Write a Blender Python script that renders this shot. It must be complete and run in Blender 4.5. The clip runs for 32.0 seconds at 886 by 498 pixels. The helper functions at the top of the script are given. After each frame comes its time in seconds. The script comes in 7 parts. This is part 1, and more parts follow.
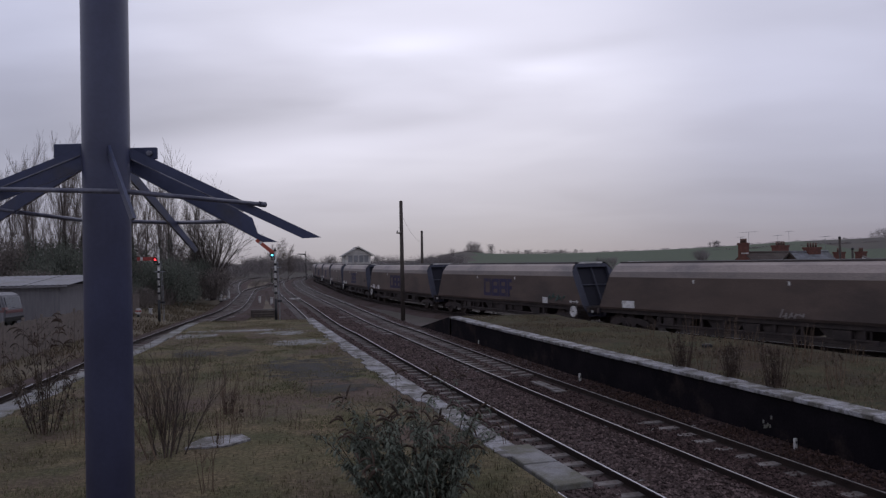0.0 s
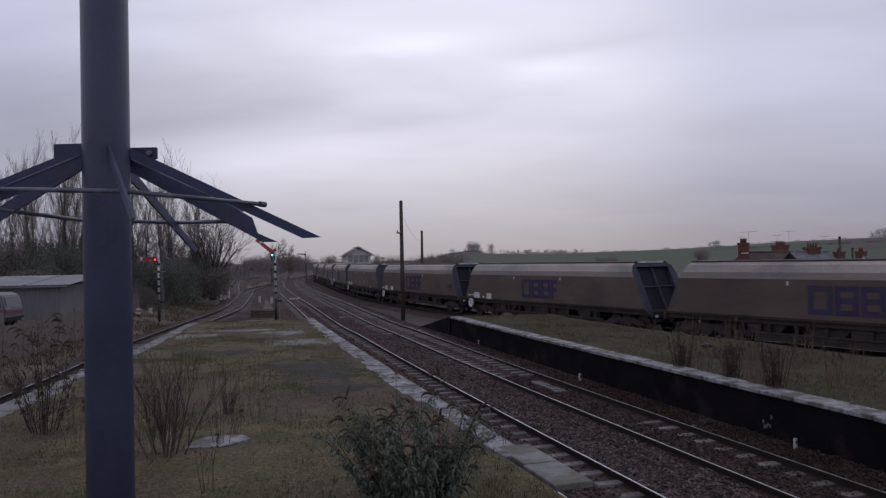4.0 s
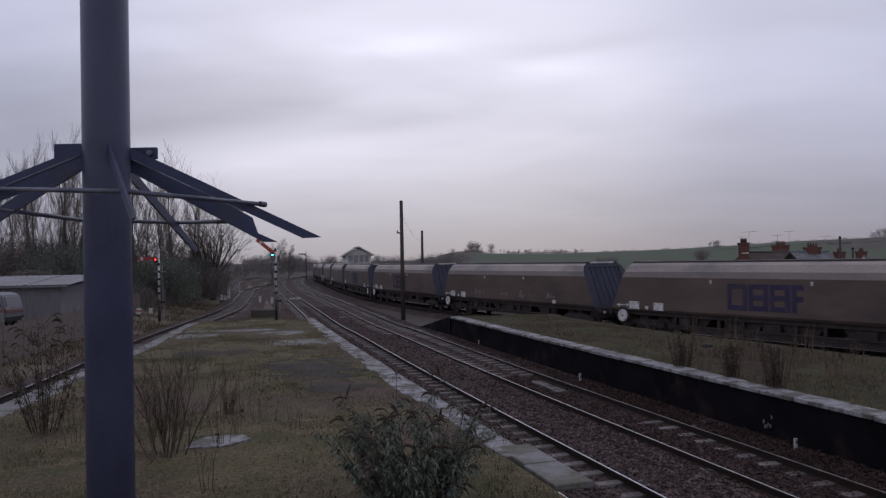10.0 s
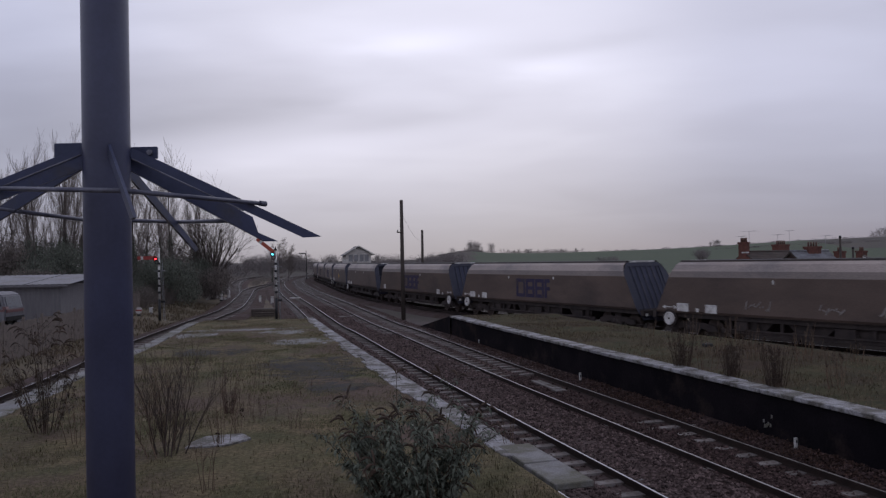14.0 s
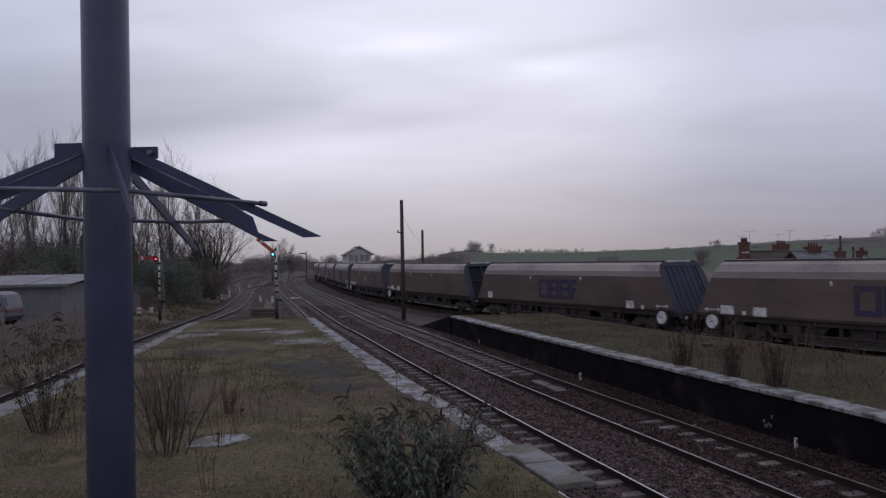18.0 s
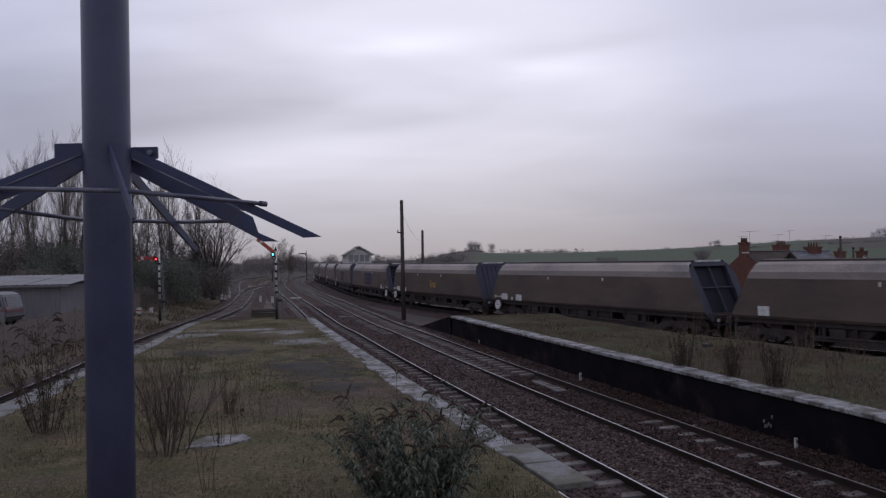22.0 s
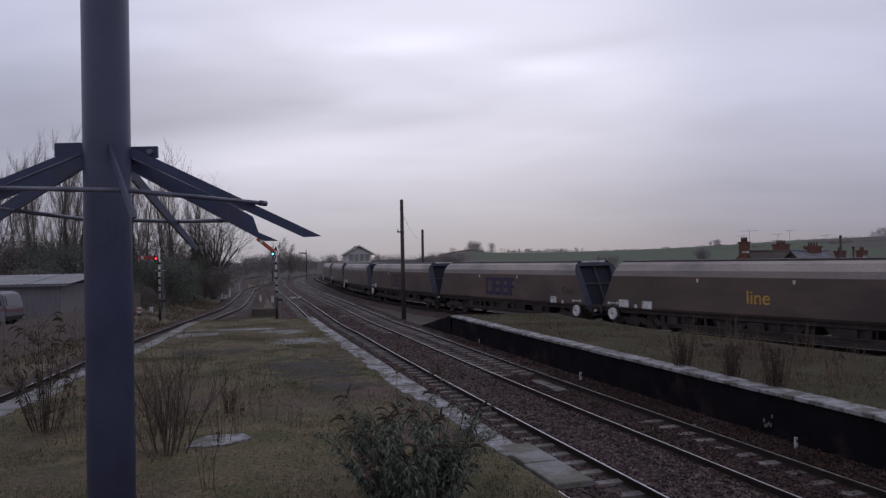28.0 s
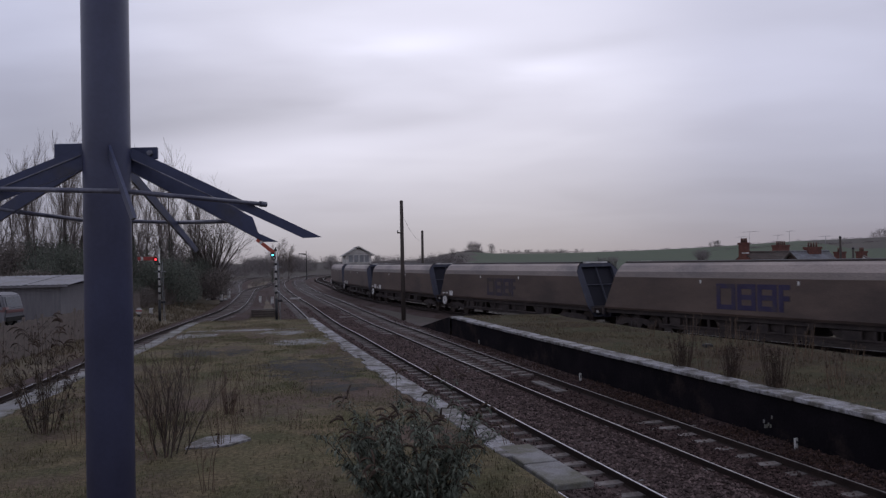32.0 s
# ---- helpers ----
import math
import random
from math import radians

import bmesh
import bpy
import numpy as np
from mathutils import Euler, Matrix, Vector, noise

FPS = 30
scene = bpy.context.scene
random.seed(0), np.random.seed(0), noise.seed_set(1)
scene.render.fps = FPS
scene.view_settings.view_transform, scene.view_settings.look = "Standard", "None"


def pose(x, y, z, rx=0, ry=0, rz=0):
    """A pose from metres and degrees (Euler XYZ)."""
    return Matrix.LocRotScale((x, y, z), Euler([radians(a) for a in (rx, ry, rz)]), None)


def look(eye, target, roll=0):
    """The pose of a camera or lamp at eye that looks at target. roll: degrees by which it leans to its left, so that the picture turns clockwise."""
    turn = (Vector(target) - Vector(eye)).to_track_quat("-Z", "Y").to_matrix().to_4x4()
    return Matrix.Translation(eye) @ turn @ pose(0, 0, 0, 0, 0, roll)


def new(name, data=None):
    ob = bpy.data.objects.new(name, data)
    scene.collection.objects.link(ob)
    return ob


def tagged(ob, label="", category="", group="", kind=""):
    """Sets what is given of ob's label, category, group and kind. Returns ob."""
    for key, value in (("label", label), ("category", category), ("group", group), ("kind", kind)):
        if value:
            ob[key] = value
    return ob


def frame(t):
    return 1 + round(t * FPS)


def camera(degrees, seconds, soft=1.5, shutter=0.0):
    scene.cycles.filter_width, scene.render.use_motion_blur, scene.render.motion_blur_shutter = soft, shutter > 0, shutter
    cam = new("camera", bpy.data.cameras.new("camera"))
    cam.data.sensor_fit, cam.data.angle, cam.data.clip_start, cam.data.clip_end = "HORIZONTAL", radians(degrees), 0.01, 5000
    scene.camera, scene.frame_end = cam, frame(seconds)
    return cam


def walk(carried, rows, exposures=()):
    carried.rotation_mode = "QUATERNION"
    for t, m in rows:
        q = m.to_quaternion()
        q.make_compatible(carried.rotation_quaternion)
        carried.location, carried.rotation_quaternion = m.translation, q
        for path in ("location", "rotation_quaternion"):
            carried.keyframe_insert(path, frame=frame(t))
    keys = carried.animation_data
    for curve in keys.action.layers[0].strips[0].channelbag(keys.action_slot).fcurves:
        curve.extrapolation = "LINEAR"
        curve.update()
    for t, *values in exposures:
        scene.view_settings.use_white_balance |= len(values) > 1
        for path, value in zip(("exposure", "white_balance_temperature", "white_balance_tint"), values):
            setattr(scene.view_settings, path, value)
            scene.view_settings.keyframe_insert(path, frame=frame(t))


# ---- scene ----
# ---- camera: on a stairway above the platform, hand-steadied ----
EYE = (0.0, 0.0, 3.733)
cam = camera(60.28, 32.0, soft=1.3, shutter=0.5)


def aim(right, down):
    """The view turned by small angles (milliradians)."""
    return look(EYE, (-right * 0.1, 100.0, EYE[2] + 1.43 + down * 0.1), roll=-1.146)


SWAY = ((0, 0, 0), (3, 0, 0), (6, .2, -.6), (7, .5, -.4), (8.5, .2, -.8), (10, .3, -.2), (12, .5, -.6), (14, .5, -1.0),
        (17, .7, -1.0), (20, .8, -1.0), (23, .8, -.6), (24, .8, -.5), (25, 1.4, -.9), (26, .9, -1.5), (28, .9, -1.5),
        (30, .8, -.5), (32, .6, -.3))
walk(cam, [(t, aim(r, d)) for t, r, d in SWAY], exposures=[(0, 0.0), (32, 0.0)])

# ---- world: overcast winter sky ----
world = bpy.data.worlds.new("overcast")
scene.world = world
world.use_nodes = True


# cloud banks (-) and thin bright rifts (+): bearing and height as tangents, breadth, depth, strength
SKY_TILT = .08
SKY_BANKS = ((-.34, .188, .22, .020, -.15), (-.30, .235, .24, .050, -.12), (-.20, .142, .20, .024, .20), (-.22, .085, .28, .045, .11), (-.04, .285, .10, .016, .14), (-.11, .208, .06, .012, .09),
             (.16, .250, .07, .014, .13), (-.06, .180, .10, .010, -.07), (.17, .275, .10, .010, -.08), (-.60, .22, .20, .20, -.14), (.45, .19, .22, .06, .07),
             (.50, .325, .28, .045, -.14), (-.25, .34, .30, .035, -.08), (.05, .09, .30, .05, .03))


def build_world():
    tr = world.node_tree
    n = tr.nodes
    n.clear()
    out = n.new("ShaderNodeOutputWorld")
    bg = n.new("ShaderNodeBackground")
    bg.inputs["Strength"].default_value = 1.06
    tr.links.new(bg.outputs[0], out.inputs[0])
    sky = n.new("ShaderNodeTexSky")
    sky.sky_type = "NISHITA"
    sky.sun_disc = False
    sky.sun_elevation = radians(22)
    sky.sun_rotation = radians(20)
    co = n.new("ShaderNodeTexCoord")
    sep = n.new("ShaderNodeSeparateXYZ")
    tr.links.new(co.outputs["Generated"], sep.inputs[0])
    # cloud deck seen on a plane overhead: x/(z+k), y/(z+k)
    add = n.new("ShaderNodeMath"); add.operation = "ADD"; add.inputs[1].default_value = 0.13
    mx = n.new("ShaderNodeMath"); mx.operation = "MAXIMUM"; mx.inputs[1].default_value = 0.0
    tr.links.new(sep.outputs["Z"], mx.inputs[0])
    tr.links.new(mx.outputs[0], add.inputs[0])
    dx = n.new("ShaderNodeMath"); dx.operation = "DIVIDE"
    dy = n.new("ShaderNodeMath"); dy.operation = "DIVIDE"
    tr.links.new(sep.outputs["X"], dx.inputs[0]); tr.links.new(add.outputs[0], dx.inputs[1])
    tr.links.new(sep.outputs["Y"], dy.inputs[0]); tr.links.new(add.outputs[0], dy.inputs[1])
    com = n.new("ShaderNodeCombineXYZ")
    tr.links.new(dx.outputs[0], com.inputs[0]); tr.links.new(dy.outputs[0], com.inputs[1])
    mp = n.new("ShaderNodeMapping")
    mp.inputs["Location"].default_value = (2.6, 0.9, 0)
    mp.inputs["Rotation"].default_value = (0, 0, radians(-14))
    mp.inputs["Scale"].default_value = (0.75, 1.0, 1)
    tr.links.new(com.outputs[0], mp.inputs[0])
    n1 = n.new("ShaderNodeTexNoise"); n1.inputs["Scale"].default_value = 0.95; n1.inputs["Detail"].default_value = 2.6
    n1.inputs["Roughness"].default_value = 0.5; n1.inputs["Distortion"].default_value = 0.35
    tr.links.new(mp.outputs[0], n1.inputs["Vector"])
    rp = n.new("ShaderNodeValToRGB")
    rp.color_ramp.interpolation = "EASE"
    e = rp.color_ramp.elements
    e[0].position, e[0].color = 0.28, (0.63, 0.636, 0.775, 1)
    e[1].position, e[1].color = 0.72, (0.80, 0.812, 0.975, 1)
    m = e.new(0.5); m.color = (0.715, 0.725, 0.88, 1)
    tr.links.new(n1.outputs["Fac"], rp.inputs[0])
    # toward the horizon the deck fades into dull mauve
    hz = n.new("ShaderNodeMapRange")
    hz.inputs["From Min"].default_value = 0.0; hz.inputs["From Max"].default_value = 0.26
    tr.links.new(sep.outputs["Z"], hz.inputs["Value"])
    mix = n.new("ShaderNodeMixRGB")
    # and is a shade darker towards the east
    az = n.new("ShaderNodeMapRange"); az.interpolation_type = "SMOOTHSTEP"
    az.inputs["From Min"].default_value = 0.05; az.inputs["From Max"].default_value = 0.55
    tr.links.new(sep.outputs["X"], az.inputs["Value"])
    hc = n.new("ShaderNodeMixRGB")
    hc.inputs[1].default_value = (0.346, 0.332, 0.372, 1)
    hc.inputs[2].default_value = (0.262, 0.262, 0.328, 1)
    tr.links.new(az.outputs[0], hc.inputs[0])
    tr.links.new(hc.outputs[0], mix.inputs[1])
    tr.links.new(hz.outputs[0], mix.inputs[0]); tr.links.new(rp.outputs[0], mix.inputs[2])
    # overhead, out of view, the deck is dimmed to cut the light on the ground
    zn = n.new("ShaderNodeMapRange"); zn.interpolation_type = "SMOOTHSTEP"
    zn.inputs["From Min"].default_value = 0.34; zn.inputs["From Max"].default_value = 0.8
    zn.inputs["To Min"].default_value = 1.0; zn.inputs["To Max"].default_value = 0.66
    tr.links.new(sep.outputs["Z"], zn.inputs["Value"])
    zm = n.new("ShaderNodeMixRGB"); zm.blend_type = "MULTIPLY"; zm.inputs[0].default_value = 1.0
    tr.links.new(mix.outputs[0], zm.inputs[1]); tr.links.new(zn.outputs[0], zm.inputs[2])
    mix = zm
    # the hidden sun brightens and warms the deck around it
    dot = n.new("ShaderNodeVectorMath"); dot.operation = "DOT_PRODUCT"
    dot.inputs[1].default_value = (-0.06, 0.983, 0.175)
    tr.links.new(co.outputs["Generated"], dot.inputs[0])
    gl = n.new("ShaderNodeMapRange"); gl.interpolation_type = "SMOOTHSTEP"
    gl.inputs["From Min"].default_value = 0.90; gl.inputs["From Max"].default_value = 1.0
    tr.links.new(dot.outputs["Value"], gl.inputs["Value"])
    gc = n.new("ShaderNodeMixRGB")
    gc.inputs[1].default_value = (0.793, 0.803, 0.846, 1)
    gc.inputs[2].default_value = (1.078, 1.055, 1.028, 1)
    tr.links.new(gl.outputs[0], gc.inputs[0])
    gm = n.new("ShaderNodeMixRGB"); gm.blend_type = "MULTIPLY"; gm.inputs[0].default_value = 1.0
    tr.links.new(mix.outputs[0], gm.inputs[1]); tr.links.new(gc.outputs[0], gm.inputs[2])
    mix = gm
    # banks and rifts of the deck towards the north, their edges torn by noise
    def calc(op, a, b=None, c=None):
        q = n.new("ShaderNodeMath"); q.operation = op
        for i, v in enumerate((a, b, c)):
            if v is None:
                continue
            if isinstance(v, (int, float)):
                q.inputs[i].default_value = v
            else:
                tr.links.new(v, q.inputs[i])
        return q.outputs[0]
    ahead = calc("MAXIMUM", sep.outputs["Y"], .02)
    u = calc("DIVIDE", sep.outputs["X"], ahead)
    v = calc("DIVIDE", sep.outputs["Z"], ahead)
    cu = n.new("ShaderNodeCombineXYZ")
    tr.links.new(calc("MULTIPLY", u, 5.0), cu.inputs[0]); tr.links.new(calc("MULTIPLY", v, 22.0), cu.inputs[1])
    tear = n.new("ShaderNodeTexNoise"); tear.inputs["Scale"].default_value = 1.0; tear.inputs["Detail"].default_value = 3.5
    tr.links.new(cu.outputs[0], tear.inputs["Vector"])
    rag = calc("SUBTRACT", tear.outputs["Fac"], .5)
    u = calc("MULTIPLY_ADD", rag, .14, u)
    v = calc("MULTIPLY_ADD", rag, .026, v)
    v = calc("MULTIPLY_ADD", u, -SKY_TILT, v)
    total = calc("MULTIPLY_ADD", rag, .13, 1.0)
    for cu_, cv_, wu, wv, amp in SKY_BANKS:
        a = calc("DIVIDE", calc("SUBTRACT", u, cu_), wu)
        b = calc("DIVIDE", calc("SUBTRACT", v, cv_ - SKY_TILT * cu_), wv)
        r2 = calc("MULTIPLY_ADD", a, a, calc("MULTIPLY", b, b))
        total = calc("MULTIPLY_ADD", calc("EXPONENT", calc("MULTIPLY", r2, -1.0)), amp, total)
    bm_ = n.new("ShaderNodeMixRGB"); bm_.blend_type = "MULTIPLY"; bm_.inputs[0].default_value = 1.0
    tr.links.new(mix.outputs[0], bm_.inputs[1]); tr.links.new(total, bm_.inputs[2])
    mix = bm_
    # a little of the clear sky's own tone through the deck
    sc = n.new("ShaderNodeMixRGB"); sc.blend_type = "ADD"; sc.inputs[0].default_value = 0.002
    tr.links.new(mix.outputs[0], sc.inputs[1]); tr.links.new(sky.outputs[0], sc.inputs[2])
    tr.links.new(sc.outputs[0], bg.inputs["Color"])


build_world()

sun_lamp = new("sun", bpy.data.lights.new("sun", "SUN"))
sun_lamp.data.energy = 0.15
sun_lamp.data.angle = radians(25)
sun_lamp.data.color = (1.0, 0.96, 0.92)
sun_lamp.matrix_world = look((0, 0, 50), (-12, -25, 20))


# ---- materials ----
def material(name, a, b, scale=4.0, rough=0.85, metal=0.0, bump=0.3, fine=40.0, dirt=None, dirt_scale=0.6, dirt_amount=0.45,
             island=0.0, stretch=(1, 1, 1), spec=0.3, world_space=False, glow=0.0, grain=.45):
    """Two tones mixed by coarse and fine noise, with a third as stains, and fine relief."""
    mat = bpy.data.materials.new(name)
    mat.use_nodes = True
    tr = mat.node_tree
    n = tr.nodes
    bsdf = n["Principled BSDF"]
    co = n.new("ShaderNodeTexCoord")
    mp = n.new("ShaderNodeMapping")
    mp.inputs["Scale"].default_value = stretch
    if world_space:
        geo = n.new("ShaderNodeNewGeometry")
        tr.links.new(geo.outputs["Position"], mp.inputs[0])
    else:
        tr.links.new(co.outputs["Object"], mp.inputs[0])
    n1 = n.new("ShaderNodeTexNoise"); n1.inputs["Scale"].default_value = scale; n1.inputs["Detail"].default_value = 6
    n2 = n.new("ShaderNodeTexNoise"); n2.inputs["Scale"].default_value = fine; n2.inputs["Detail"].default_value = 3
    for q in (n1, n2):
        tr.links.new(mp.outputs[0], q.inputs["Vector"])
    r1 = n.new("ShaderNodeMapRange"); r1.inputs["From Min"].default_value = 0.34; r1.inputs["From Max"].default_value = 0.66
    tr.links.new(n1.outputs["Fac"], r1.inputs["Value"])
    m1 = n.new("ShaderNodeMixRGB")
    m1.inputs[1].default_value, m1.inputs[2].default_value = (*a, 1), (*b, 1)
    tr.links.new(r1.outputs[0], m1.inputs[0])
    last = m1
    if dirt:
        n3 = n.new("ShaderNodeTexNoise"); n3.inputs["Scale"].default_value = dirt_scale; n3.inputs["Detail"].default_value = 8
        n3.inputs["Roughness"].default_value = 0.65
        tr.links.new(mp.outputs[0], n3.inputs["Vector"])
        r3 = n.new("ShaderNodeMapRange")
        r3.inputs["From Min"].default_value = 0.62 - dirt_amount * 0.35; r3.inputs["From Max"].default_value = 0.78 - dirt_amount * 0.35
        tr.links.new(n3.outputs["Fac"], r3.inputs["Value"])
        m3 = n.new("ShaderNodeMixRGB"); m3.inputs[2].default_value = (*dirt, 1)
        tr.links.new(r3.outputs[0], m3.inputs[0]); tr.links.new(last.outputs[0], m3.inputs[1])
        last = m3
    m2 = n.new("ShaderNodeMixRGB"); m2.blend_type = "OVERLAY"; m2.inputs[0].default_value = grain
    tr.links.new(last.outputs[0], m2.inputs[1]); tr.links.new(n2.outputs["Fac"], m2.inputs[2])
    last = m2
    if island:
        geo2 = n.new("ShaderNodeNewGeometry")
        inf = n.new("ShaderNodeObjectInfo")
        ad = n.new("ShaderNodeMath"); ad.operation = "ADD"
        tr.links.new(geo2.outputs["Random Per Island"], ad.inputs[0]); tr.links.new(inf.outputs["Random"], ad.inputs[1])
        fr = n.new("ShaderNodeMath"); fr.operation = "FRACT"
        tr.links.new(ad.outputs[0], fr.inputs[0])
        rr = n.new("ShaderNodeMapRange")
        rr.inputs["To Min"].default_value = 1 - island; rr.inputs["To Max"].default_value = 1 + island
        tr.links.new(fr.outputs[0], rr.inputs["Value"])
        hs = n.new("ShaderNodeHueSaturation")
        tr.links.new(rr.outputs[0], hs.inputs["Value"]); tr.links.new(last.outputs[0], hs.inputs["Color"])
        last = hs
    tr.links.new(last.outputs[0], bsdf.inputs["Base Color"])
    bsdf.inputs["Metallic"].default_value = metal
    bsdf.inputs["Specular IOR Level"].default_value = spec
    rg = n.new("ShaderNodeMapRange")
    rg.inputs["To Min"].default_value = max(0.05, rough - 0.12); rg.inputs["To Max"].default_value = min(1, rough + 0.12)
    tr.links.new(n1.outputs["Fac"], rg.inputs["Value"])
    tr.links.new(rg.outputs[0], bsdf.inputs["Roughness"])
    if bump:
        bp = n.new("ShaderNodeBump"); bp.inputs["Strength"].default_value = bump; bp.inputs["Distance"].default_value = 0.02
        tr.links.new(n2.outputs["Fac"], bp.inputs["Height"]); tr.links.new(bp.outputs[0], bsdf.inputs["Normal"])
    if glow:
        bsdf.inputs["Emission Color"].default_value = (*a, 1)
        bsdf.inputs["Emission Strength"].default_value = glow
    return mat


M = {}
M["ground"] = material("cinder_ground", (.078, .066, .062), (.116, .098, .090), .5, .95, bump=.6, fine=14, dirt=(.080, .070, .058), dirt_scale=.12, dirt_amount=.5, world_space=True)
M["verge"] = material("rough_grass_verge", (.104, .090, .060), (.148, .122, .084), .35, .95, bump=.8, fine=9, dirt=(.095, .066, .050), dirt_scale=.15, world_space=True)
M["field"] = material("green_field", (.052, .072, .041), (.066, .086, .049), .012, .95, bump=.2, fine=.8, dirt=(.075, .085, .055), dirt_scale=.006, dirt_amount=.3, world_space=True)
M["moor"] = material("brown_field", (.054, .047, .040), (.076, .064, .052), .02, .95, bump=.2, fine=.8, world_space=True)
M["turf"] = material("platform_turf", (.074, .073, .036), (.146, .114, .068), 1.1, .95, bump=.45, fine=16, dirt=(.098, .070, .056), dirt_scale=.4, dirt_amount=.45, spec=.12, grain=1.0, world_space=True)
# greener far turf, also darkened for the dimmer light on that side
M["turf_far_dim"] = material("dimmed_rough_grass", (.040, .043, .020), (.074, .060, .033), 1.6, .95, bump=.9, fine=10, dirt=(.048, .031, .024), dirt_scale=.35, dirt_amount=.42, spec=.1, grain=.85, world_space=True)
M["railtop_dull"] = material("dull_rail_head", (.30, .29, .30), (.40, .385, .395), 3, .42, .95, 0, 40, world_space=True)
M["blade"] = material("grass_blade", (.110, .100, .055), (.160, .132, .080), .6, .9, bump=0, fine=6, island=.35, world_space=True)
M["moss"] = material("mossy_grass", (.082, .092, .044), (.120, .122, .062), .9, .9, bump=0, fine=6, island=.35, world_space=True)
# soot plus the shade under and behind the train, both in the colour
M["cinder"] = material("sooty_shade_ballast", (.026, .022, .021), (.046, .038, .035), 9, .95, bump=1.0, fine=26, dirt=(.034, .026, .023), dirt_scale=.5, spec=.06, world_space=True)
M["litter"] = material("red_brown_leaf_litter", (.046, .027, .021), (.074, .042, .033), 3, .9, 0, 0, 30, island=.5)
M["tar"] = material("old_asphalt", (.044, .043, .045), (.068, .064, .060), 1.6, .95, bump=.8, fine=30, dirt=(.072, .062, .042), dirt_scale=2.2, dirt_amount=.5, spec=.1, world_space=True)
M["slab"] = material("pale_concrete", (.265, .262, .276), (.36, .354, .364), 2.6, .75, bump=.35, fine=45, dirt=(.095, .088, .078), dirt_scale=2.6, dirt_amount=.62, island=.18, grain=.75, world_space=True)
M["dull_slab"] = material("dull_concrete", (.165, .163, .168), (.235, .230, .230), 1.6, .75, bump=.35, fine=45, dirt=(.11, .105, .08), dirt_scale=1.3, dirt_amount=.55, world_space=True)
M["ballast"] = material("ballast", (.056, .041, .040), (.106, .079, .075), 16, .95, bump=1.0, fine=26, dirt=(.060, .042, .035), dirt_scale=.5, dirt_amount=.5, spec=.08, world_space=True)
# dirty ballast and stones, also darkened for the lens's dim lower corner
M["ballast_dim"] = material("dirty_dimmed_ballast", (.037, .025, .024), (.070, .049, .046), 16, .95, bump=1.0, fine=26, dirt=(.046, .031, .027), dirt_scale=.5, dirt_amount=.5, spec=.06, world_space=True)
M["stone_dim"] = material("dirty_dimmed_stone", (.041, .027, .026), (.085, .058, .054), 5, .9, bump=.3, fine=50, island=.7, spec=.08, world_space=True)
M["stone"] = material("ballast_stone", (.064, .046, .044), (.132, .097, .091), 5, .9, bump=.3, fine=50, island=.7, spec=.1, world_space=True)
M["sleeper"] = material("concrete_sleeper", (.150, .138, .134), (.230, .214, .206), 3, .85, bump=.3, fine=60, dirt=(.085, .066, .058), dirt_scale=1.8, dirt_amount=.5, island=.25)
M["rust"] = material("rusty_rail_side", (.021, .0145, .0125), (.036, .024, .020), 6, .8, .3, .2, 60, world_space=True)
M["railtop"] = material("polished_rail_head", (.33, .33, .36), (.44, .44, .47), 3, .36, 1.0, 0, 40, world_space=True)
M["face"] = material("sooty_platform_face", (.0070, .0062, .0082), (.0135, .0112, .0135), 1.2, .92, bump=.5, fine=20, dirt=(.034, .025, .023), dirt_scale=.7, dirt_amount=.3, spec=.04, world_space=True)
M["pole"] = material("dark_blue_paint", (.047, .052, .098), (.060, .065, .116), 2, .45, bump=.02, fine=60, dirt=(.038, .040, .075), dirt_scale=1.2, spec=.4, grain=.15)
M["steel"] = material("painted_bracket_steel", (.040, .048, .092), (.055, .063, .117), 6, .5, .1, .03, 50, grain=.2, dirt=(.055, .055, .072), dirt_scale=5, dirt_amount=.3)
M["wood_pole"] = material("tarred_timber_pole", (.05, .042, .038), (.085, .07, .06), 5, .9, bump=.5, fine=25, stretch=(3, 3, .4))


# ---- mesh helpers ----
def part(name, bm, mat, parent=None, label="", kind=""):
    """Links a bmesh as one mesh object under a thing or a part."""
    me = bpy.data.meshes.new(name)
    bm.to_mesh(me)
    bm.free()
    return mesh_part(name, me, mat, parent, label, kind)


def mesh_part(name, me, mat, parent=None, label="", kind=""):
    for q in (mat if isinstance(mat, (list, tuple)) else [mat]):
        if len(me.materials) < len(mat if isinstance(mat, (list, tuple)) else [mat]):
            me.materials.append(q)
    ob = new(name, me)
    if parent:
        ob.parent = parent
    return tagged(ob, label=label, kind=kind)


def thing(name, label, category, m=None, group="", kind=""):
    ob = new(name)
    ob.empty_display_size = 0.2
    if m is not None:
        ob.matrix_basis = m
    return tagged(ob, label, category, group, kind)


def box(bm, x0, x1, y0, y1, z0, z1, bevel=0.0):
    r = bmesh.ops.create_cube(bm, size=1)
    for v in r["verts"]:
        v.co = Vector(((x0 + x1) / 2 + v.co.x * (x1 - x0), (y0 + y1) / 2 + v.co.y * (y1 - y0), (z0 + z1) / 2 + v.co.z * (z1 - z0)))
    if bevel:
        es = {e for v in r["verts"] for e in v.link_edges}
        bmesh.ops.bevel(bm, geom=list(es), offset=bevel, segments=1, affect="EDGES")
    return bm


def boxes(*dims, bevel=0.0):
    bm = bmesh.new()
    for d in dims:
        box(bm, *d, bevel=bevel)
    return bm


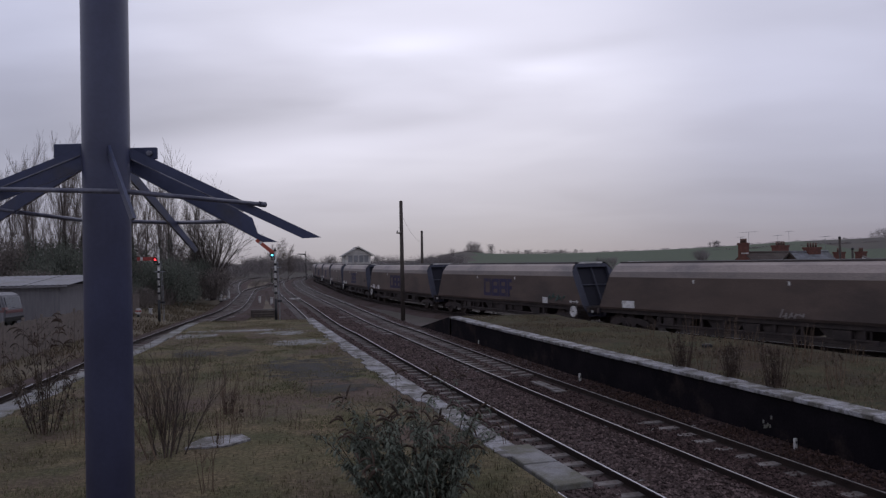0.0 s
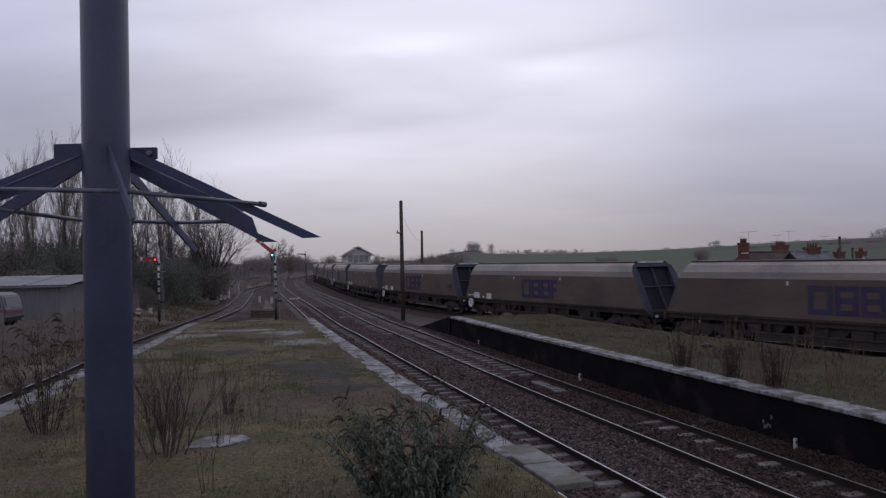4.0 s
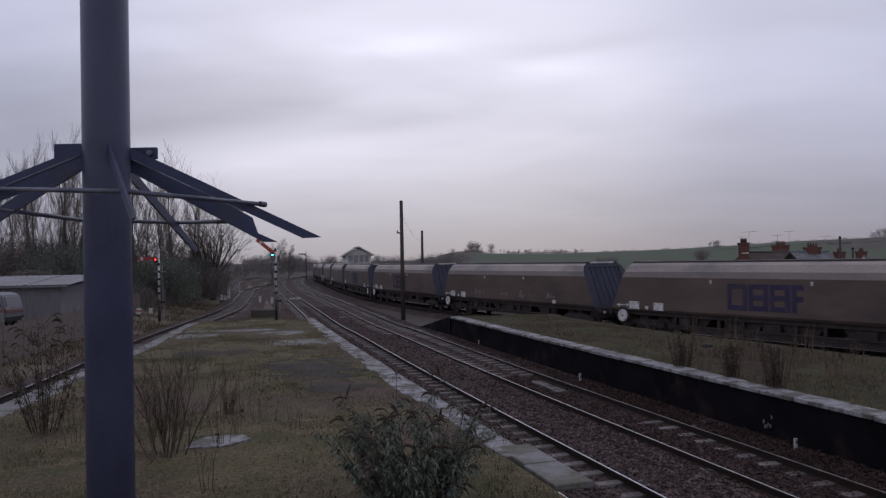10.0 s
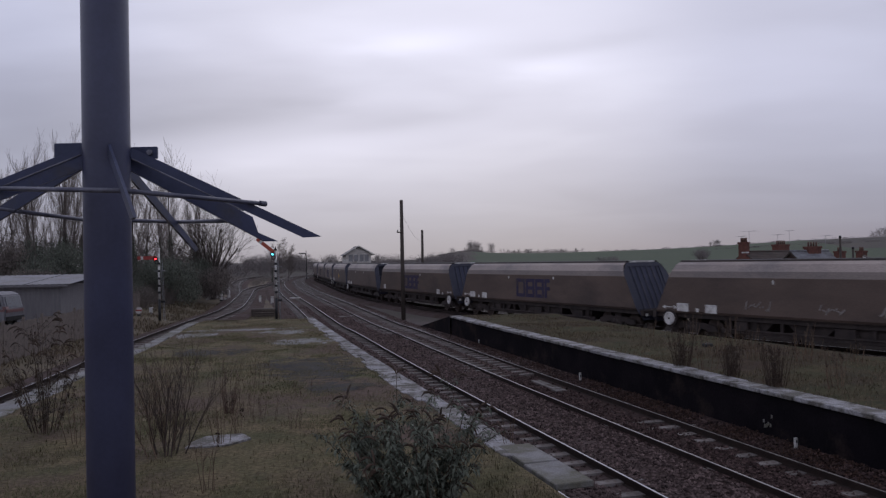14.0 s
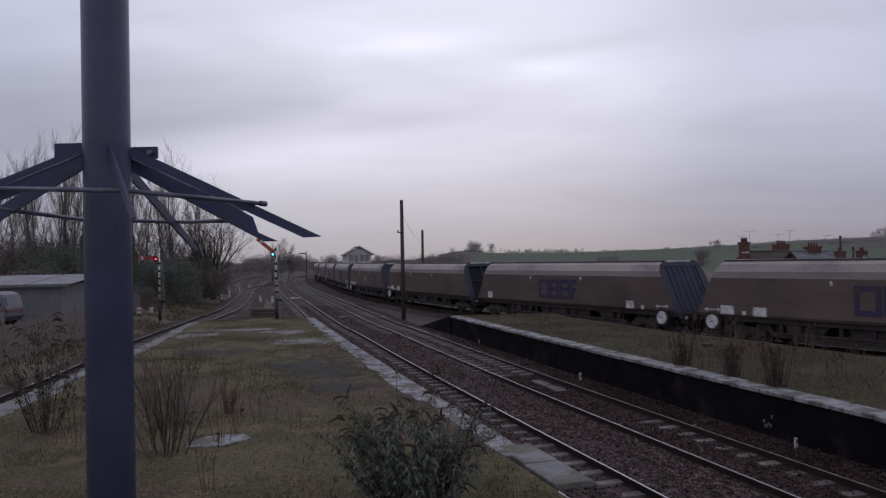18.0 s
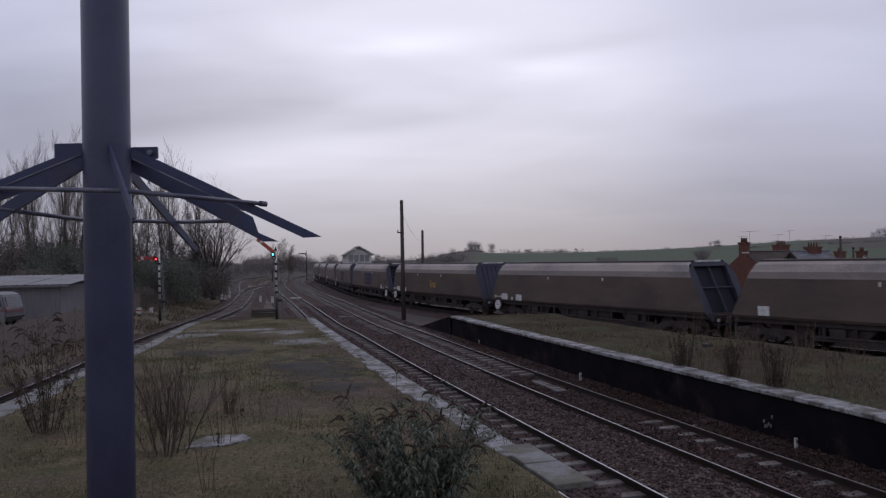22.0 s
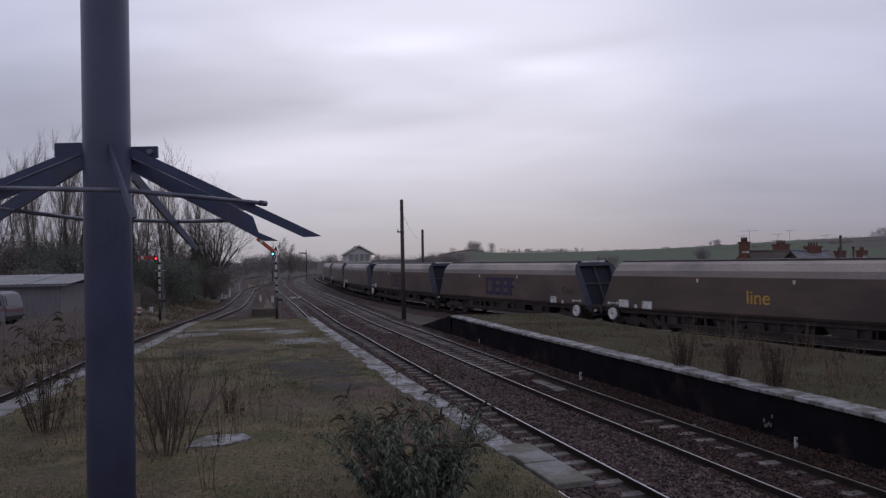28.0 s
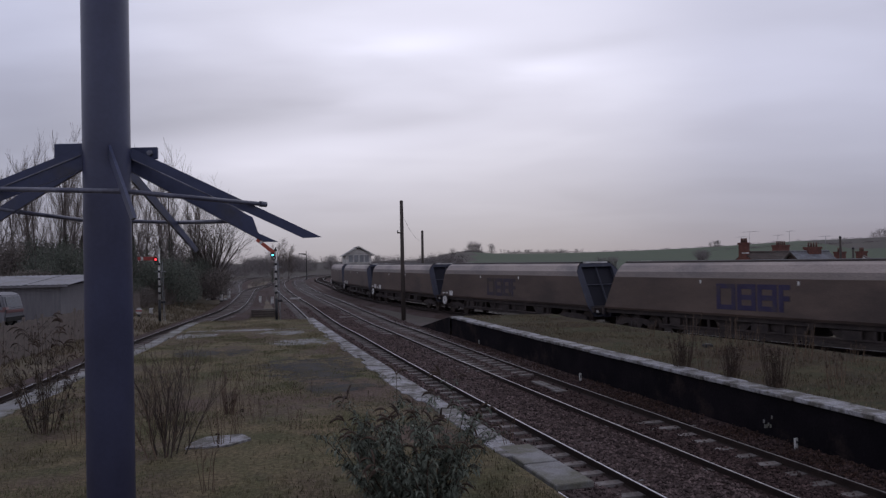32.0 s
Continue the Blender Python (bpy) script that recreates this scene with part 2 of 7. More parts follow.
def tube(bm, p, q, r0, r1=None, n=8, caps=True):
    """A round bar from p to q."""
    p, q = Vector(p), Vector(q)
    r1 = r0 if r1 is None else r1
    d = (q - p).normalized()
    a = d.orthogonal().normalized()
    b = d.cross(a)
    ra = [bm.verts.new(p + (a * math.cos(t) + b * math.sin(t)) * r0) for t in (2 * math.pi * i / n for i in range(n))]
    rb = [bm.verts.new(q + (a * math.cos(t) + b * math.sin(t)) * r1) for t in (2 * math.pi * i / n for i in range(n))]
    for i in range(n):
        f = bm.faces.new((ra[i], ra[(i + 1) % n], rb[(i + 1) % n], rb[i]))
        f.smooth = n > 6
    if caps:
        bm.faces.new(ra[::-1])
        bm.faces.new(rb)
    return bm


def tubes(*bars, n=8):
    bm = bmesh.new()
    for bar in bars:
        tube(bm, *bar, n=n)
    return bm


def prism(bm, outline, lo, hi, axis="y"):
    """A flat outline (list of 2D points) pulled from lo to hi along an axis."""
    def at(u, v, w):
        return (u, w, v) if axis == "y" else (w, u, v) if axis == "x" else (u, v, w)
    a = [bm.verts.new(at(u, v, lo)) for u, v in outline]
    b = [bm.verts.new(at(u, v, hi)) for u, v in outline]
    k = len(outline)
    for i in range(k):
        bm.faces.new((a[i], a[(i + 1) % k], b[(i + 1) % k], b[i]))
    bm.faces.new(a[::-1])
    bm.faces.new(b)
    bmesh.ops.recalc_face_normals(bm, faces=bm.faces[:])
    return bm


def sweep(line, profile, closed=True, mats=None):
    """A bmesh: the profile (offset to the right, height) carried along a line of (x, y, z)."""
    bm = bmesh.new()
    rings = []
    k = len(line)
    for i in range(k):
        p = Vector(line[i])
        d = (Vector(line[min(k - 1, i + 1)]) - Vector(line[max(0, i - 1)])); d.z = 0; d.normalize()
        right = Vector((d.y, -d.x, 0))
        rings.append([bm.verts.new(p + right * u + Vector((0, 0, h))) for u, h in profile])
    m = len(profile)
    for i in range(k - 1):
        for j in range(m if closed else m - 1):
            a, b = rings[i][j], rings[i][(j + 1) % m]
            c, e = rings[i + 1][(j + 1) % m], rings[i + 1][j]
            f = bm.faces.new((a, b, c, e))
            if mats:
                f.material_index = mats[j]
    if closed:
        bm.faces.new(rings[0][::-1])
        bm.faces.new(rings[-1])
    bmesh.ops.recalc_face_normals(bm, faces=bm.faces[:])
    return bm


def spline(points, step):
    """Evenly spaced points on a smooth line through plan points (x, y)."""
    ps = [Vector(p) for p in points]
    ps = [2 * ps[0] - ps[1]] + ps + [2 * ps[-1] - ps[-2]]
    raw = []
    for i in range(1, len(ps) - 2):
        a, b, c, d = ps[i - 1:i + 3]
        seg = max(4, int((c - b).length / 0.5))
        for j in range(seg):
            t = j / seg
            raw.append(0.5 * (2 * b + (c - a) * t + (2 * a - 5 * b + 4 * c - d) * t * t + (3 * b - a - 3 * c + d) * t ** 3))
    raw.append(ps[-2])
    arc = np.concatenate([[0], np.cumsum([(raw[i + 1] - raw[i]).length for i in range(len(raw) - 1)])])
    want = np.arange(0, arc[-1], step)
    xs = np.interp(want, arc, [p.x for p in raw])
    ys = np.interp(want, arc, [p.y for p in raw])
    return [Vector((x, y)) for x, y in zip(xs, ys)]


def offset(line, d):
    """The plan line moved d metres to the right of its direction."""
    out = []
    for i, p in enumerate(line):
        q = line[min(len(line) - 1, i + 1)] - line[max(0, i - 1)]
        q.normalize()
        out.append(Vector((p.x + q.y * d, p.y - q.x * d)))
    return out


def lift(line, z):
    return [(p.x, p.y, z) for p in line]


def raw_mesh(name, verts, faces):
    me = bpy.data.meshes.new(name)
    me.from_pydata(verts, [], faces)
    return me


# ---- plan: z = 0 is the top of the rails ----
MAIN = [(24.0, -48.0), (15.4, -20.0), (9.6, 0.0), (6.05, 12.0), (3.7, 20.0), (0.85, 30.0), (-1.9, 40.0), (-3.9, 47.0), (-9.0, 67.0),
        (-15.0, 90.0), (-20.9, 114.0), (-26.6, 140.0), (-30.3, 160.0), (-33.0, 180.0), (-34.4, 205.0), (-34.0, 230.0), (-29.0, 265.0), (-18.0, 310.0)]
BAY = [(-9.0, -10.0), (-10.6, 8.0), (-12.5, 24.5), (-14.6, 37.2), (-16.5, 53.0), (-18.1, 65.3), (-22.9, 87.4), (-27.5, 108.0), (-29.7, 125.0), (-31.2, 143.0), (-34.6, 160.0)]
SIDING = [(-27.4, 99.0), (-29.2, 106.0), (-33.6, 122.0), (-39.6, 145.0), (-45.2, 170.0), (-48.6, 190.0), (-50.0, 215.0)]
down_line = spline(MAIN, 1.0)                    # by the far platform
up_line = offset(down_line, -3.40)               # by the near platform
bay_line = spline(BAY, 1.0)
siding_line = spline(SIDING, 1.0)

# the goods line on which the train runs: start, heading and curvature along it
GOODS_K = ((0, .00364), (30, .0042), (60, .0058), (90, .0012), (125, -.0009), (145, .002), (170, .005), (320, .005))


def goods_path():
    """The near side of the wagons: plan points each metre, from arc -190 to 310."""
    s = np.arange(0, 311.0)
    k = np.interp(s, [a for a, _ in GOODS_K], [b for _, b in GOODS_K])
    ang = -0.60244 + np.cumsum(k)
    fx = 21.884 + np.concatenate([[0], np.cumsum(np.sin(ang))])
    fy = 15.588 + np.concatenate([[0], np.cumsum(np.cos(ang))])
    far = [Vector((x, y)) for x, y in zip(fx, fy)]
    near, p, a = [], far[0].copy(), -0.60244
    for i in range(190):
        a -= 0.0012 * max(0, 1 - i / 60)
        p = p - Vector((math.sin(a), math.cos(a)))
        near.append(p.copy())
    return near[::-1] + far


GOODS_START = -190
goods_side = goods_path()
goods_line = offset(goods_side, 1.40)


def ground_height(x, y):
    """The lie of the land away from the tracks."""
    z = -0.38
    # bank and car park beyond the bay
    bx = np.interp(y, [p.y for p in bay_line], [p.x for p in bay_line])
    d = bx - 2.4 - x
    if d > 0 and y < 140:
        z += min(1.0, d / 7.0) * .95 * min(1.0, max(0.0, (140 - y) / 40))
    # an added low bank masks bright ground under the wagons; then the drop to the street behind the goods line
    gx = np.interp(y, GY, GX)
    if y < 150:
        z += .95 * math.exp(-((x - gx - 4.4) / 1.7) ** 2)
    d = x - gx - 4.5
    if d > 0:
        z -= min(1.0, d / 7.0) * 2.8 * min(1, max(0.0, (150 - y) / 60))
    # far hill
    if y > 150:
        t = min(1.0, (y - 150) / 420.0)
        r = x / max(y, 1)
        rise = float(np.interp(r, [-.8, -.25, -.08, -.03, -.008, .02, .035, .06, .10, .174, .25, .344, .40, .455, .54, .58, .9], [4.2, 3.5, 3.0, 3.6, 5.3, 8.2, 9.0, 7.7, 7.0, 6.8, 7.4, 8.9, 10.4, 12.0, 13.0, 13.8, 18]))
        z += (3 * t * t - 2 * t ** 3) * (rise + .4)
    return z


GY = [p.y for p in goods_line[::-1]][::-1]
order = sorted((p.y, p.x) for p in goods_line)
GY, GX = [a for a, _ in order], [b for _, b in order]


def build_ground():
    bm = bmesh.new()
    ys = [-600, -400, -250, -160, -100] + list(range(-60, 0, 6)) + [0, 4, 8, 12] + list(range(14, 120, 3)) + list(range(120, 200, 8)) + list(range(200, 700, 25)) + [760, 900, 1200, 1800, 3000]
    rows = []
    for y in ys:
        half = 150 + abs(y) * 1.0
        xs = np.concatenate([np.linspace(-half, -30 - max(0, y - 60) * .3, 14), np.linspace(-28 - max(0, y - 60) * .3, 30 + max(0, y) * .1, 40), np.linspace(32 + max(0, y) * .1, half + 10, 20)])
        rows.append([bm.verts.new((x, y, ground_height(x, y) + .05 * noise.noise(Vector((x * .3, y * .3, 0))))) for x in xs])
    for i in range(len(rows) - 1):
        for j in range(len(rows[0]) - 1):
            f = bm.faces.new((rows[i][j], rows[i][j + 1], rows[i + 1][j + 1], rows[i + 1][j]))
            f.smooth = True
            c = f.calc_center_median()
            bx = np.interp(c.y, [p.y for p in bay_line], [p.x for p in bay_line])
            dx_ = np.interp(c.y, [p.y for p in down_line], [p.x for p in down_line])
            # ground around the goods line gets the shade-darkened sooty tone
            if c.y < 120 and dx_ + 3.2 < c.x < np.interp(c.y, GY, GX) + 9 and c.y > -5:
                f.material_index = 4 if c.y < 44 else 0
            elif c.y < 120 and c.x > np.interp(c.y, GY, GX):
                f.material_index = 1
            elif c.y > 170:
                f.material_index = 2 if .04 < c.x / c.y < (.50 if c.y > 330 else .7) else 3
            elif c.x < bx - 1.5 or (c.y > 120 and c.x > np.interp(c.y, GY, GX) + 5) or (c.y > 40 and bx + 2 < c.x < bx + 8 - (c.y - 40) * .12):
                f.material_index = 1
    ob = part("ground", bm, [M["ground"], M["verge"], M["field"], M["moor"], M["cinder"]], None, kind="structure")
    tagged(ob, "dark cinder and rough winter grass ground rising to green fields", "ground")


build_ground()

RAIL = [(-.065, -.159), (.065, -.159), (.065, -.145), (.012, -.125), (.012, -.042), (.031, -.034), (.030, -.006), (.018, 0), (-.018, 0), (-.030, -.006), (-.031, -.034), (-.012, -.042), (-.012, -.125), (-.065, -.145)]
RAIL_MATS = [0, 0, 0, 0, 0, 0, 0, 1, 0, 0, 0, 0, 0, 0]


def sleeper_mesh():
    bm = bmesh.new()
    box(bm, -1.26, 1.26, -.13, .13, -.36, -.165)
    for v in bm.verts:
        if v.co.z > -.2:
            v.co.y *= .82
            v.co.x *= .985
    me = bpy.data.meshes.new("sleeper")
    bm.to_mesh(me)
    bm.free()
    me.materials.append(M["sleeper"])
    return me


SLEEPER = sleeper_mesh()


BED = [(-2.6, -.45), (-1.9, -.2), (-.95, -.19), (0, -.18), (.95, -.19), (1.9, -.2), (2.6, -.45)]
# worn beds of the main lines: the sleepers show where the ballast lies low
BED_UP = [(-2.6, -.45), (-1.9, -.2), (-1.3, -.17), (-.72, -.165), (-.4, -.13), (.12, -.108), (.26, -.125), (.36, -.165), (.58, -.16), (.80, -.115), (1.2, -.10), (1.75, -.11)]
BED_DOWN = [(-1.65, -.11), (-1.25, -.105), (-.8, -.112), (-.4, -.115), (0, -.118), (.22, -.118), (.32, -.15), (.56, -.15), (.8, -.125), (1.1, -.11), (1.6, -.01), (2.0, -.01)]

BED_BARE = [(-1.65, -.085), (-1.0, -.07), (-.8, -.08), (-.64, -.125), (-.16, -.125), (-.06, -.065), (.08, -.065), (.16, -.135), (.56, -.135), (.72, -.08), (1.1, -.085), (1.6, -.01), (2.0, -.01)]


def build_track(name, line, label, near=(0, 0), bed=BED, pitch=.68, head="railtop", bed_mat="ballast", far_mat="sleeper", gauge=.7525, shift=0.0, lift_by=0.0, far_bed=None, bare_from=None):
    tr = thing(name, label, "railway track", kind="structure")
    if shift:
        line = offset(line, shift)
    if far_bed:
        k = next(i for i, p in enumerate(line) if p.y > 39)
        j = next(i for i, p in enumerate(line) if p.y > bare_from)
        part("ballast_bed", sweep(lift(line[:j + 1], 0), bed, closed=False), M[bed_mat], tr)
        part("ballast_bed", sweep(lift(line[j:k + 1], 0), BED_BARE, closed=False), M["ballast"], tr)
        part("ballast_bed", sweep(lift(line[k:], 0), far_bed, closed=False), M["ballast"], tr)
    else:
        part("ballast_bed", sweep(lift(line, 0), bed, closed=False), M[bed_mat], tr)
    for d in (-gauge, gauge):
        part("rail", sweep(lift(offset(line, d), 0), RAIL, mats=RAIL_MATS), [M["rust"], M[head]], tr)
    arc = np.concatenate([[0], np.cumsum([(line[i + 1] - line[i]).length for i in range(len(line) - 1)])])
    rnd = random.Random(7)
    verts, faces = [], []
    base = [v.co.copy() for v in SLEEPER.vertices]
    polys = [list(p.vertices) for p in SLEEPER.polygons]
    for s in np.arange(0, arc[-1], pitch):
        x = np.interp(s, arc, [p.x for p in line])
        y = np.interp(s, arc, [p.y for p in line])
        x2 = np.interp(s + .5, arc, [p.x for p in line])
        y2 = np.interp(s + .5, arc, [p.y for p in line])
        if y < -14:
            continue
        m = Matrix.Translation((x, y, lift_by + (0 if bare_from is None else .045 if y > bare_from else -.045 if y > 18.2 else .006) + rnd.uniform(-.018, .006))) @ Matrix.Rotation(rnd.uniform(-.016, .016), 4, "Y") @ Matrix.Rotation(math.atan2(y2 - y, x2 - x) - math.pi / 2 + rnd.uniform(-.012, .012), 4, "Z")
        if near[0] <= y <= near[1]:
            ob = new("sleeper", SLEEPER)
            ob.matrix_basis = m
            ob.parent = tr
        else:
            k = len(verts)
            verts += [m @ v for v in base]
            faces += [[k + i for i in f] for f in polys]
    if verts:
        me = raw_mesh("far_sleepers", verts, faces)
        mesh_part("far_sleepers", me, M[far_mat], tr, kind="stuff")
    return tr


build_track("track_down", down_line, "main line with rusty-sided rails on concrete sleepers in brown ballast", (8, 90), BED_DOWN, head="railtop_dull", bed_mat="ballast_dim", gauge=.71, shift=-.075, lift_by=.042, bare_from=24.6, pitch=.64, far_bed=BED_DOWN[:9] + [(1.7, -.13), (2.5, -.40)])
build_track("track_up", up_line, "main line with bright rail heads beside the near platform", (6, 90), BED_UP, gauge=.71, shift=.045, lift_by=.05)
build_track("track_goods", goods_line, "goods line with dark ballast behind the far platform", (0, 0), head="railtop_dull", bed_mat="ballast", far_mat="cinder")
build_track("track_bay", bay_line, "overgrown bay line curving in to the main lines", (0, 0))
build_track("track_siding", siding_line, "pale curving siding beyond the signals", (0, 0), head="railtop_dull")

# ---- platforms ----
PLAT = 0.915
NEAR_OFF = -1.54
near_edge = [p for p in offset(up_line, NEAR_OFF) if 10.9 < p.y < 39.2]
near_end = [p for p in offset(up_line, -1.33) if 8.4 < p.y < 12.6]
near_end[0] = near_end[0].lerp(near_end[1], (9.58 - near_end[0].y) / (near_end[1].y - near_end[0].y))
near_end = [p for p in near_end if p.y > 9.4]
far_edge = [p for p in offset(down_line, 1.45) if 2.0 < p.y < 38.0]
bay_edge = [p for p in offset(bay_line, 2.2) if -12.5 < p.y < 37.5]


def build_near_platform():
    pf = thing("platform_near", "disused island platform with worn turf and pale edge slabs", "platform", kind="structure")
    bm = bmesh.new()
    left = [p for p in bay_edge]
    ys = np.arange(-12.4, 38.6, .6)
    lx = np.interp(ys, [p.y for p in left], [p.x for p in left])
    er = offset(up_line, NEAR_OFF)
    rx = np.interp(ys, [p.y for p in er], [p.x for p in er])
    lx = lx + .45
    rx = rx - .40
    rows = []
    for y, a, b in zip(ys, lx, rx):
        rows.append([bm.verts.new((x, y, PLAT - .005 + .05 * noise.noise(Vector((x * .5, y * .5, 3))) * min(1, (x - a) * 2, (b - x) * 2))) for x in np.linspace(a, b, 26)])
    for i in range(len(rows) - 1):
        for j in range(25):
            f = bm.faces.new((rows[i][j], rows[i][j + 1], rows[i + 1][j + 1], rows[i + 1][j]))
            f.smooth = True
    part("turf", bm, M["turf"], pf, "thin mossy winter turf")
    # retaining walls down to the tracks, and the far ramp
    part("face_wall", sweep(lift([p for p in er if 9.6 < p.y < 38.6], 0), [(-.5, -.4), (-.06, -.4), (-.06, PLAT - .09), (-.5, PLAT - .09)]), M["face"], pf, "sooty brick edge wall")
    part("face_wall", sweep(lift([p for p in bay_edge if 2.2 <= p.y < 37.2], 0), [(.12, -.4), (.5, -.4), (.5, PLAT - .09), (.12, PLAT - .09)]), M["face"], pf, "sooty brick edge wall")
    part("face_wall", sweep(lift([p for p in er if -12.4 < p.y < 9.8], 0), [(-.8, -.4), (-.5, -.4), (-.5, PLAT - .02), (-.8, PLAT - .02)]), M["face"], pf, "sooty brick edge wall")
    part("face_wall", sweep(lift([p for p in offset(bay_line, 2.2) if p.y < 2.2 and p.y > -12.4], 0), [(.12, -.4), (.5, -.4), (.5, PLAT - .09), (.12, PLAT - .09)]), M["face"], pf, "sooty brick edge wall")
    part("end_wall", boxes((lx[0], rx[0], ys[0] - .25, ys[0], -.4, PLAT - .02)), M["face"], pf, "sooty brick end wall")
    bm = bmesh.new()
    a0, b0 = Vector((lx[-1], ys[-1], PLAT - .01)), Vector((rx[-1] + .4, ys[-1], PLAT - .01))
    a1, b1 = Vector((lx[-1] - 1.2, ys[-1] + 9, -.36)), Vector((rx[-1] - 1.6, ys[-1] + 9, -.36))
    for i in range(10):
        t = i / 10
        rowv = [bm.verts.new(a0.lerp(a1, t).lerp(b0.lerp(b1, t), u / 12) + Vector((0, 0, .06 * noise.noise(Vector((u, i, 5)))))) for u in range(13)]
        if i:
            for u in range(12):
                bm.faces.new((prev[u], prev[u + 1], rowv[u + 1], rowv[u]))
        prev = rowv
    part("ramp", bm, M["turf"], pf, "grassed-over end ramp")
    return pf


platform_near = build_near_platform()


def edge_slabs(pf, line, width, length, side, lo, hi, thick=.085, jag=.0, skip=(), mat="slab"):
    """Coping slabs one by one along an edge. side: +1 where the platform lies to the right of the line."""
    rnd = random.Random(3)
    arc = np.concatenate([[0], np.cumsum([(line[i + 1] - line[i]).length for i in range(len(line) - 1)])])
    s, shapes = 0.0, []
    for k in range(4):
        bm = bmesh.new()
        box(bm, -length / 2 + .017, length / 2 - .017, 0, width + (k - 1.5) * jag, -thick, 0, bevel=.012)
        me = bpy.data.meshes.new("edge_slab")
        bm.to_mesh(me)
        bm.free()
        me.materials.append(M[mat])
        shapes.append(me)
    i = 0
    while s < arc[-1] - length:
        x, y = np.interp(s + length / 2, arc, [p.x for p in line]), np.interp(s + length / 2, arc, [p.y for p in line])
        x2, y2 = np.interp(s + length / 2 + .3, arc, [p.x for p in line]), np.interp(s + length / 2 + .3, arc, [p.y for p in line])
        if lo < y < hi and i not in skip:
            ob = new("edge_slab", shapes[rnd.randrange(4)])
            ang = math.atan2(y2 - y, x2 - x)
            ob.matrix_basis = pose(x, y, PLAT + .012 + rnd.uniform(-.005, .005), rnd.uniform(-.3, .3), rnd.uniform(-.2, .2), math.degrees(ang) + (180 if side > 0 else 0) + rnd.uniform(-.2, .2))
            ob.parent = pf
        s += length
        i += 1


def build_far_platform():
    pf = thing("platform_far", "overgrown far platform with a pale stone edge and sooty wall", "platform", kind="structure")
    er = offset(down_line, 1.45)
    back = offset(goods_line, -2.0)
    bm = bmesh.new()
    ys = np.arange(0.0, 38.4, .6)
    lx = np.interp(ys, [p.y for p in er], [p.x for p in er]) + .5
    by = sorted((p.y, p.x) for p in back)
    rx = np.minimum(np.interp(ys, [a for a, _ in by], [b for _, b in by]) - .8, np.interp(ys, [0, 14, 20.4, 24.2, 28.7, 34, 38.4], [16.5, 13.6, 11.6, 9.9, 8.0, 6.3, 5.2]))
    rows = []
    for y, a, b in zip(ys, lx, rx):
        rows.append([bm.verts.new((x, y, PLAT - .005 + .07 * noise.noise(Vector((x * .6, y * .6, 8))) * min(1, (x - a) * 2))) for x in np.linspace(a, b, 12)] + [bm.verts.new((b + .7, y, .55)), bm.verts.new((b + 1.7, y, -.05)), bm.verts.new((b + 2.4, y, -.42))])
    for i in range(len(rows) - 1):
        for j in range(len(rows[0]) - 1):
            f = bm.faces.new((rows[i][j], rows[i][j + 1], rows[i + 1][j + 1], rows[i + 1][j]))
            f.smooth = True
    part("turf", bm, M["turf_far_dim"], pf, "rough winter turf")
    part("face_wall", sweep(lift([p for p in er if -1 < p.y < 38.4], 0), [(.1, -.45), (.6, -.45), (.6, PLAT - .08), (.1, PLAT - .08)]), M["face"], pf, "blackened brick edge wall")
    # pale scuff marks low on the wall
    run = next(p for p in er if p.y > 14.9)
    rs_ = random.Random(4)
    bm = bmesh.new()
    for k in range(7):
        u, h = rs_.uniform(-.14, .14), rs_.uniform(.10, .42)
        prism(bm, [(u - .02, h), (u + .02, h + .01), (u + .028, h + .07), (u - .012, h + .08)], -.006, .004)
    lime = part("lime_stain", bm, M["dull_slab"], pf, "pale scuff marks on the sooty wall")
    lime.matrix_basis = pose(run.x + .085, run.y + .03, 0, 0, 0, -73.5)
    # ramp down at the far end
    bm = bmesh.new()
    y0, a, b = ys[-1], lx[-1] - .45, rx[-1] + .2
    pts = [(a, y0, PLAT), (b, y0, PLAT), (b - 2.0, y0 + 8.0, -.4), (a - 2.2, y0 + 8.0, -.4), (a, y0, -.45), (b + .3, y0, -.45)]
    v = [bm.verts.new(p) for p in pts]
    for f in ((0, 1, 2, 3), (0, 3, 4), (1, 5, 2)):
        bm.faces.new([v[i] for i in f])
    part("ramp", bm, [M["face"], M["cinder"]], pf, "dark end ramp").data.polygons[0].material_index = 1
    return pf


platform_far = build_far_platform()


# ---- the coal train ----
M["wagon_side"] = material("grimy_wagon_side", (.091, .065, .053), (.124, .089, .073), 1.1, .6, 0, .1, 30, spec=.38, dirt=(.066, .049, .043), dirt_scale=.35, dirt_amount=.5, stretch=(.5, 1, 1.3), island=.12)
# upper panel paler, lower one darker: the skylight's fall is in the colours
M["wagon_roof"] = material("skylit_dusty_wagon_top", (.295, .246, .222), (.36, .302, .272), 1.0, .55, 0, .1, 30, spec=.5, dirt=(.19, .165, .16), dirt_scale=.6, dirt_amount=.4, stretch=(.4, 1, 1))
M["wagon_roof_low"] = material("shaded_dusty_shoulder", (.190, .158, .142), (.240, .200, .180), 1.0, .55, 0, .1, 30, spec=.5, dirt=(.15, .13, .125), dirt_scale=.6, dirt_amount=.45, stretch=(.4, 1, 1))
M["wagon_end"] = material("blue_grey_wagon_end", (.035, .037, .054), (.048, .050, .068), 1.4, .65, .1, .1, 30, dirt=(.075, .07, .085), dirt_scale=.7, dirt_amount=.4)
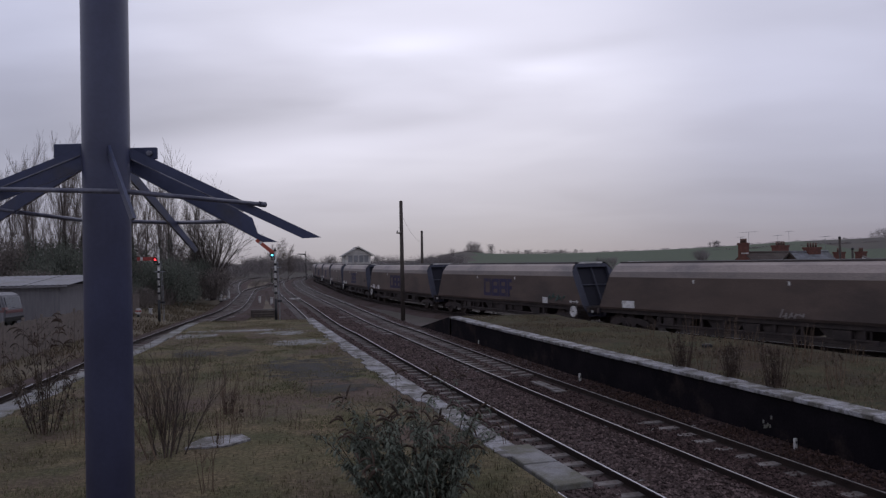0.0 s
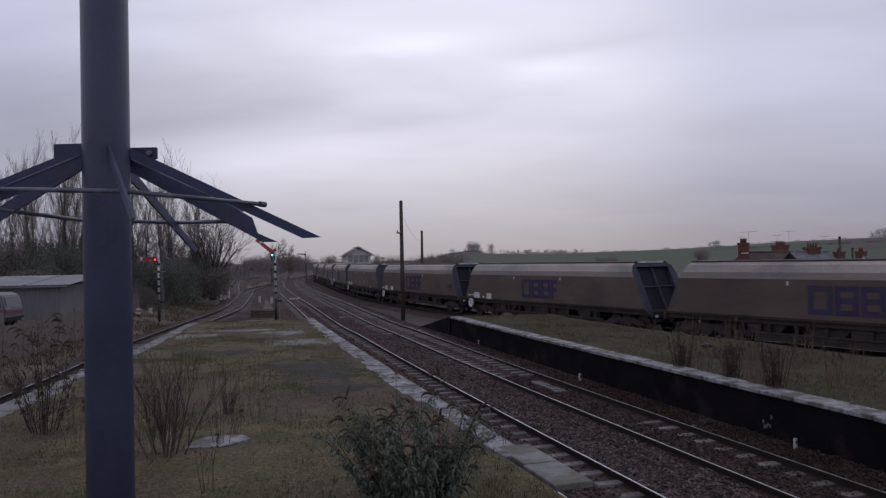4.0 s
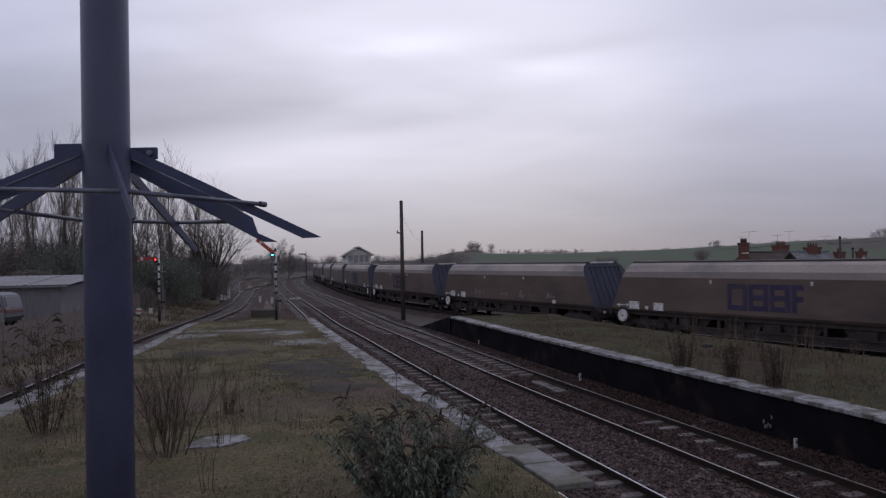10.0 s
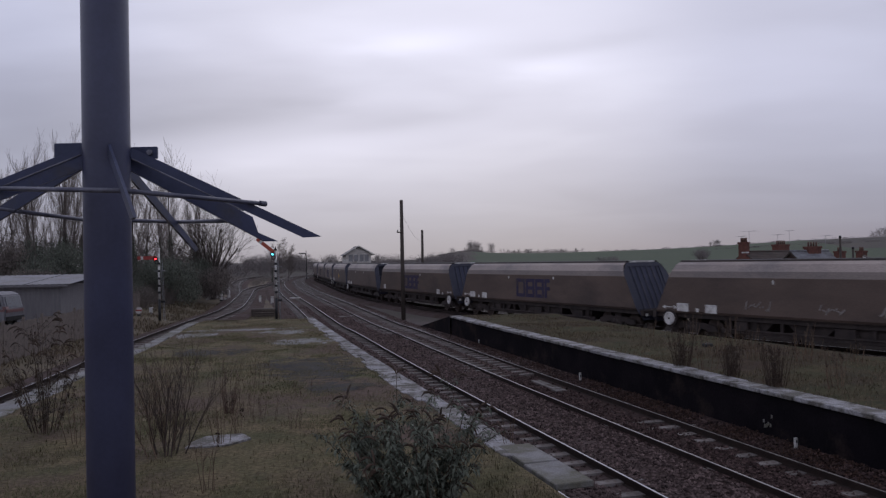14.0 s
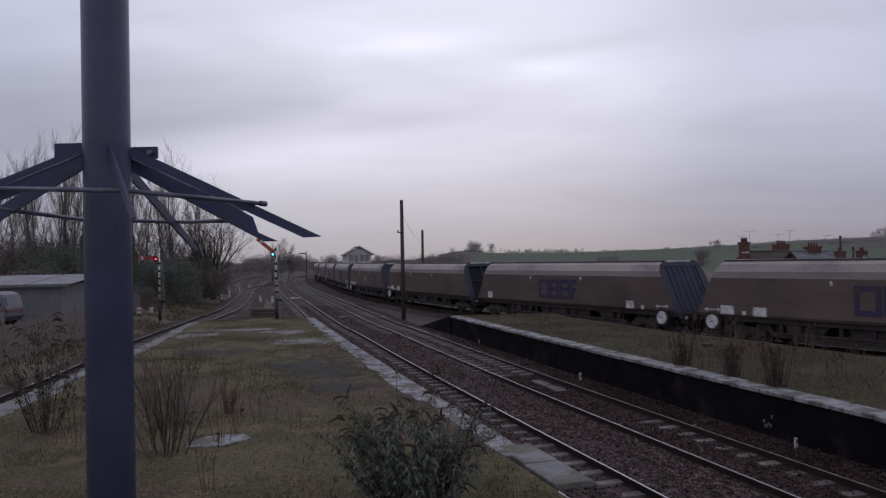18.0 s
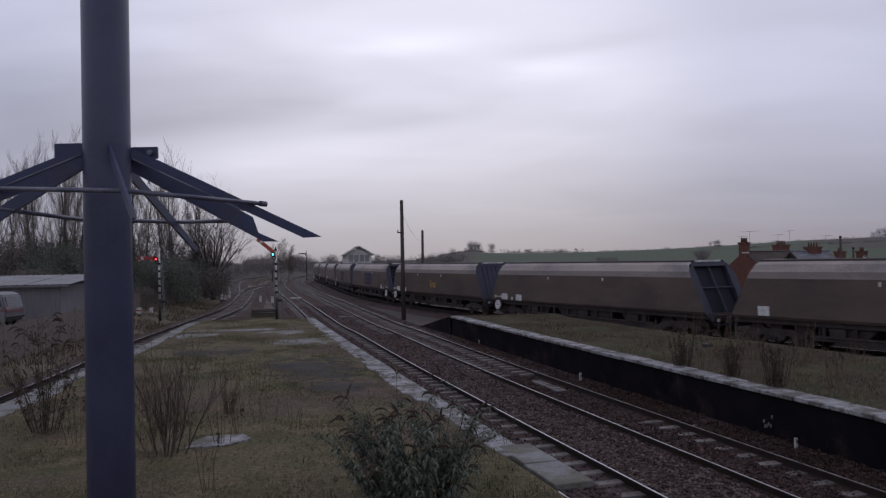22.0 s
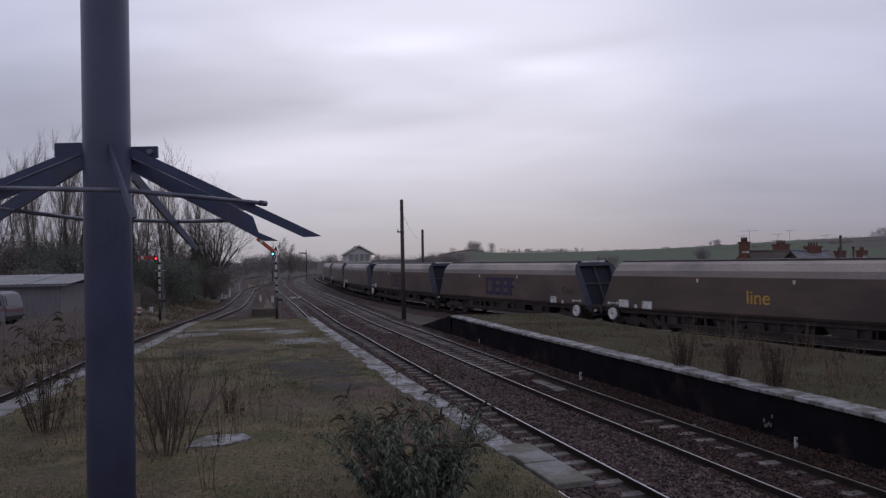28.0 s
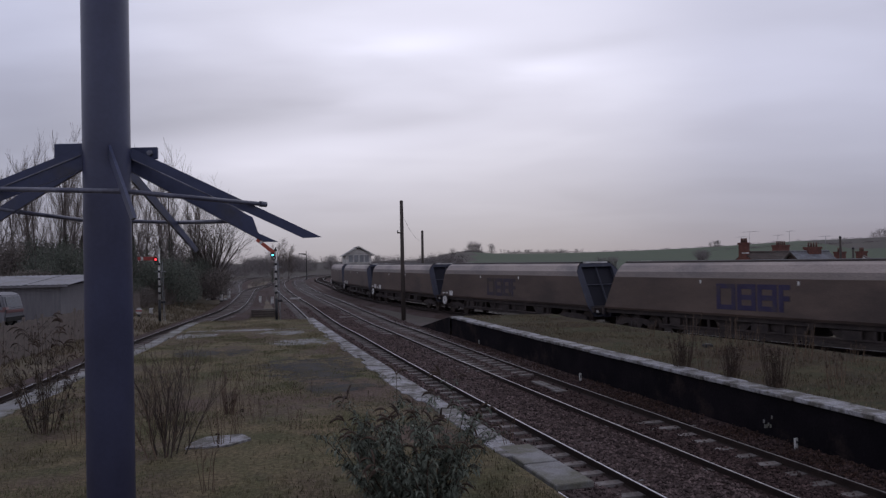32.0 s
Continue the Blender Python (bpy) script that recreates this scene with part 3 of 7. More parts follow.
# near-black blue: the deep end recess's shade in colour; also the coal load
M["wagon_deep"] = material("recess_shade_and_coal", (.006, .006, .012), (.010, .010, .018), 2, .7, .1, .1, 30)
M["wagon_sheet"] = material("blue_end_sheet", (.040, .044, .070), (.055, .058, .088), 2, .7, .1, .1, 30)
M["underframe"] = material("sooty_underframe", (.029, .023, .022), (.058, .045, .041), 3, .68, .1, .2, 30)
M["white_mark"] = material("dirty_white_paint", (.56, .55, .53), (.68, .67, .65), 4, .7, 0, .05, 40, dirt=(.36, .34, .32), dirt_scale=3)
M["logo"] = material("faded_violet_lettering", (.032, .026, .066), (.048, .04, .082), 2, .7, 0, .05, 40, dirt=(.062, .05, .055), dirt_scale=1.5, dirt_amount=.3)
M["logo_pale"] = material("worn_violet_lettering", (.048, .039, .060), (.062, .052, .068), 2, .75, 0, .05, 40, dirt=(.066, .053, .047), dirt_scale=1.5, dirt_amount=.5)
M["yellow"] = material("yellow_lettering", (.46, .27, .05), (.55, .34, .06), 4, .6, 0, .05, 40)
M["coal_word"] = material("dark_red_lettering", (.040, .026, .028), (.05, .032, .034), 4, .7, 0, .05, 40)
M["scrawl"] = material("faint_scrawl_paint", (.22, .20, .19), (.28, .255, .24), 4, .7, 0, 0, 40)
M["scrawl_green"] = material("faded_green_scrawl_paint", (.050, .085, .075), (.070, .105, .090), 4, .8, 0, 0, 40)
M["wheel"] = material("worn_wheel_steel", (.06, .045, .04), (.10, .08, .07), 5, .6, .5, .1, 40)

PITCH, BODY_L, SLOPE = 18.7, 17.45, 1.18
Z_SILL, Z_CREASE, Z_TOP = 1.14, 2.72, 3.47


def half_at(z):
    """Half the body's length at a height: the ends lean in towards the top."""
    return BODY_L / 2 - SLOPE * (z - Z_SILL) / (Z_TOP - Z_SILL)


def wagon_shell(profile):
    """Closed rings of a (y, z) strip from end to end."""
    bm = bmesh.new()
    a = [bm.verts.new((-half_at(z), y, z)) for y, z in profile]
    b = [bm.verts.new((half_at(z), y, z)) for y, z in profile]
    for i in range(len(profile) - 1):
        bm.faces.new((a[i], b[i], b[i + 1], a[i + 1]))
    return bm


def ring(bm, c, r0, r1, y0, y1, n=28):
    """A flat ring or disc facing sideways."""
    for i in range(n):
        t0, t1 = 2 * math.pi * i / n, 2 * math.pi * (i + 1) / n
        pts = []
        for y in (y0, y1):
            for t in (t0, t1):
                for r in (r0, r1):
                    pts.append(bm.verts.new((c[0] + r * math.cos(t), y, c[1] + r * math.sin(t))))
        a, b, d, e, f, g, h, k = pts
        for q in ((a, b, e, d), (f, h, k, g), (b, g, k, e), (a, d, h, f)):
            bm.faces.new(q)
    bmesh.ops.remove_doubles(bm, verts=bm.verts[:], dist=1e-5)
    bmesh.ops.recalc_face_normals(bm, faces=bm.faces[:])
    return bm


def wheelset_mesh():
    bm = bmesh.new()
    for y in (-.75, .75):
        s = 1 if y > 0 else -1
        ring(bm, (0, 0), .0001, .46, y - .065, y + .065, 24)
        ring(bm, (0, 0), .0001, .488, y - s * .095, y - s * .065, 24)
        # lightening holes as raised pads so that the turning shows
        for k in range(3):
            a = k * 2.094
            tube(bm, (.27 * math.cos(a), y + s * .06, .27 * math.sin(a)), (.27 * math.cos(a), y + s * .085, .27 * math.sin(a)), .06, n=8)
    tube(bm, (0, -1.05, 0), (0, 1.05, 0), .075, n=10)
    me = bpy.data.meshes.new("wheelset")
    bm.to_mesh(me)
    bm.free()
    me.materials.append(M["wheel"])
    return me


WHEELSET = wheelset_mesh()
TURNERS = []


def hopper_wagon(n, logo="", word="", disc=(), panels=(), end="cross", marks=(), roof_marks=()):
    """A covered-side bogie coal hopper; +x is its leading end, -y the side towards the platforms."""
    w = thing("hopper_wagon", "", "wagon", group="wagons of the coal train")
    side_p = [(-1.34, Z_SILL), (-1.40, Z_SILL + .10), (-1.40, Z_CREASE)]
    sh = wagon_shell(side_p)
    part("side_sheet", sh, M["wagon_side"], w, "grimy brown-grey steel side")
    part("side_sheet", wagon_shell([(-a, b) for a, b in side_p][::-1]), M["wagon_side"], w)
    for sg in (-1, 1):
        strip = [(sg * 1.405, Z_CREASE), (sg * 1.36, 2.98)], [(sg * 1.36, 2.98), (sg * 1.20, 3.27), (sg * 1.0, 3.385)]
        part("top_panel", wagon_shell(strip[0][::-sg]), M["wagon_roof_low"], w, "dusty lower top panel, toned darker as it faces less sky")
        part("top_panel", wagon_shell(strip[1][::-sg]), M["wagon_roof"], w, "dusty upper top panel, toned paler for its skylight")
    part("top_rim", wagon_shell([(-1.0, 3.385), (-.97, Z_TOP - .01), (-.80, Z_TOP)]), M["underframe"], w, "sooty rim of the load opening")
    part("top_rim", wagon_shell([(.80, Z_TOP), (.97, Z_TOP - .01), (1.0, 3.385)]), M["underframe"], w, "sooty rim of the load opening")
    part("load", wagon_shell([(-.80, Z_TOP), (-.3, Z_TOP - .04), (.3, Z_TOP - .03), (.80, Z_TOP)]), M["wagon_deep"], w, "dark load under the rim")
    # inner bottom so that the shell is closed
    bm = bmesh.new()
    box(bm, -half_at(Z_SILL), half_at(Z_SILL), -1.33, 1.33, Z_SILL - .02, Z_SILL + .03)
    part("floor_plate", bm, M["underframe"], w)
    # ends: a leaning plate with a recessed panel
    for sgn in (1, -1):
        bm = bmesh.new()
        prof = [(-1.18, .66), (-1.39, Z_SILL + .06), (-1.40, Z_CREASE), (-1.36, 2.98), (-1.0, 3.385), (0, Z_TOP), (1.0, 3.385), (1.36, 2.98), (1.40, Z_CREASE), (1.39, Z_SILL + .06), (1.18, .66)]
        hole = [(-.96, .71), (-1.0, 3.2), (1.0, 3.2), (.96, .71)]

        def vert(y, z, inset=0.0):
            return bm.verts.new((sgn * (half_at(z) - inset), y, z))
        o = [vert(y, z) for y, z in prof]
        h0 = [vert(y, z) for y, z in hole]
        deep = .22 if end == "cross" else .07
        h1 = [vert(y, z, deep) for y, z in hole]
        for tri in ((o[0], o[1], h0[0]), (o[1], o[2], h0[1], h0[0]), (o[2], o[3], h0[1]), (o[3], o[4], h0[1]), (o[4], o[5], h0[2], h0[1]), (o[5], o[6], h0[2]),
                    (o[6], o[7], h0[2]), (o[7], o[8], h0[2]), (o[8], o[9], h0[3], h0[2]), (o[9], o[10], h0[3]), (o[10], o[0], h0[0], h0[3])):
            bm.faces.new(tri)
        for i in range(4):
            bm.faces.new((h0[i], h0[(i + 1) % 4], h1[(i + 1) % 4], h1[i]))
        bmesh.ops.recalc_face_normals(bm, faces=bm.faces[:])
        ep = part("end_frame", bm, M["wagon_end"], w, "blue-grey leaning end frame")
        bm = bmesh.new()
        bm.faces.new([bm.verts.new((sgn * (half_at(z) - deep + .005), y, z)) for y, z in hole])
        # deep recess takes the shade-darkened sheet, shallow one the plain blue
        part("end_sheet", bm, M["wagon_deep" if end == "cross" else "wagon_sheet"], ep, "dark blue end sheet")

        def bar_on_end(y0, z0, y1, z1, r=.035, inset=.1):
            b = bmesh.new()
            tube(b, (sgn * (half_at(z0) - inset), y0, z0), (sgn * (half_at(z1) - inset), y1, z1), r, n=6)
            return b
        if end == "cross":
            part("centre_post", bar_on_end(0, .72, 0, 3.18, .04), M["wagon_end"], ep)
            part("cross_bar", bar_on_end(-1.0, 2.25, 1.0, 2.25, .035), M["wagon_end"], ep)
        else:
            for k in range(6):
                y = -.82 + k * .328
                part("end_rib", bar_on_end(y, .72, y, 3.18, .055, .05), M["wagon_end"], ep)
        # white strip standing in for the lit rim along the end's top
        bm = bmesh.new()
        for y0, y1, z in ((-.78, .78, Z_TOP - .02),):
            box(bm, sgn * half_at(z) - .05, sgn * half_at(z) + .05, y0, y1, z - .06, z + .02)
        part("top_edge_strip", bm, M["white_mark"], w, "pale strip for the light on the end's top edge")
    # underframe
    part("solebar", boxes((-8.9, 8.9, -1.22, -1.08, .93, Z_SILL - .02), bevel=.01), M["underframe"], w)
    part("solebar", boxes((-8.9, 8.9, 1.08, 1.22, .93, Z_SILL - .02), bevel=.01), M["underframe"], w)
    for x in (-3.9, -1.3, 1.3, 3.9):
        bm = bmesh.new()
        prism(bm, [(x - 1.15, Z_SILL - .03), (x + 1.15, Z_SILL - .03), (x + .45, .38), (x - .45, .38)], -1.05, 1.05)
        part("discharge_chute", bm, M["underframe"], w, "sooty tapering discharge chute")
    part("brake_pipe", tubes(((-5, -1.2, .55), (5, -1.2, .55), .03), ((-5, -1.2, .55), (-5, -1.15, .95), .03), ((5, -1.2, .55), (5, -1.15, .95), .03), n=6), M["underframe"], w)
    # added beam: dark steel filling the shaded gap below the body
    part("lower_beam", boxes((-5.3, 5.3, -1.18, -1.12, .40, .60), bevel=.01), M["underframe"], w)
    for k in range(9):
        part("hanger", boxes((-4.9 + k * 1.2, -4.78 + k * 1.2, -1.2, -1.13, .58, .95)), M["underframe"], w)
    for x0, x1 in ((-4.6, -4.0), (-.3, .5), (3.6, 4.3)):
        part("door_gear", boxes((x0, x1, -1.22, -1.06, .5, .9), bevel=.015), M["underframe"], w)
    for x in (-8.95, 8.95):
        s = 1 if x > 0 else -1
        hs = part("headstock", boxes((x - .1, x + .1, -1.25, 1.25, .86, 1.14), bevel=.015), M["underframe"], w)
        part("coupler", boxes((min(x, x + s * .42), max(x, x + s * .42), -.13, .13, .84, 1.10), bevel=.03), M["underframe"], hs)
        part("hose", tubes(((x + s * .1, -.45, .95), (x + s * .3, -.45, .62), .03), ((x + s * .3, -.45, .62), (x + s * .42, -.3, .7), .03), n=6), M["underframe"], hs)
        part("step", boxes((x - .18 * s - .15, x - .18 * s + .15, -1.32, -1.1, .42, .46)), M["underframe"], hs)
        part("end_lamp_bracket", boxes((x + s * .09 - .02, x + s * .09 + .06, -1.12, -1.0, .86, .98)), M["white_mark"], hs, "small white end marker")
    for x in (-6.9, 6.9):
        bg = new("bogie")
        bg.matrix_basis = pose(x, 0, 0)
        bg.parent = w
        for y in (-1.04, 1.04):
            bm = bmesh.new()
            prism(bm, [(-1.35, .42), (-1.25, .62), (-.6, .74), (.6, .74), (1.25, .62), (1.35, .42), (.95, .36), (.5, .5), (.35, .3), (-.35, .3), (-.5, .5), (-.95, .36)], y - .06, y + .06)
            part("side_frame", bm, M["underframe"], bg)
            for u in (-.2, .05):
                part("spring", tubes(((u, y, .32), (u, y, .6), .09), n=8), M["underframe"], bg)
        part("bolster", boxes((-.25, .25, -1.0, 1.0, .62, .92), bevel=.02), M["underframe"], bg)
        for dx in (-1.0, 1.0):
            ws = new("wheelset", WHEELSET)
            ws.matrix_basis = pose(x + dx, 0, .46)
            ws.parent = w
            TURNERS.append((ws, x + dx))
    # markings
    left = -half_at(Z_CREASE)
    if logo:
        mat = M["logo"] if logo == "strong" else M["logo_pale"]
        mark = new("logo_mark")
        mark.parent = w
        x = left + 6.12
        for wd, kind_ in ((1.0, 0), (.92, 1), (.92, 1), (.54, 2)):
            bm = bmesh.new()
            t = .20
            z0, z1 = 1.43, 2.50
            y0, y1 = -1.415, -1.398
            bars = [(x, x + t, z0, z1)]
            bars += [(x, x + wd - .04, z1 - t, z1)]
            if kind_ < 2:
                bars += [(x, x + wd - .04, z0, z0 + t), (x + wd - .04 - t, x + wd - .04, z0, z1)]
            if kind_ > 0:
                bars += [(x, x + wd - .06, (z0 + z1) / 2 - t / 2, (z0 + z1) / 2 + t / 2)]
            for k, (a, b, c, d) in enumerate(bars):
                box(bm, a, b, y0 - .001 * k, y1, c, d)
            part("logo_shape", bm, mat, mark, "plain violet block of the painted-over mark")
            x += wd + .04
    for i, (ww, mat, x, z, size) in enumerate(word):
        cu = bpy.data.curves.new("lettering", "FONT")
        cu.body, cu.size, cu.extrude = ww, size, .004
        tx = new("lettering", cu)
        cu.materials.append(M[mat])
        tx.matrix_basis = pose(left + x, -1.408, z, 90, 0, 0)
        tx.parent = w
    for x in disc:
        bm = bmesh.new()
        ring(bm, (x, .88), .0001, .27, -1.46, -1.42, 30)
        ring(bm, (x, .88), .23, .285, -1.475, -1.41, 30)
        dk = part("hand_wheel", bm, M["white_mark"], w, "white-painted brake hand wheel")
        part("hub", tubes(((x, -1.49, .88), (x, -1.2, .88), .04), n=8), M["underframe"], dk)
        bm = bmesh.new()
        ring(bm, (x, .90), .31, .39, -1.43, -1.38, 30)
        part("wheel_guard", bm, M["underframe"], dk)
        bm = bmesh.new()
        box(bm, x - .28, x + .28, -1.425, -1.40, 1.37, 1.41)
        for s in (-1, 1):
            prism(bm, [(x + s * .25, 1.31), (x + s * .42, 1.39), (x + s * .25, 1.47)][::s], -1.425, -1.40)
        part("brake_arrow", bm, M["white_mark"], w, "white double-headed brake arrow")
    for x0, wd, z0, ht in panels:
        part("data_panel", boxes((left + x0, left + x0 + wd, -1.425, -1.405, z0, z0 + ht), bevel=.004), M["white_mark"], w, "dirty white data panel")
    for x0, z0 in ((5.25, 2.45), (9.9, 2.45)):
        part("lifting_lug", boxes((left + x0, left + x0 + .08, -1.43, -1.38, z0 + .03, z0 + .19), bevel=.01), M["white_mark"], w, "small pale lug")
    for x0, wd, z0, ht, *tone in marks:
        rs_ = random.Random(int(x0 * 100))
        bm = bmesh.new()
        for k in range(9):
            u = left + x0 + wd * k / 9
            tube(bm, (u, -1.404, z0 + rs_.uniform(-.12, .12)), (u + rs_.uniform(.05, .2), -1.404, z0 + rs_.uniform(-.02, .36)), .055 if tone else .030, n=4)
        part("scrawl", bm, M[tone[0] if tone else "scrawl"], w, "faded green scrawl" if tone else "faint pale scrawl", "stuff")
    for u0, u1 in roof_marks:
        bm = bmesh.new()
        vs = []
        for u, f in ((u0, .80), (u1, .80), (u1, .93), (u0, .93)):
            y, z = -1.36 + f * .30, 2.98 + f * .38
            vs.append(bm.verts.new((-half_at(z) + u, y - .006, z + .008)))
        bm.faces.new(vs)
        part("worn_patch", bm, M["white_mark"], w, "pale worn patch on the top panel")
    txt = "grimy brown bogie coal hopper with pale top"
    if word and word[0][1] == "yellow":
        txt += " and yellow word"
    elif logo:
        txt += " and violet mark"
    elif disc:
        txt += " and white wheel"
    tagged(w, label=txt)
    return w


LEFT_D, RIGHT_D = (-7.9,), (7.95,)
P_LEFT = ((.45, .64, 1.22, .36), (1.5, .16, 1.22, .16), (2.0, .6, 1.20, .36))
P_RIGHT = ((13.45, .55, 1.20, .36), (14.5, .2, 1.2, .17))
COAL = ("Coal", "coal_word", 14.58, 1.72, .55)
SPECS = {
    -7: dict(), -6: dict(panels=((.9, .8, 1.25, .34),), marks=((9.5, 1.1, 1.3, .2),)),
    -5: dict(logo="strong", disc=RIGHT_D, panels=((12.9, .5, 1.2, .34),), end="cross", marks=((13.55, 1.5, 1.45, .2, "scrawl_green"),)),
    -4: dict(roof_marks=((.2, 1.4),), logo="strong", disc=LEFT_D, panels=P_LEFT, end="cross"),
    -3: dict(logo="strong", word=(COAL,), disc=LEFT_D, panels=P_LEFT, end="cross"),
    -2: dict(roof_marks=((.3, 1.0),), disc=LEFT_D, panels=P_LEFT + ((12.9, .3, 1.2, .2),), end="rib", marks=((4.0, 1.2, 1.5, .12), (7.2, 1.0, 1.5, .14), (9.4, .6, 1.5, .1), (12.2, .9, 1.5, .08))),
    -1: dict(logo="strong", disc=LEFT_D, panels=P_LEFT, end="rib", roof_marks=((.2, 1.5),)),
    0: dict(logo="strong", roof_marks=((.3, 1.2),), disc=RIGHT_D, panels=((.5, .5, 1.25, .38),) + P_RIGHT, end="rib"),
    1: dict(disc=LEFT_D, panels=P_LEFT, end="cross"),
    2: dict(roof_marks=((.3, 1.3),), word=(("line", "yellow", 7.75, 1.66, .80),), disc=LEFT_D, panels=P_LEFT, end="rib"),
    3: dict(logo="strong", word=(COAL,), disc=RIGHT_D, panels=P_RIGHT, end="cross"),
    4: dict(logo="pale", disc=LEFT_D, panels=((.7, .5, 1.22, .34),), end="cross"),
    5: dict(disc=LEFT_D, panels=P_LEFT), 6: dict(disc=LEFT_D, panels=P_LEFT), 7: dict(disc=LEFT_D),
}
WAGONS = {n: hopper_wagon(n, **spec) for n, spec in SPECS.items()}


def goods_at(s):
    i = max(0.0, min(len(goods_line) - 1.001, s - GOODS_START))
    k = int(i)
    return goods_line[k].lerp(goods_line[k + 1], i - k)


def train_arc(n, t):
    """Arc of a wagon's trailing upper corner; the train slows a little."""
    return 138.305 + (n - (0.315443 * t - 0.00104948 * t * t)) * PITCH


def wagon_pose(n, t):
    mid = train_arc(n, t) - half_at(Z_CREASE)
    a, b = goods_at(mid + 6.9), goods_at(mid - 6.9)
    d = b - a
    c = (a + b) / 2
    return Matrix.Translation((c.x, c.y, 0)) @ Matrix.Rotation(math.atan2(d.y, d.x), 4, "Z")


def motions():
    """The train's run, the wheels' turning."""
    for n, w in WAGONS.items():
        walk(w, [(t, wagon_pose(n, t)) for t in np.arange(0, 32.01, 1.0)])
    times = [i * .1 for i in range(321)]
    run = [(train_arc(0, 0) - train_arc(0, t)) / .46 for t in times]
    for ws, x in TURNERS:
        walk(ws, [(t, pose(x, 0, .46, 0, math.degrees(a), 0)) for t, a in zip(times, run)])


# ---- pale edge slabs ----
edge_slabs(platform_near, near_edge, .46, .92, -1, 11.0, 39.2, jag=.07)
edge_slabs(platform_near, near_end, .54, 1.05, -1, 9.4, 11.7, jag=.02, mat="dull_slab")
edge_slabs(platform_near, bay_edge, .40, .92, 1, 17.5, 36.6, jag=.03, mat="dull_slab")
edge_slabs(platform_near, bay_edge, .66, .92, 1, 4, 17.4, jag=.03, mat="dull_slab")
edge_slabs(platform_far, [p for p in offset(down_line, 1.45) if 0 < p.y < 38.5], .52, .95, 1, 0, 38.3, jag=.03)


def turf_height(x, y):
    return PLAT - .005 + .05 * noise.noise(Vector((x * .5, y * .5, 3)))


def flat_patch(name, cx, cy, w, d, mat, label, cat, turn=0, seed=0, wear=.25, cell=.06):
    """A worn patch that breaks up into crumbs along its edge and in bald spots."""
    rnd = random.Random(seed)
    ca, sa = math.cos(radians(turn)), math.sin(radians(turn))
    nu, nv = int(w * 1.5 / cell), int(d * 1.5 / cell)
    grid, verts, faces = {}, [], []

    def corner(i, j):
        if (i, j) not in grid:
            u = (i - nu / 2) * cell + rnd.uniform(-.4, .4) * cell
            v = (j - nv / 2) * cell + rnd.uniform(-.4, .4) * cell
            x, y = cx + ca * u - sa * v, cy + sa * u + ca * v
            grid[i, j] = len(verts)
            verts.append((x, y, turf_height(x, y) + .006))
        return grid[i, j]
    for i in range(nu):
        for j in range(nv):
            u, v = (i + .5 - nu / 2) * cell, (j + .5 - nv / 2) * cell
            f = (abs(2 * u / w) ** 2.6 + abs(2 * v / d) ** 2.6) ** .385
            q = 1.05 - f + .45 * noise.noise(Vector((u * 1.3, v * 1.3, seed))) + .5 * noise.noise(Vector((u * 4, v * 4, seed + 3))) + .3 * noise.noise(Vector((u * 12, v * 12, seed + 7)))
            if q > wear:
                faces.append((corner(i, j), corner(i + 1, j), corner(i + 1, j + 1), corner(i, j + 1)))
    ob = mesh_part(name, raw_mesh(name, verts, faces), mat)
    return tagged(ob, label, cat)


bm = bmesh.new()
prism(bm, [(-.42, -.30), (.22, -.26), (.50, .10), (.30, .42), (-.26, .34), (-.40, .02)], -.06, .02, axis="z")
base_slab = part("concrete_slab", bm, M["slab"])
base_slab.matrix_basis = pose(-3.60, 12.0, PLAT + .02, 1.5, -1, 4)
tagged(base_slab, "small broken pale concrete base in the turf", "concrete slab")
flat_patch("concrete_patch", -6.55, 31.0, 2.2, 2.0, M["dull_slab"], "worn pale concrete patch by the ramp", "concrete slab", 6, seed=3)
flat_patch("concrete_patch", -5.15, 27.1, 2.8, 2.4, M["dull_slab"], "cracked pale concrete patch in the turf", "concrete slab", 6, seed=4, wear=.40)
flat_patch("concrete_patch", -8.8, 32.3, 4.6, 1.1, M["dull_slab"], "long pale concrete strip across the platform", "concrete slab", 4, seed=5)
flat_patch("concrete_patch", -9.9, 30.2, 2.3, 1.7, M["dull_slab"], "pale concrete patch in the turf", "concrete slab", 8, seed=6)
flat_patch("asphalt_patch", -3.5, 20.4, 3.2, 5.6, M["tar"], "dark worn asphalt patch", "asphalt", 18, seed=7, wear=.40, cell=.045)
flat_patch("asphalt_patch", -2.4, 17.2, 2.2, 2.0, M["tar"], "dark worn asphalt patch beside the edge slabs", "asphalt", 18, seed=8, wear=.45, cell=.045)
flat_patch("asphalt_patch", -7.6, 24.2, 3.6, 2.6, M["tar"], "dark worn asphalt patch", "asphalt", 6, seed=9, wear=.5, cell=.05)


# ---- post with a climbing guard, close by ----
# pale steel: painted bright line on the blade edges, and worn bolt heads
M["glint_wear"] = material("glint_and_worn_steel", (.17, .175, .21), (.30, .30, .34), 9, .5, .3, 0, 40, dirt=(.06, .06, .085), dirt_scale=7, dirt_amount=.5)

# rods paler than the blades: the sky's light on them is in the colour
M["rod_steel"] = material("skylit_blue_rod", (.085, .088, .125), (.130, .132, .170), 8, .4, .15, .02, 50, dirt=(.055, .058, .090), dirt_scale=6, dirt_amount=.4, spec=.5)


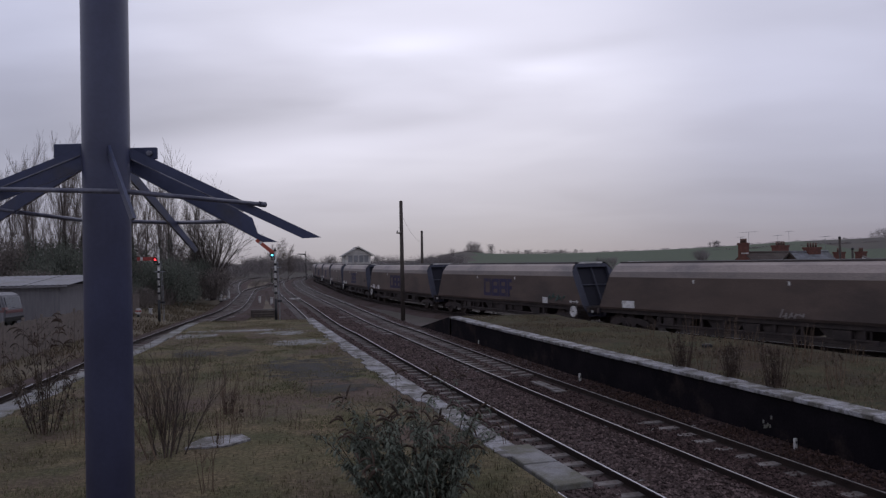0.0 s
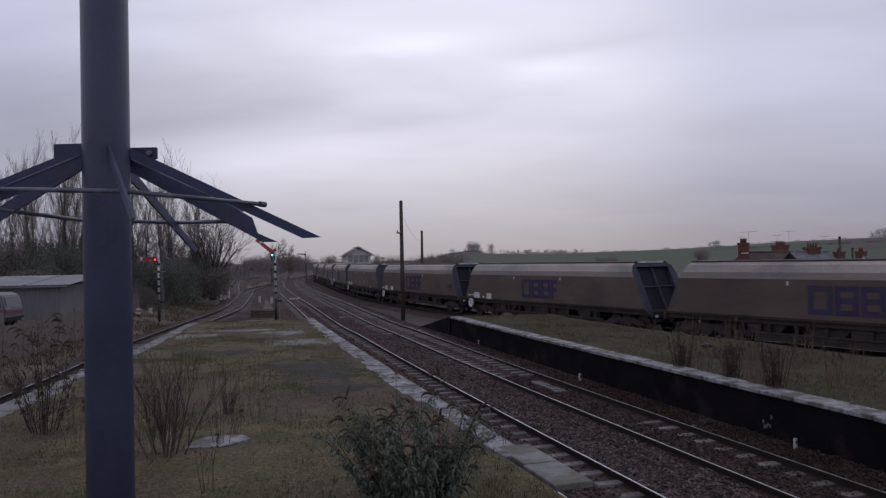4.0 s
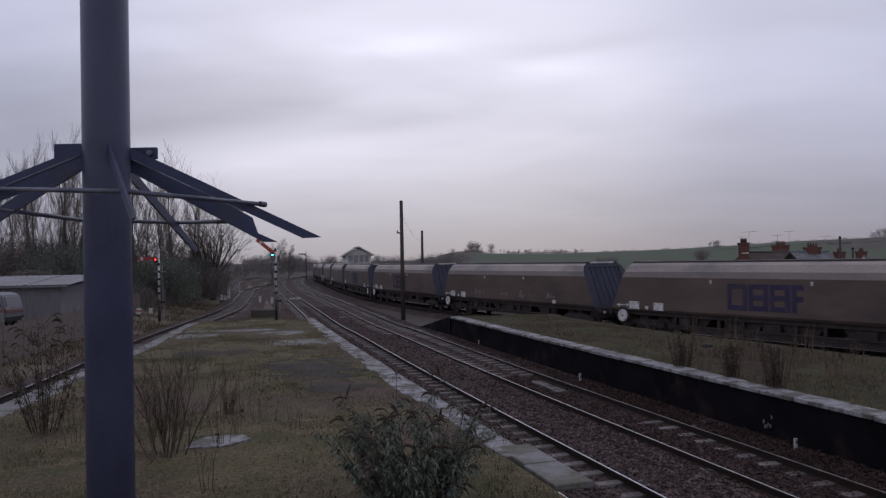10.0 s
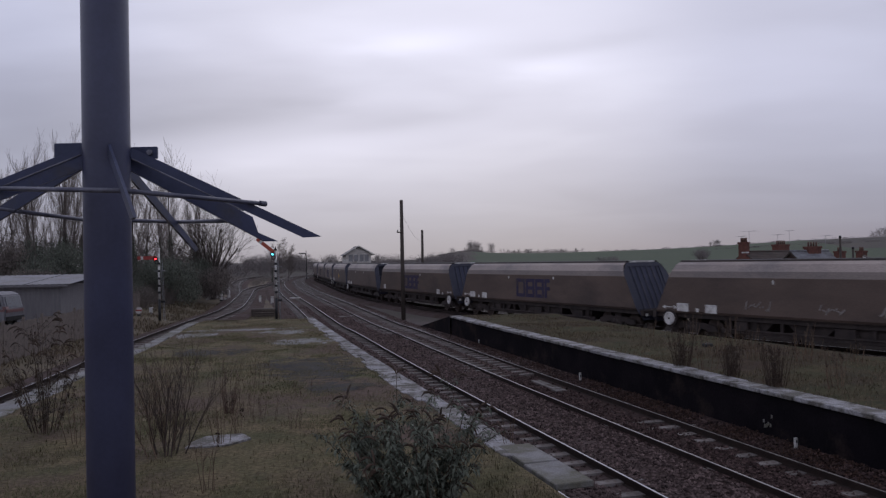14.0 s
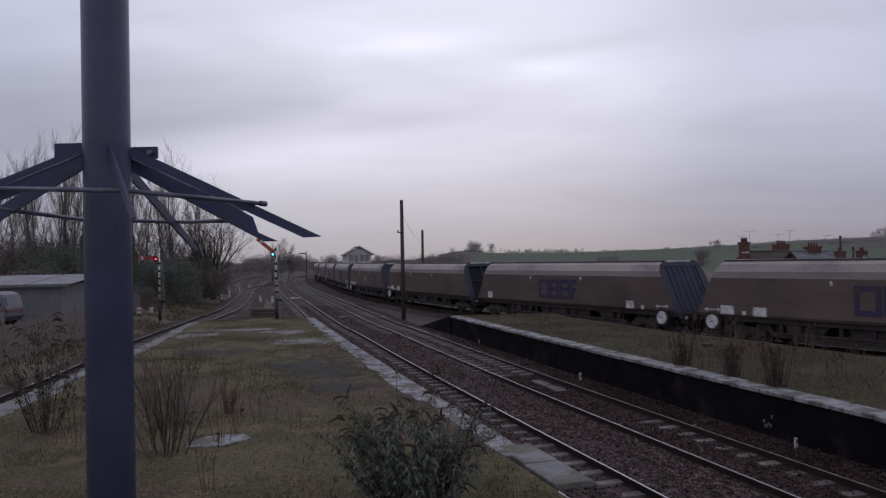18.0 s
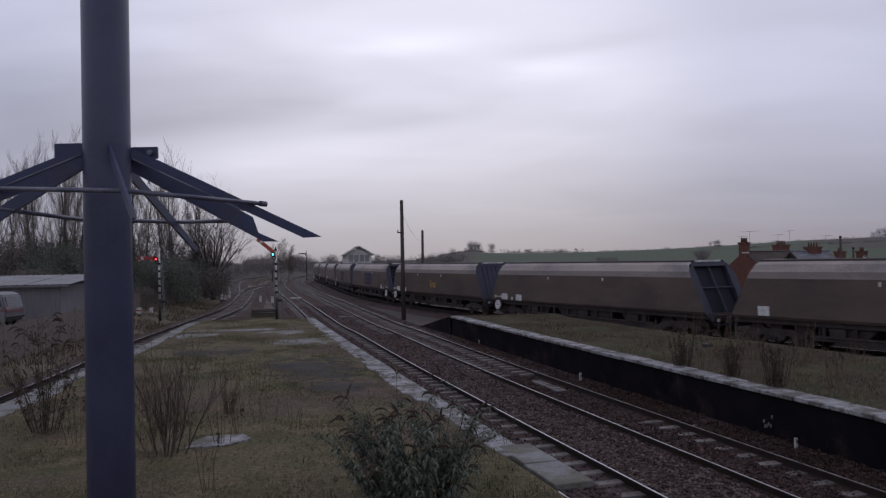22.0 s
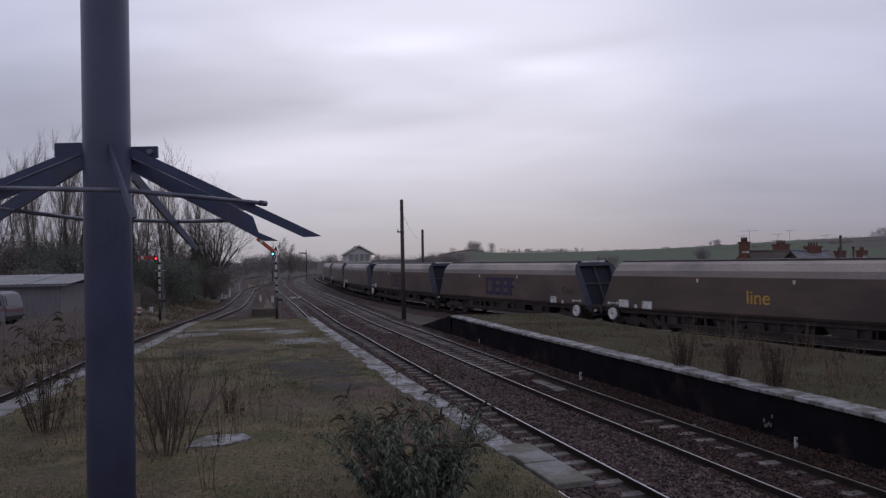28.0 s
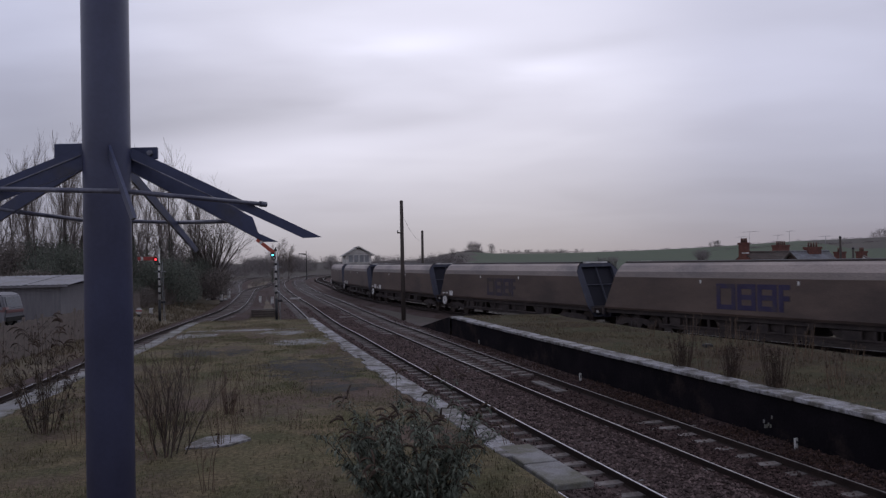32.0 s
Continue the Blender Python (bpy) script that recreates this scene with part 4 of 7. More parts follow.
def guard_post():
    px, py = -1.275, 2.9
    t = thing("guard_post", "dark blue round steel post with a spiked climbing guard", "post", pose(px, py, PLAT))
    part("tube_post", tubes(((0, 0, 0), (0, 0, 6.2), .0855), n=40), M["pole"], t)
    bm = bmesh.new()
    tube(bm, (0, 0, 0), (0, 0, .02), .15, n=24)
    part("base_flange", bm, M["steel"], t)
    z = 4.19 - PLAT
    cl = part("clamp_collar", tube(bmesh.new(), (0, 0, z - .055), (0, 0, z + .005), .0857, n=40, caps=False), M["pole"], t, "bolted clamp collar")
    for s, z1 in ((-1, .022), (1, .002)):
        part("clamp_ear", boxes((min(s * .07, s * (.20 - s * .027)), max(s * .07, s * (.20 - s * .027)), .050, .066, z - .045 + z1 / 2, z + z1), bevel=.003), M["steel"], cl)
        part("bolt", tubes(((s * .148, .035, z - .022), (s * .148, .085, z - .022), .011), n=6), M["glint_wear"], cl, "worn bolt head")

    def on(az, u, h):
        a = radians(az)
        return Vector((math.cos(a) * u, math.sin(a) * u, h - PLAT))
    # bearing, reach, root height, depth at the root and at the tip, slope, shape of the tip
    for az, r, z0, d0, d1, slope, tip in ((17, .81, 4.188, .043, .038, .484, "cut"), (43, .735, 4.188, .085, .078, .484, "notch"), (85, .834, 4.180, .054, .024, .484, "point"),
                                          (163, .80, 4.186, .066, .050, .475, "cut"), (200, .80, 4.186, .085, .070, .472, "cut"), (-60, .70, 4.186, .046, .036, .50, "cut")):
        def top(u):
            return z0 - slope * (u - .082)
        prof = [(.082, top(.082)), (.082, top(.082) - d0)]
        if tip == "notch":
            prof += [(r - .07, top(r) - .045), (r, top(r) - .045), (r * .865, top(r * .865) - .055), (r * .83, top(r * .83))]
        elif tip == "cut":
            prof += [(r - d1 / slope * .95, top(r) - .003), (r, top(r))]
        else:
            prof += [(r - .03, top(r) - d1), (r, top(r) - .01), (r - .01, top(r))]
        a = radians(az)
        d = Vector((math.cos(a), math.sin(a), 0))
        bm = bmesh.new()
        n = Vector((-d.y, d.x, 0)) * .005
        va = [bm.verts.new(d * u + Vector((0, 0, h - PLAT)) + n) for u, h in prof]
        vb = [bm.verts.new(d * u + Vector((0, 0, h - PLAT)) - n) for u, h in prof]
        m = len(prof)
        for i in range(m):
            # lower edge face gets the pale tone that stands in for its glint
            bm.faces.new((va[i], va[(i + 1) % m], vb[(i + 1) % m], vb[i])).material_index = int(i == 1)
        bm.faces.new(va)
        bm.faces.new(vb[::-1])
        bmesh.ops.recalc_face_normals(bm, faces=bm.faces[:])
        blade = part("guard_blade", bm, [M["steel"], M["glint_wear"]], t, "flat down-sloping steel guard blade")
        # thin pale bar added where a bright line runs along these blades
        if az in (17, 200):
            k = .043 if az == 17 else .030
            side = n * (-1.6 if az == 17 else 1.6)
            lip = bmesh.new()
            tube(lip, on(az, .09, top(.09) - k) + side, on(az, r * .62, top(r * .62) - k) + side, .0028, n=6)
            part("blade_lip", lip, M["glint_wear"], blade, "added pale bar for the bright line along the lower edge")
    front = [on(17, .565, 3.972), on(-58, .36, 3.988), on(205, .358, 4.020), on(205, .62, 4.035)]
    back = [on(43, .50, 3.914), on(85, .633, 3.930), on(125, .50, 3.936), on(163, .44, 3.958), on(163, .72, 4.005)]
    for p, q in list(zip(front, front[1:])) + list(zip(back, back[1:])):
        part("guard_rod", tubes((p, q, .0088), n=12), M["rod_steel"], t, "round tie rod between the blades")
    part("rod_end", tubes((front[0], front[0] + (front[0] - front[1]).normalized() * .03, .0115), n=12), M["rod_steel"], t, "thicker rod end")


guard_post()


# ---- lineside ----
M["white_paint"] = material("weathered_white_paint", (.48, .475, .46), (.58, .575, .56), 5, .6, 0, .1, 40, dirt=(.24, .22, .195), dirt_scale=3, dirt_amount=.5)
M["black_paint"] = material("black_paint", (.02, .02, .022), (.03, .03, .03), 5, .5, 0, .1, 40)
M["red_paint"] = material("faded_red_paint", (.24, .040, .036), (.32, .062, .050), 5, .55, 0, .05, 40)
M["orange_red"] = material("orange_red_enamel", (.33, .07, .05), (.40, .10, .065), 5, .5, 0, .05, 40)
M["red_lamp"] = material("red_signal_lamp", (1.0, .03, .04), (1.0, .03, .04), 1, .3, 0, 0, 10, glow=5)
M["green_lamp"] = material("green_signal_lamp", (.10, .85, 1.0), (.10, .85, 1.0), 1, .3, 0, 0, 10, glow=4)
M["galv"] = material("dull_galvanised_steel", (.22, .23, .24), (.32, .33, .34), 6, .6, .5, .1, 40)


def semaphore(x, y, h, arm_deg, lit, arm_mat, label, arm_len=1.45, z0=-.3, ladder=True, rise=.72, post_mat="white_paint"):
    t = thing("semaphore_signal", label, "signal", pose(x, y, z0))
    h -= z0
    piv = h - .72
    h = piv + rise
    post = part("post", tubes(((0, 0, 1.6), (0, 0, h - .15), .085, .07), n=14), M[post_mat], t, "white-painted post" if ladder else "")
    part("post_foot", tubes(((0, 0, 0), (0, 0, 1.6), .10, .09), n=14), M["black_paint"], t, "black-painted foot of the post")
    for zz in (h * .38, h * .47, h * .57, h * .67, h * .77):
        part("post_band", tubes(((0, 0, zz), (0, 0, zz + .16), .09), n=14), M["black_paint"], post)
    bm = bmesh.new()
    tube(bm, (0, 0, h - .15), (0, 0, h - .05), .12, .10, n=12)
    tube(bm, (0, 0, h - .05), (0, 0, h + .12), .06, .015, n=10)
    part("finial", bm, M["black_paint" if rise < .5 else "white_paint"], t)
    a = radians(arm_deg)
    ux, uz = -math.cos(a), math.sin(a)

    def along(r, s):
        return (ux * r - uz * s * -1 * 0 + (-uz) * -s * -1, 0, piv + uz * r + (-ux) * s * -1)

    def plate(r0, r1, half, y0, y1, mat, name, lab=""):
        b = bmesh.new()
        pts = []
        for r, s in ((r0, -half), (r1, -half), (r1, half), (r0, half)):
            pts.append((ux * r - uz * s, piv + uz * r + ux * s))
        prism(b, pts, y0, y1)
        return part(name, b, mat, t, lab)
    arm = plate(.1, arm_len, .125, -.17, -.145, arm_mat, "arm", "red semaphore arm")
    b = bmesh.new()
    pts = [(ux * r - uz * s, piv + uz * r + ux * s) for r, s in ((arm_len * .72, -.125), (arm_len * .84, -.125), (arm_len * .84, .125), (arm_len * .72, .125))]
    prism(b, pts, -.178, -.1705)
    part("arm_stripe", b, M["white_paint"], arm, "white stripe")
    b = bmesh.new()
    ring(b, (-.20, piv - .07), .09, .15, -.17, -.14, 18)
    ring(b, (-.10, piv - .30), .09, .15, -.17, -.14, 18)
    part("spectacle", b, M["black_paint"], t, "black cast spectacle plate")
    lamp_c = (-.16, piv - .08)
    b = bmesh.new()
    ring(b, lamp_c, .0001, .06, -.20, -.18, 16)
    part("signal_lamp", b, lit, t, "lit signal lens")
    part("lamp_case", boxes((lamp_c[0] - .1, lamp_c[0] + .1, -.12, .1, lamp_c[1] - .16, lamp_c[1] + .14), bevel=.02), M["black_paint"], t)
    if ladder:
        for s in (-.14, .14):
            part("ladder_rail", tubes(((.14 + .02, s + .5, 0), (.12, s + .16, h - .9), .018), n=6), M["galv"], t)
        for i in range(9):
            f = (i + 1) / 10
            part("rung", tubes(((.15, .36 + .34 * (1 - f) - .2, f * (h - .9)), (.15, .64 - .34 * f, f * (h - .9)), .012), n=5), M["galv"], t)
    part("landing", boxes((-.3, .35, -.05, .35, piv - .95, piv - .91)), M["galv"], t)
    part("balance_weight", boxes((.1, .42, -.06, .02, 1.35, 1.5), bevel=.02), M["black_paint"], t)
    return t


semaphore(-11.60, 52.7, 5.1, 39, M["green_lamp"], M["orange_red"], "white post semaphore signal with raised red arm and green light", 1.6, rise=.34)
semaphore(-20.15, 54.0, 4.95, 0, M["red_lamp"], M["red_paint"], "white post semaphore signal with level red arm and red light")
semaphore(-30.6, 170.0, 6.3, 4, M["black_paint"], M["black_paint"], "distant dark semaphore signal against the woods", 1.6, ladder=False, post_mat="black_paint")


def disc_signal(x, y):
    t = thing("ground_disc_signal", "small white ground signal disc with a red bar", "signal", pose(x, y, .04))
    part("stand", boxes((-.1, .1, -.1, .1, 0, .12), (-.04, .04, -.04, .04, .1, .4), bevel=.01), M["black_paint"], t)
    bm = bmesh.new()
    ring(bm, (0, .42), .0001, .24, -.08, -.05, 24)
    d = part("disc", bm, M["white_paint"], t)
    part("bar", boxes((-.22, .22, -.09, -.082, .37, .47)), M["red_paint"], d)


disc_signal(-22.2, 55.5)


def marker_box(x, y, z, w, d, h, label, name="equipment_box", mat="white_paint", cat="box"):
    t = thing(name, label, cat, pose(x, y, z, 0, 0, 8))
    part("case", boxes((-w / 2, w / 2, -d / 2, d / 2, .04, h), bevel=.02), M[mat], t)
    part("lid", boxes((-w / 2 - .03, w / 2 + .03, -d / 2 - .03, d / 2 + .03, h, h + .05), bevel=.012), M[mat], t)
    part("plinth", boxes((-w / 2 - .04, w / 2 + .04, -d / 2 - .04, d / 2 + .04, -.2, .05)), M["slab"], t)
    return t


marker_box(-18.65, 77.3, -.36, .22, .25, .72, "small white lineside box in the ballast")
marker_box(-17.15, 76.0, -.36, .26, .25, .68, "small white lineside box in the ballast")
marker_box(-22.3, 58.0, 0, .22, .2, .45, "small pale lineside box beside the signal")
marker_box(-15.75, 80.5, -.36, 1.1, .7, .32, "low white lineside housing between the tracks")
for i, (x, y) in enumerate(((-27.0, 86.6), (-26.1, 87.6), (-25.2, 86.2), (-24.6, 87.2))):
    marker_box(x, y, -.3, (.34, .7, .3, .26)[i], .4, (1.1, .75, 1.5, 1.25)[i], "weathered white cabinet beside the bay line", "lineside_cabinet", "white_mark")
for x, y, tilt in ((-25.9, 84.0, 24), (-24.1, 83.0, -28), (-23.8, 83.6, 12)):
    t = thing("point_lever", "white leaning point lever beside the bay line", "lever", pose(x, y, -.36, 0, 0, 10))
    part("lever_base", boxes((-.3, .3, -.18, .18, 0, .16), bevel=.02), M["black_paint"], t)
    part("lever_arm", tubes(((0, 0, .1), (math.sin(radians(tilt)) * 1.15, 0, 1.2), .085, .06), n=8), M["white_paint"], t, "white-painted lever")
    part("lever_weight", boxes((-.32, -.05, -.12, .12, .14, .36), bevel=.04), M["white_mark"], t, "worn white weight")
for x, y, z, h in ((6.70, 14.72, -.04, .21), (4.12, 23.42, -.12, .30), (1.5, 33.5, -.12, .30)):
    t = thing("marker_peg", "short white concrete peg at the platform wall's foot", "peg", pose(x, y, z, 2, -3, 20))
    part("peg", boxes((-.034, .034, -.025, .025, 0, h), bevel=.008), M["white_paint"], t)
    part("peg_plate", boxes((-.016, .016, -.029, -.024, h * .55, h * .8)), M["black_paint"], t, "dark worn plate on the peg")
# crossing boards and cable lid between the rails
for x, y, w, d, lab in ((2.99, 22.9, .32, 1.6, "pale board lying between the rails"), (3.26, 21.85, .36, .34, "dull square lid in the ballast between the rails"), (-7.0, 52.5, .5, .9, "dark cover lying in the ballast")):
    t = thing("track_board", lab, "board", pose(x, y, -.095, 0, 0, 16))
    for k in range(2):
        part("board", boxes((-w / 2 + k * w / 2 + .01, w / 2 * k - .01, -d / 2, d / 2, -.04, .03), bevel=.008), M["sleeper"], t)


def telegraph_pole(x, y, h, lean, arms):
    t = thing("telegraph_pole", "weathered dark timber telegraph pole beside the line", "pole", pose(x, y, -.38, 0, lean, 0))
    part("shaft", tubes(((0, 0, 0), (0, 0, h + .38), .155, .115), n=14), M["wood_pole"], t)
    for z, l in arms:
        a = part("cross_arm", boxes((-l, .1, -.16, -.07, z + .33, z + .42), bevel=.008), M["wood_pole"], t)
        for u in (-l + .06, -l + .3):
            if u < -.1:
                part("insulator", tubes(((u, -.11, z + .42), (u, -.11, z + .55), .035, .05), n=8), M["white_paint"], a)
    part("pole_cap", tubes(((0, 0, h + .38), (0, 0, h + .43), .12, .05), n=12), M["wood_pole"], t)
    for k in range(6):
        part("step_iron", tubes(((0, -.1, 2.4 + k * .8), (.16 * (-1) ** k, -.1, 2.4 + k * .8), .012), n=5), M["black_paint"], t)


telegraph_pole(-2.83, 52.4, 7.82, 0, [(5.64, .34)])
telegraph_pole(-2.1, 75.0, 6.6, .4, [])


def cable(p, q, sag, label):
    p, q = Vector(p), Vector(q)
    bm = bmesh.new()
    last = None
    for i in range(13):
        t = i / 12
        c = p.lerp(q, t) - Vector((0, 0, sag * 4 * t * (1 - t)))
        if last is not None:
            tube(bm, last, c, .008, n=5, caps=False)
        last = c
    tagged(part("overhead_wire", bm, M["black_paint"]), label, "wire")


cable((-2.83, 52.3, 7.0), (-2.1, 74.95, 5.6), .5, "thin sagging wire between two timber poles")

# ---- buildings ----
M["board_white"] = material("weathered_white_boards", (.50, .49, .46), (.60, .58, .55), 3, .7, 0, .2, 30, dirt=(.34, .31, .28), dirt_scale=1.2, stretch=(.3, 1, 4))
M["brick"] = material("red_brickwork", (.112, .049, .038), (.155, .067, .051), 3, .9, 0, .5, 22, dirt=(.10, .048, .038), dirt_scale=1.0)
M["dark_brick"] = material("sooty_brickwork", (.050, .034, .030), (.075, .048, .04), 3, .9, 0, .5, 22, dirt=(.04, .03, .028), dirt_scale=1.0)
M["slate"] = material("grey_slate_roof", (.14, .145, .16), (.20, .205, .22), 4, .6, 0, .3, 25, dirt=(.11, .11, .11), dirt_scale=.8, island=.18)
M["tile"] = material("brown_tile_roof", (.056, .041, .036), (.078, .058, .049), 4, .85, 0, .4, 25, dirt=(.06, .055, .045), dirt_scale=.9, island=.18)
M["render_wall"] = material("pale_rendered_wall", (.25, .215, .195), (.31, .27, .245), 1.5, .85, 0, .2, 30, dirt=(.28, .25, .23), dirt_scale=.9)
M["glass"] = material("dark_window_glass", (.03, .035, .045), (.045, .05, .06), 1, .12, 0, 0, 10, spec=.6)
# the sky's reflection is put into this pale base colour
M["pale_glass"] = material("sky_lit_window_glass", (.17, .17, .18), (.24, .24, .25), 1, .15, 0, 0, 10, spec=.6)
M["pot"] = material("clay_chimney_pot", (.09, .055, .045), (.14, .08, .06), 5, .85, 0, .2, 30)
M["sheet_roof"] = material("pale_asbestos_sheet", (.23, .228, .245), (.30, .298, .315), 2, .75, 0, .3, 30, dirt=(.22, .21, .21), dirt_scale=1.0)
M["shed_wall"] = material("dark_grey_shed_boards", (.145, .140, .148), (.185, .178, .184), 2, .85, 0, .3, 25, stretch=(4, 4, .4))


def window(parent, x, z, w, h, y, bars=1, mat="white_paint", glass="glass"):
    """A window facing -y: frame, sill, panes."""
    fr = new("window")
    fr.parent = parent
    b = bmesh.new()
    f = .07
    for d in ((x - w / 2, x + w / 2, z + h - f, z + h), (x - w / 2, x + w / 2, z, z + f), (x - w / 2, x - w / 2 + f, z, z + h), (x + w / 2 - f, x + w / 2, z, z + h)):
        box(b, d[0], d[1], y - .06, y + .05, d[2], d[3])
    part("window_frame", b, M[mat], fr)
    part("sill", boxes((x - w / 2 - .06, x + w / 2 + .06, y - .14, y + .05, z - .07, z)), M[mat], fr)
    for i in range(bars + 1):
        a = x - w / 2 + f + i * (w - 2 * f) / (bars + 1)
        c = x - w / 2 + f + (i + 1) * (w - 2 * f) / (bars + 1)
        part("pane", boxes((a + .02, c - .02, y - .02, y - .005, z + f, z + h - f)), M[glass], fr)
        if i:
            part("glazing_bar", boxes((a - .02, a + .02, y - .05, y + .03, z + f, z + h - f)), M[mat], fr)
    return fr


def gable_roof(parent, x0, x1, y0, y1, z_eave, z_ridge, mat, over=.3, courses=14, name="roof"):
    """Ridge along y. Each course of slates steps a little over the next."""
    xm = (x0 + x1) / 2
    for s in (-1, 1):
        xe = (x0 - over) if s < 0 else (x1 + over)
        ze = z_eave - over * (z_ridge - z_eave) / ((x1 - x0) / 2)
        bm = bmesh.new()
        for k in range(courses):
            t0, t1 = k / courses, (k + 1) / courses + .01
            a = Vector((xe + (xm - xe) * t0, 0, ze + (z_ridge - ze) * t0 + .05))
            c = Vector((xe + (xm - xe) * t1, 0, ze + (z_ridge - ze) * t1 + .025))
            cols = 6
            for j in range(cols):
                ya, yb = y0 - over + (y1 - y0 + 2 * over) * j / cols, y0 - over + (y1 - y0 + 2 * over) * (j + 1) / cols
                vs = [bm.verts.new(v) for v in ((a.x, ya, a.z), (a.x, yb, a.z), (c.x, yb, c.z), (c.x, ya, c.z))]
                us = [bm.verts.new(v) for v in ((a.x, ya, a.z - .06), (a.x, yb, a.z - .06), (c.x, yb, c.z - .06), (c.x, ya, c.z - .06))]
                bm.faces.new(vs)
                bm.faces.new(us[::-1])
                for i in range(4):
                    bm.faces.new((vs[i], us[i], us[(i + 1) % 4], vs[(i + 1) % 4]))
        part(name, bm, mat, parent)
    part("ridge", tubes(((xm, y0 - over, z_ridge + .05), (xm, y1 + over, z_ridge + .05), .09), n=8), mat, parent)


def gable_walls(parent, x0, x1, y0, y1, z0, z_eave, z_ridge, mat, name="wall"):
    xm = (x0 + x1) / 2
    prof = [(x0, z0), (x1, z0), (x1, z_eave), (xm, z_ridge - .04), (x0, z_eave)]
    bm = bmesh.new()
    prism(bm, prof, y0, y0 + .25)
    part(name, bm, mat, parent)
    bm = bmesh.new()
    prism(bm, prof, y1 - .25, y1)
    part(name, bm, mat, parent)
    part(name, boxes((x0, x0 + .25, y0 + .25, y1 - .25, z0, z_eave)), mat, parent)
    part(name, boxes((x1 - .25, x1, y0 + .25, y1 - .25, z0, z_eave)), mat, parent)


def chimney(parent, x, y, w, d, z0, z1, pots):
    ch = part("chimney", boxes((x - w / 2, x + w / 2, y - d / 2, y + d / 2, z0, z1 - .18), (x - w / 2 - .06, x + w / 2 + .06, y - d / 2 - .06, y + d / 2 + .06, z1 - .18, z1), bevel=.01), M["brick"], parent, "red brick chimney stack")
    for i in range(pots):
        u = (i + .5) / pots - .5
        ox, oy = (u * w * .85, 0) if w >= d else (0, u * d * .85)
        part("chimney_pot", tubes(((x + ox, y + oy, z1), (x + ox, y + oy, z1 + .40), .085, .07), n=10), M["pot"], ch)
    return ch


def aerial(parent, x, y, z0, z1, w=.8):
    a = part("aerial_mast", tubes(((x, y, z0), (x, y, z1), .014), n=6), M["galv"], parent)
    part("aerial_boom", tubes(((x - w * .8, y, z1 - .04), (x + w * .8, y, z1), .010), n=5), M["galv"], a)
    for k in range(5):
        u = x - w + .1 + k * w * .45
        part("aerial_element", tubes(((u, y - .3, z1 - .03), (u, y + .3, z1 - .03), .008), n=4), M["galv"], a)


def signal_box():
    t = thing("signal_box", "tall timber signal box with slate gable roof and windows", "signal box", pose(-15.7, 141.0, -.38, 0, 0, 12))
    gable_walls(t, -2.3, 2.3, 0, 9, 0, 2.9, 2.91, M["brick"], "base_wall")
    gable_walls(t, -2.3, 2.3, 0, 9, 2.92, 5.45, 6.55, M["board_white"])
    gable_roof(t, -2.3, 2.3, 0, 9, 5.4, 6.75, M["slate"], .5, 10)
    for x in (-1.45, -.45, .55, 1.5):
        window(t, x, 3.95, .9, 1.35, 0, 0, glass="pale_glass")
    for s in (-1, 1):
        bm = bmesh.new()
        prism(bm, [(s * 2.95, 5.12), (s * 2.95, 5.32), (0, 6.95), (0, 6.72)][::s], -.56, -.5)
        part("barge_board", bm, M["board_white"], t, "pale barge board")
    part("window_band", boxes((-2.33, 2.33, -.08, -.01, 3.72, 3.86)), M["board_white"], t)


signal_box()

# houses stand with gables to the railway: local y runs away from the line, local x along it
HOUSE_TURN = -55.2


def house_a():
    t = thing("brick_house", "red brick house with brown tile roof and gable chimney", "house", pose(28.25, 72.0, -3.2, 0, 0, HOUSE_TURN))
    gable_walls(t, -3.2, 3.2, 0, 9, 0, 4.6, 7.0, M["brick"])
    gable_roof(t, -3.2, 3.2, 0.2, 9, 4.6, 7.02, M["tile"], .15, 16)
    chimney(t, -.05, .25, .82, .55, 6.2, 7.98, 4)
    for s in (-1.4, 1.4):
        window(t, s, 2.9, 1.0, 1.4, 0, 1)
    aerial(t, .5, .3, 7.8, 9.0, .9)
    aerial(t, -.35, .3, 7.8, 8.55, .5)
    part("flashing", boxes((-.1, .62, -.06, .02, 6.93, 7.05)), M["white_paint"], t)


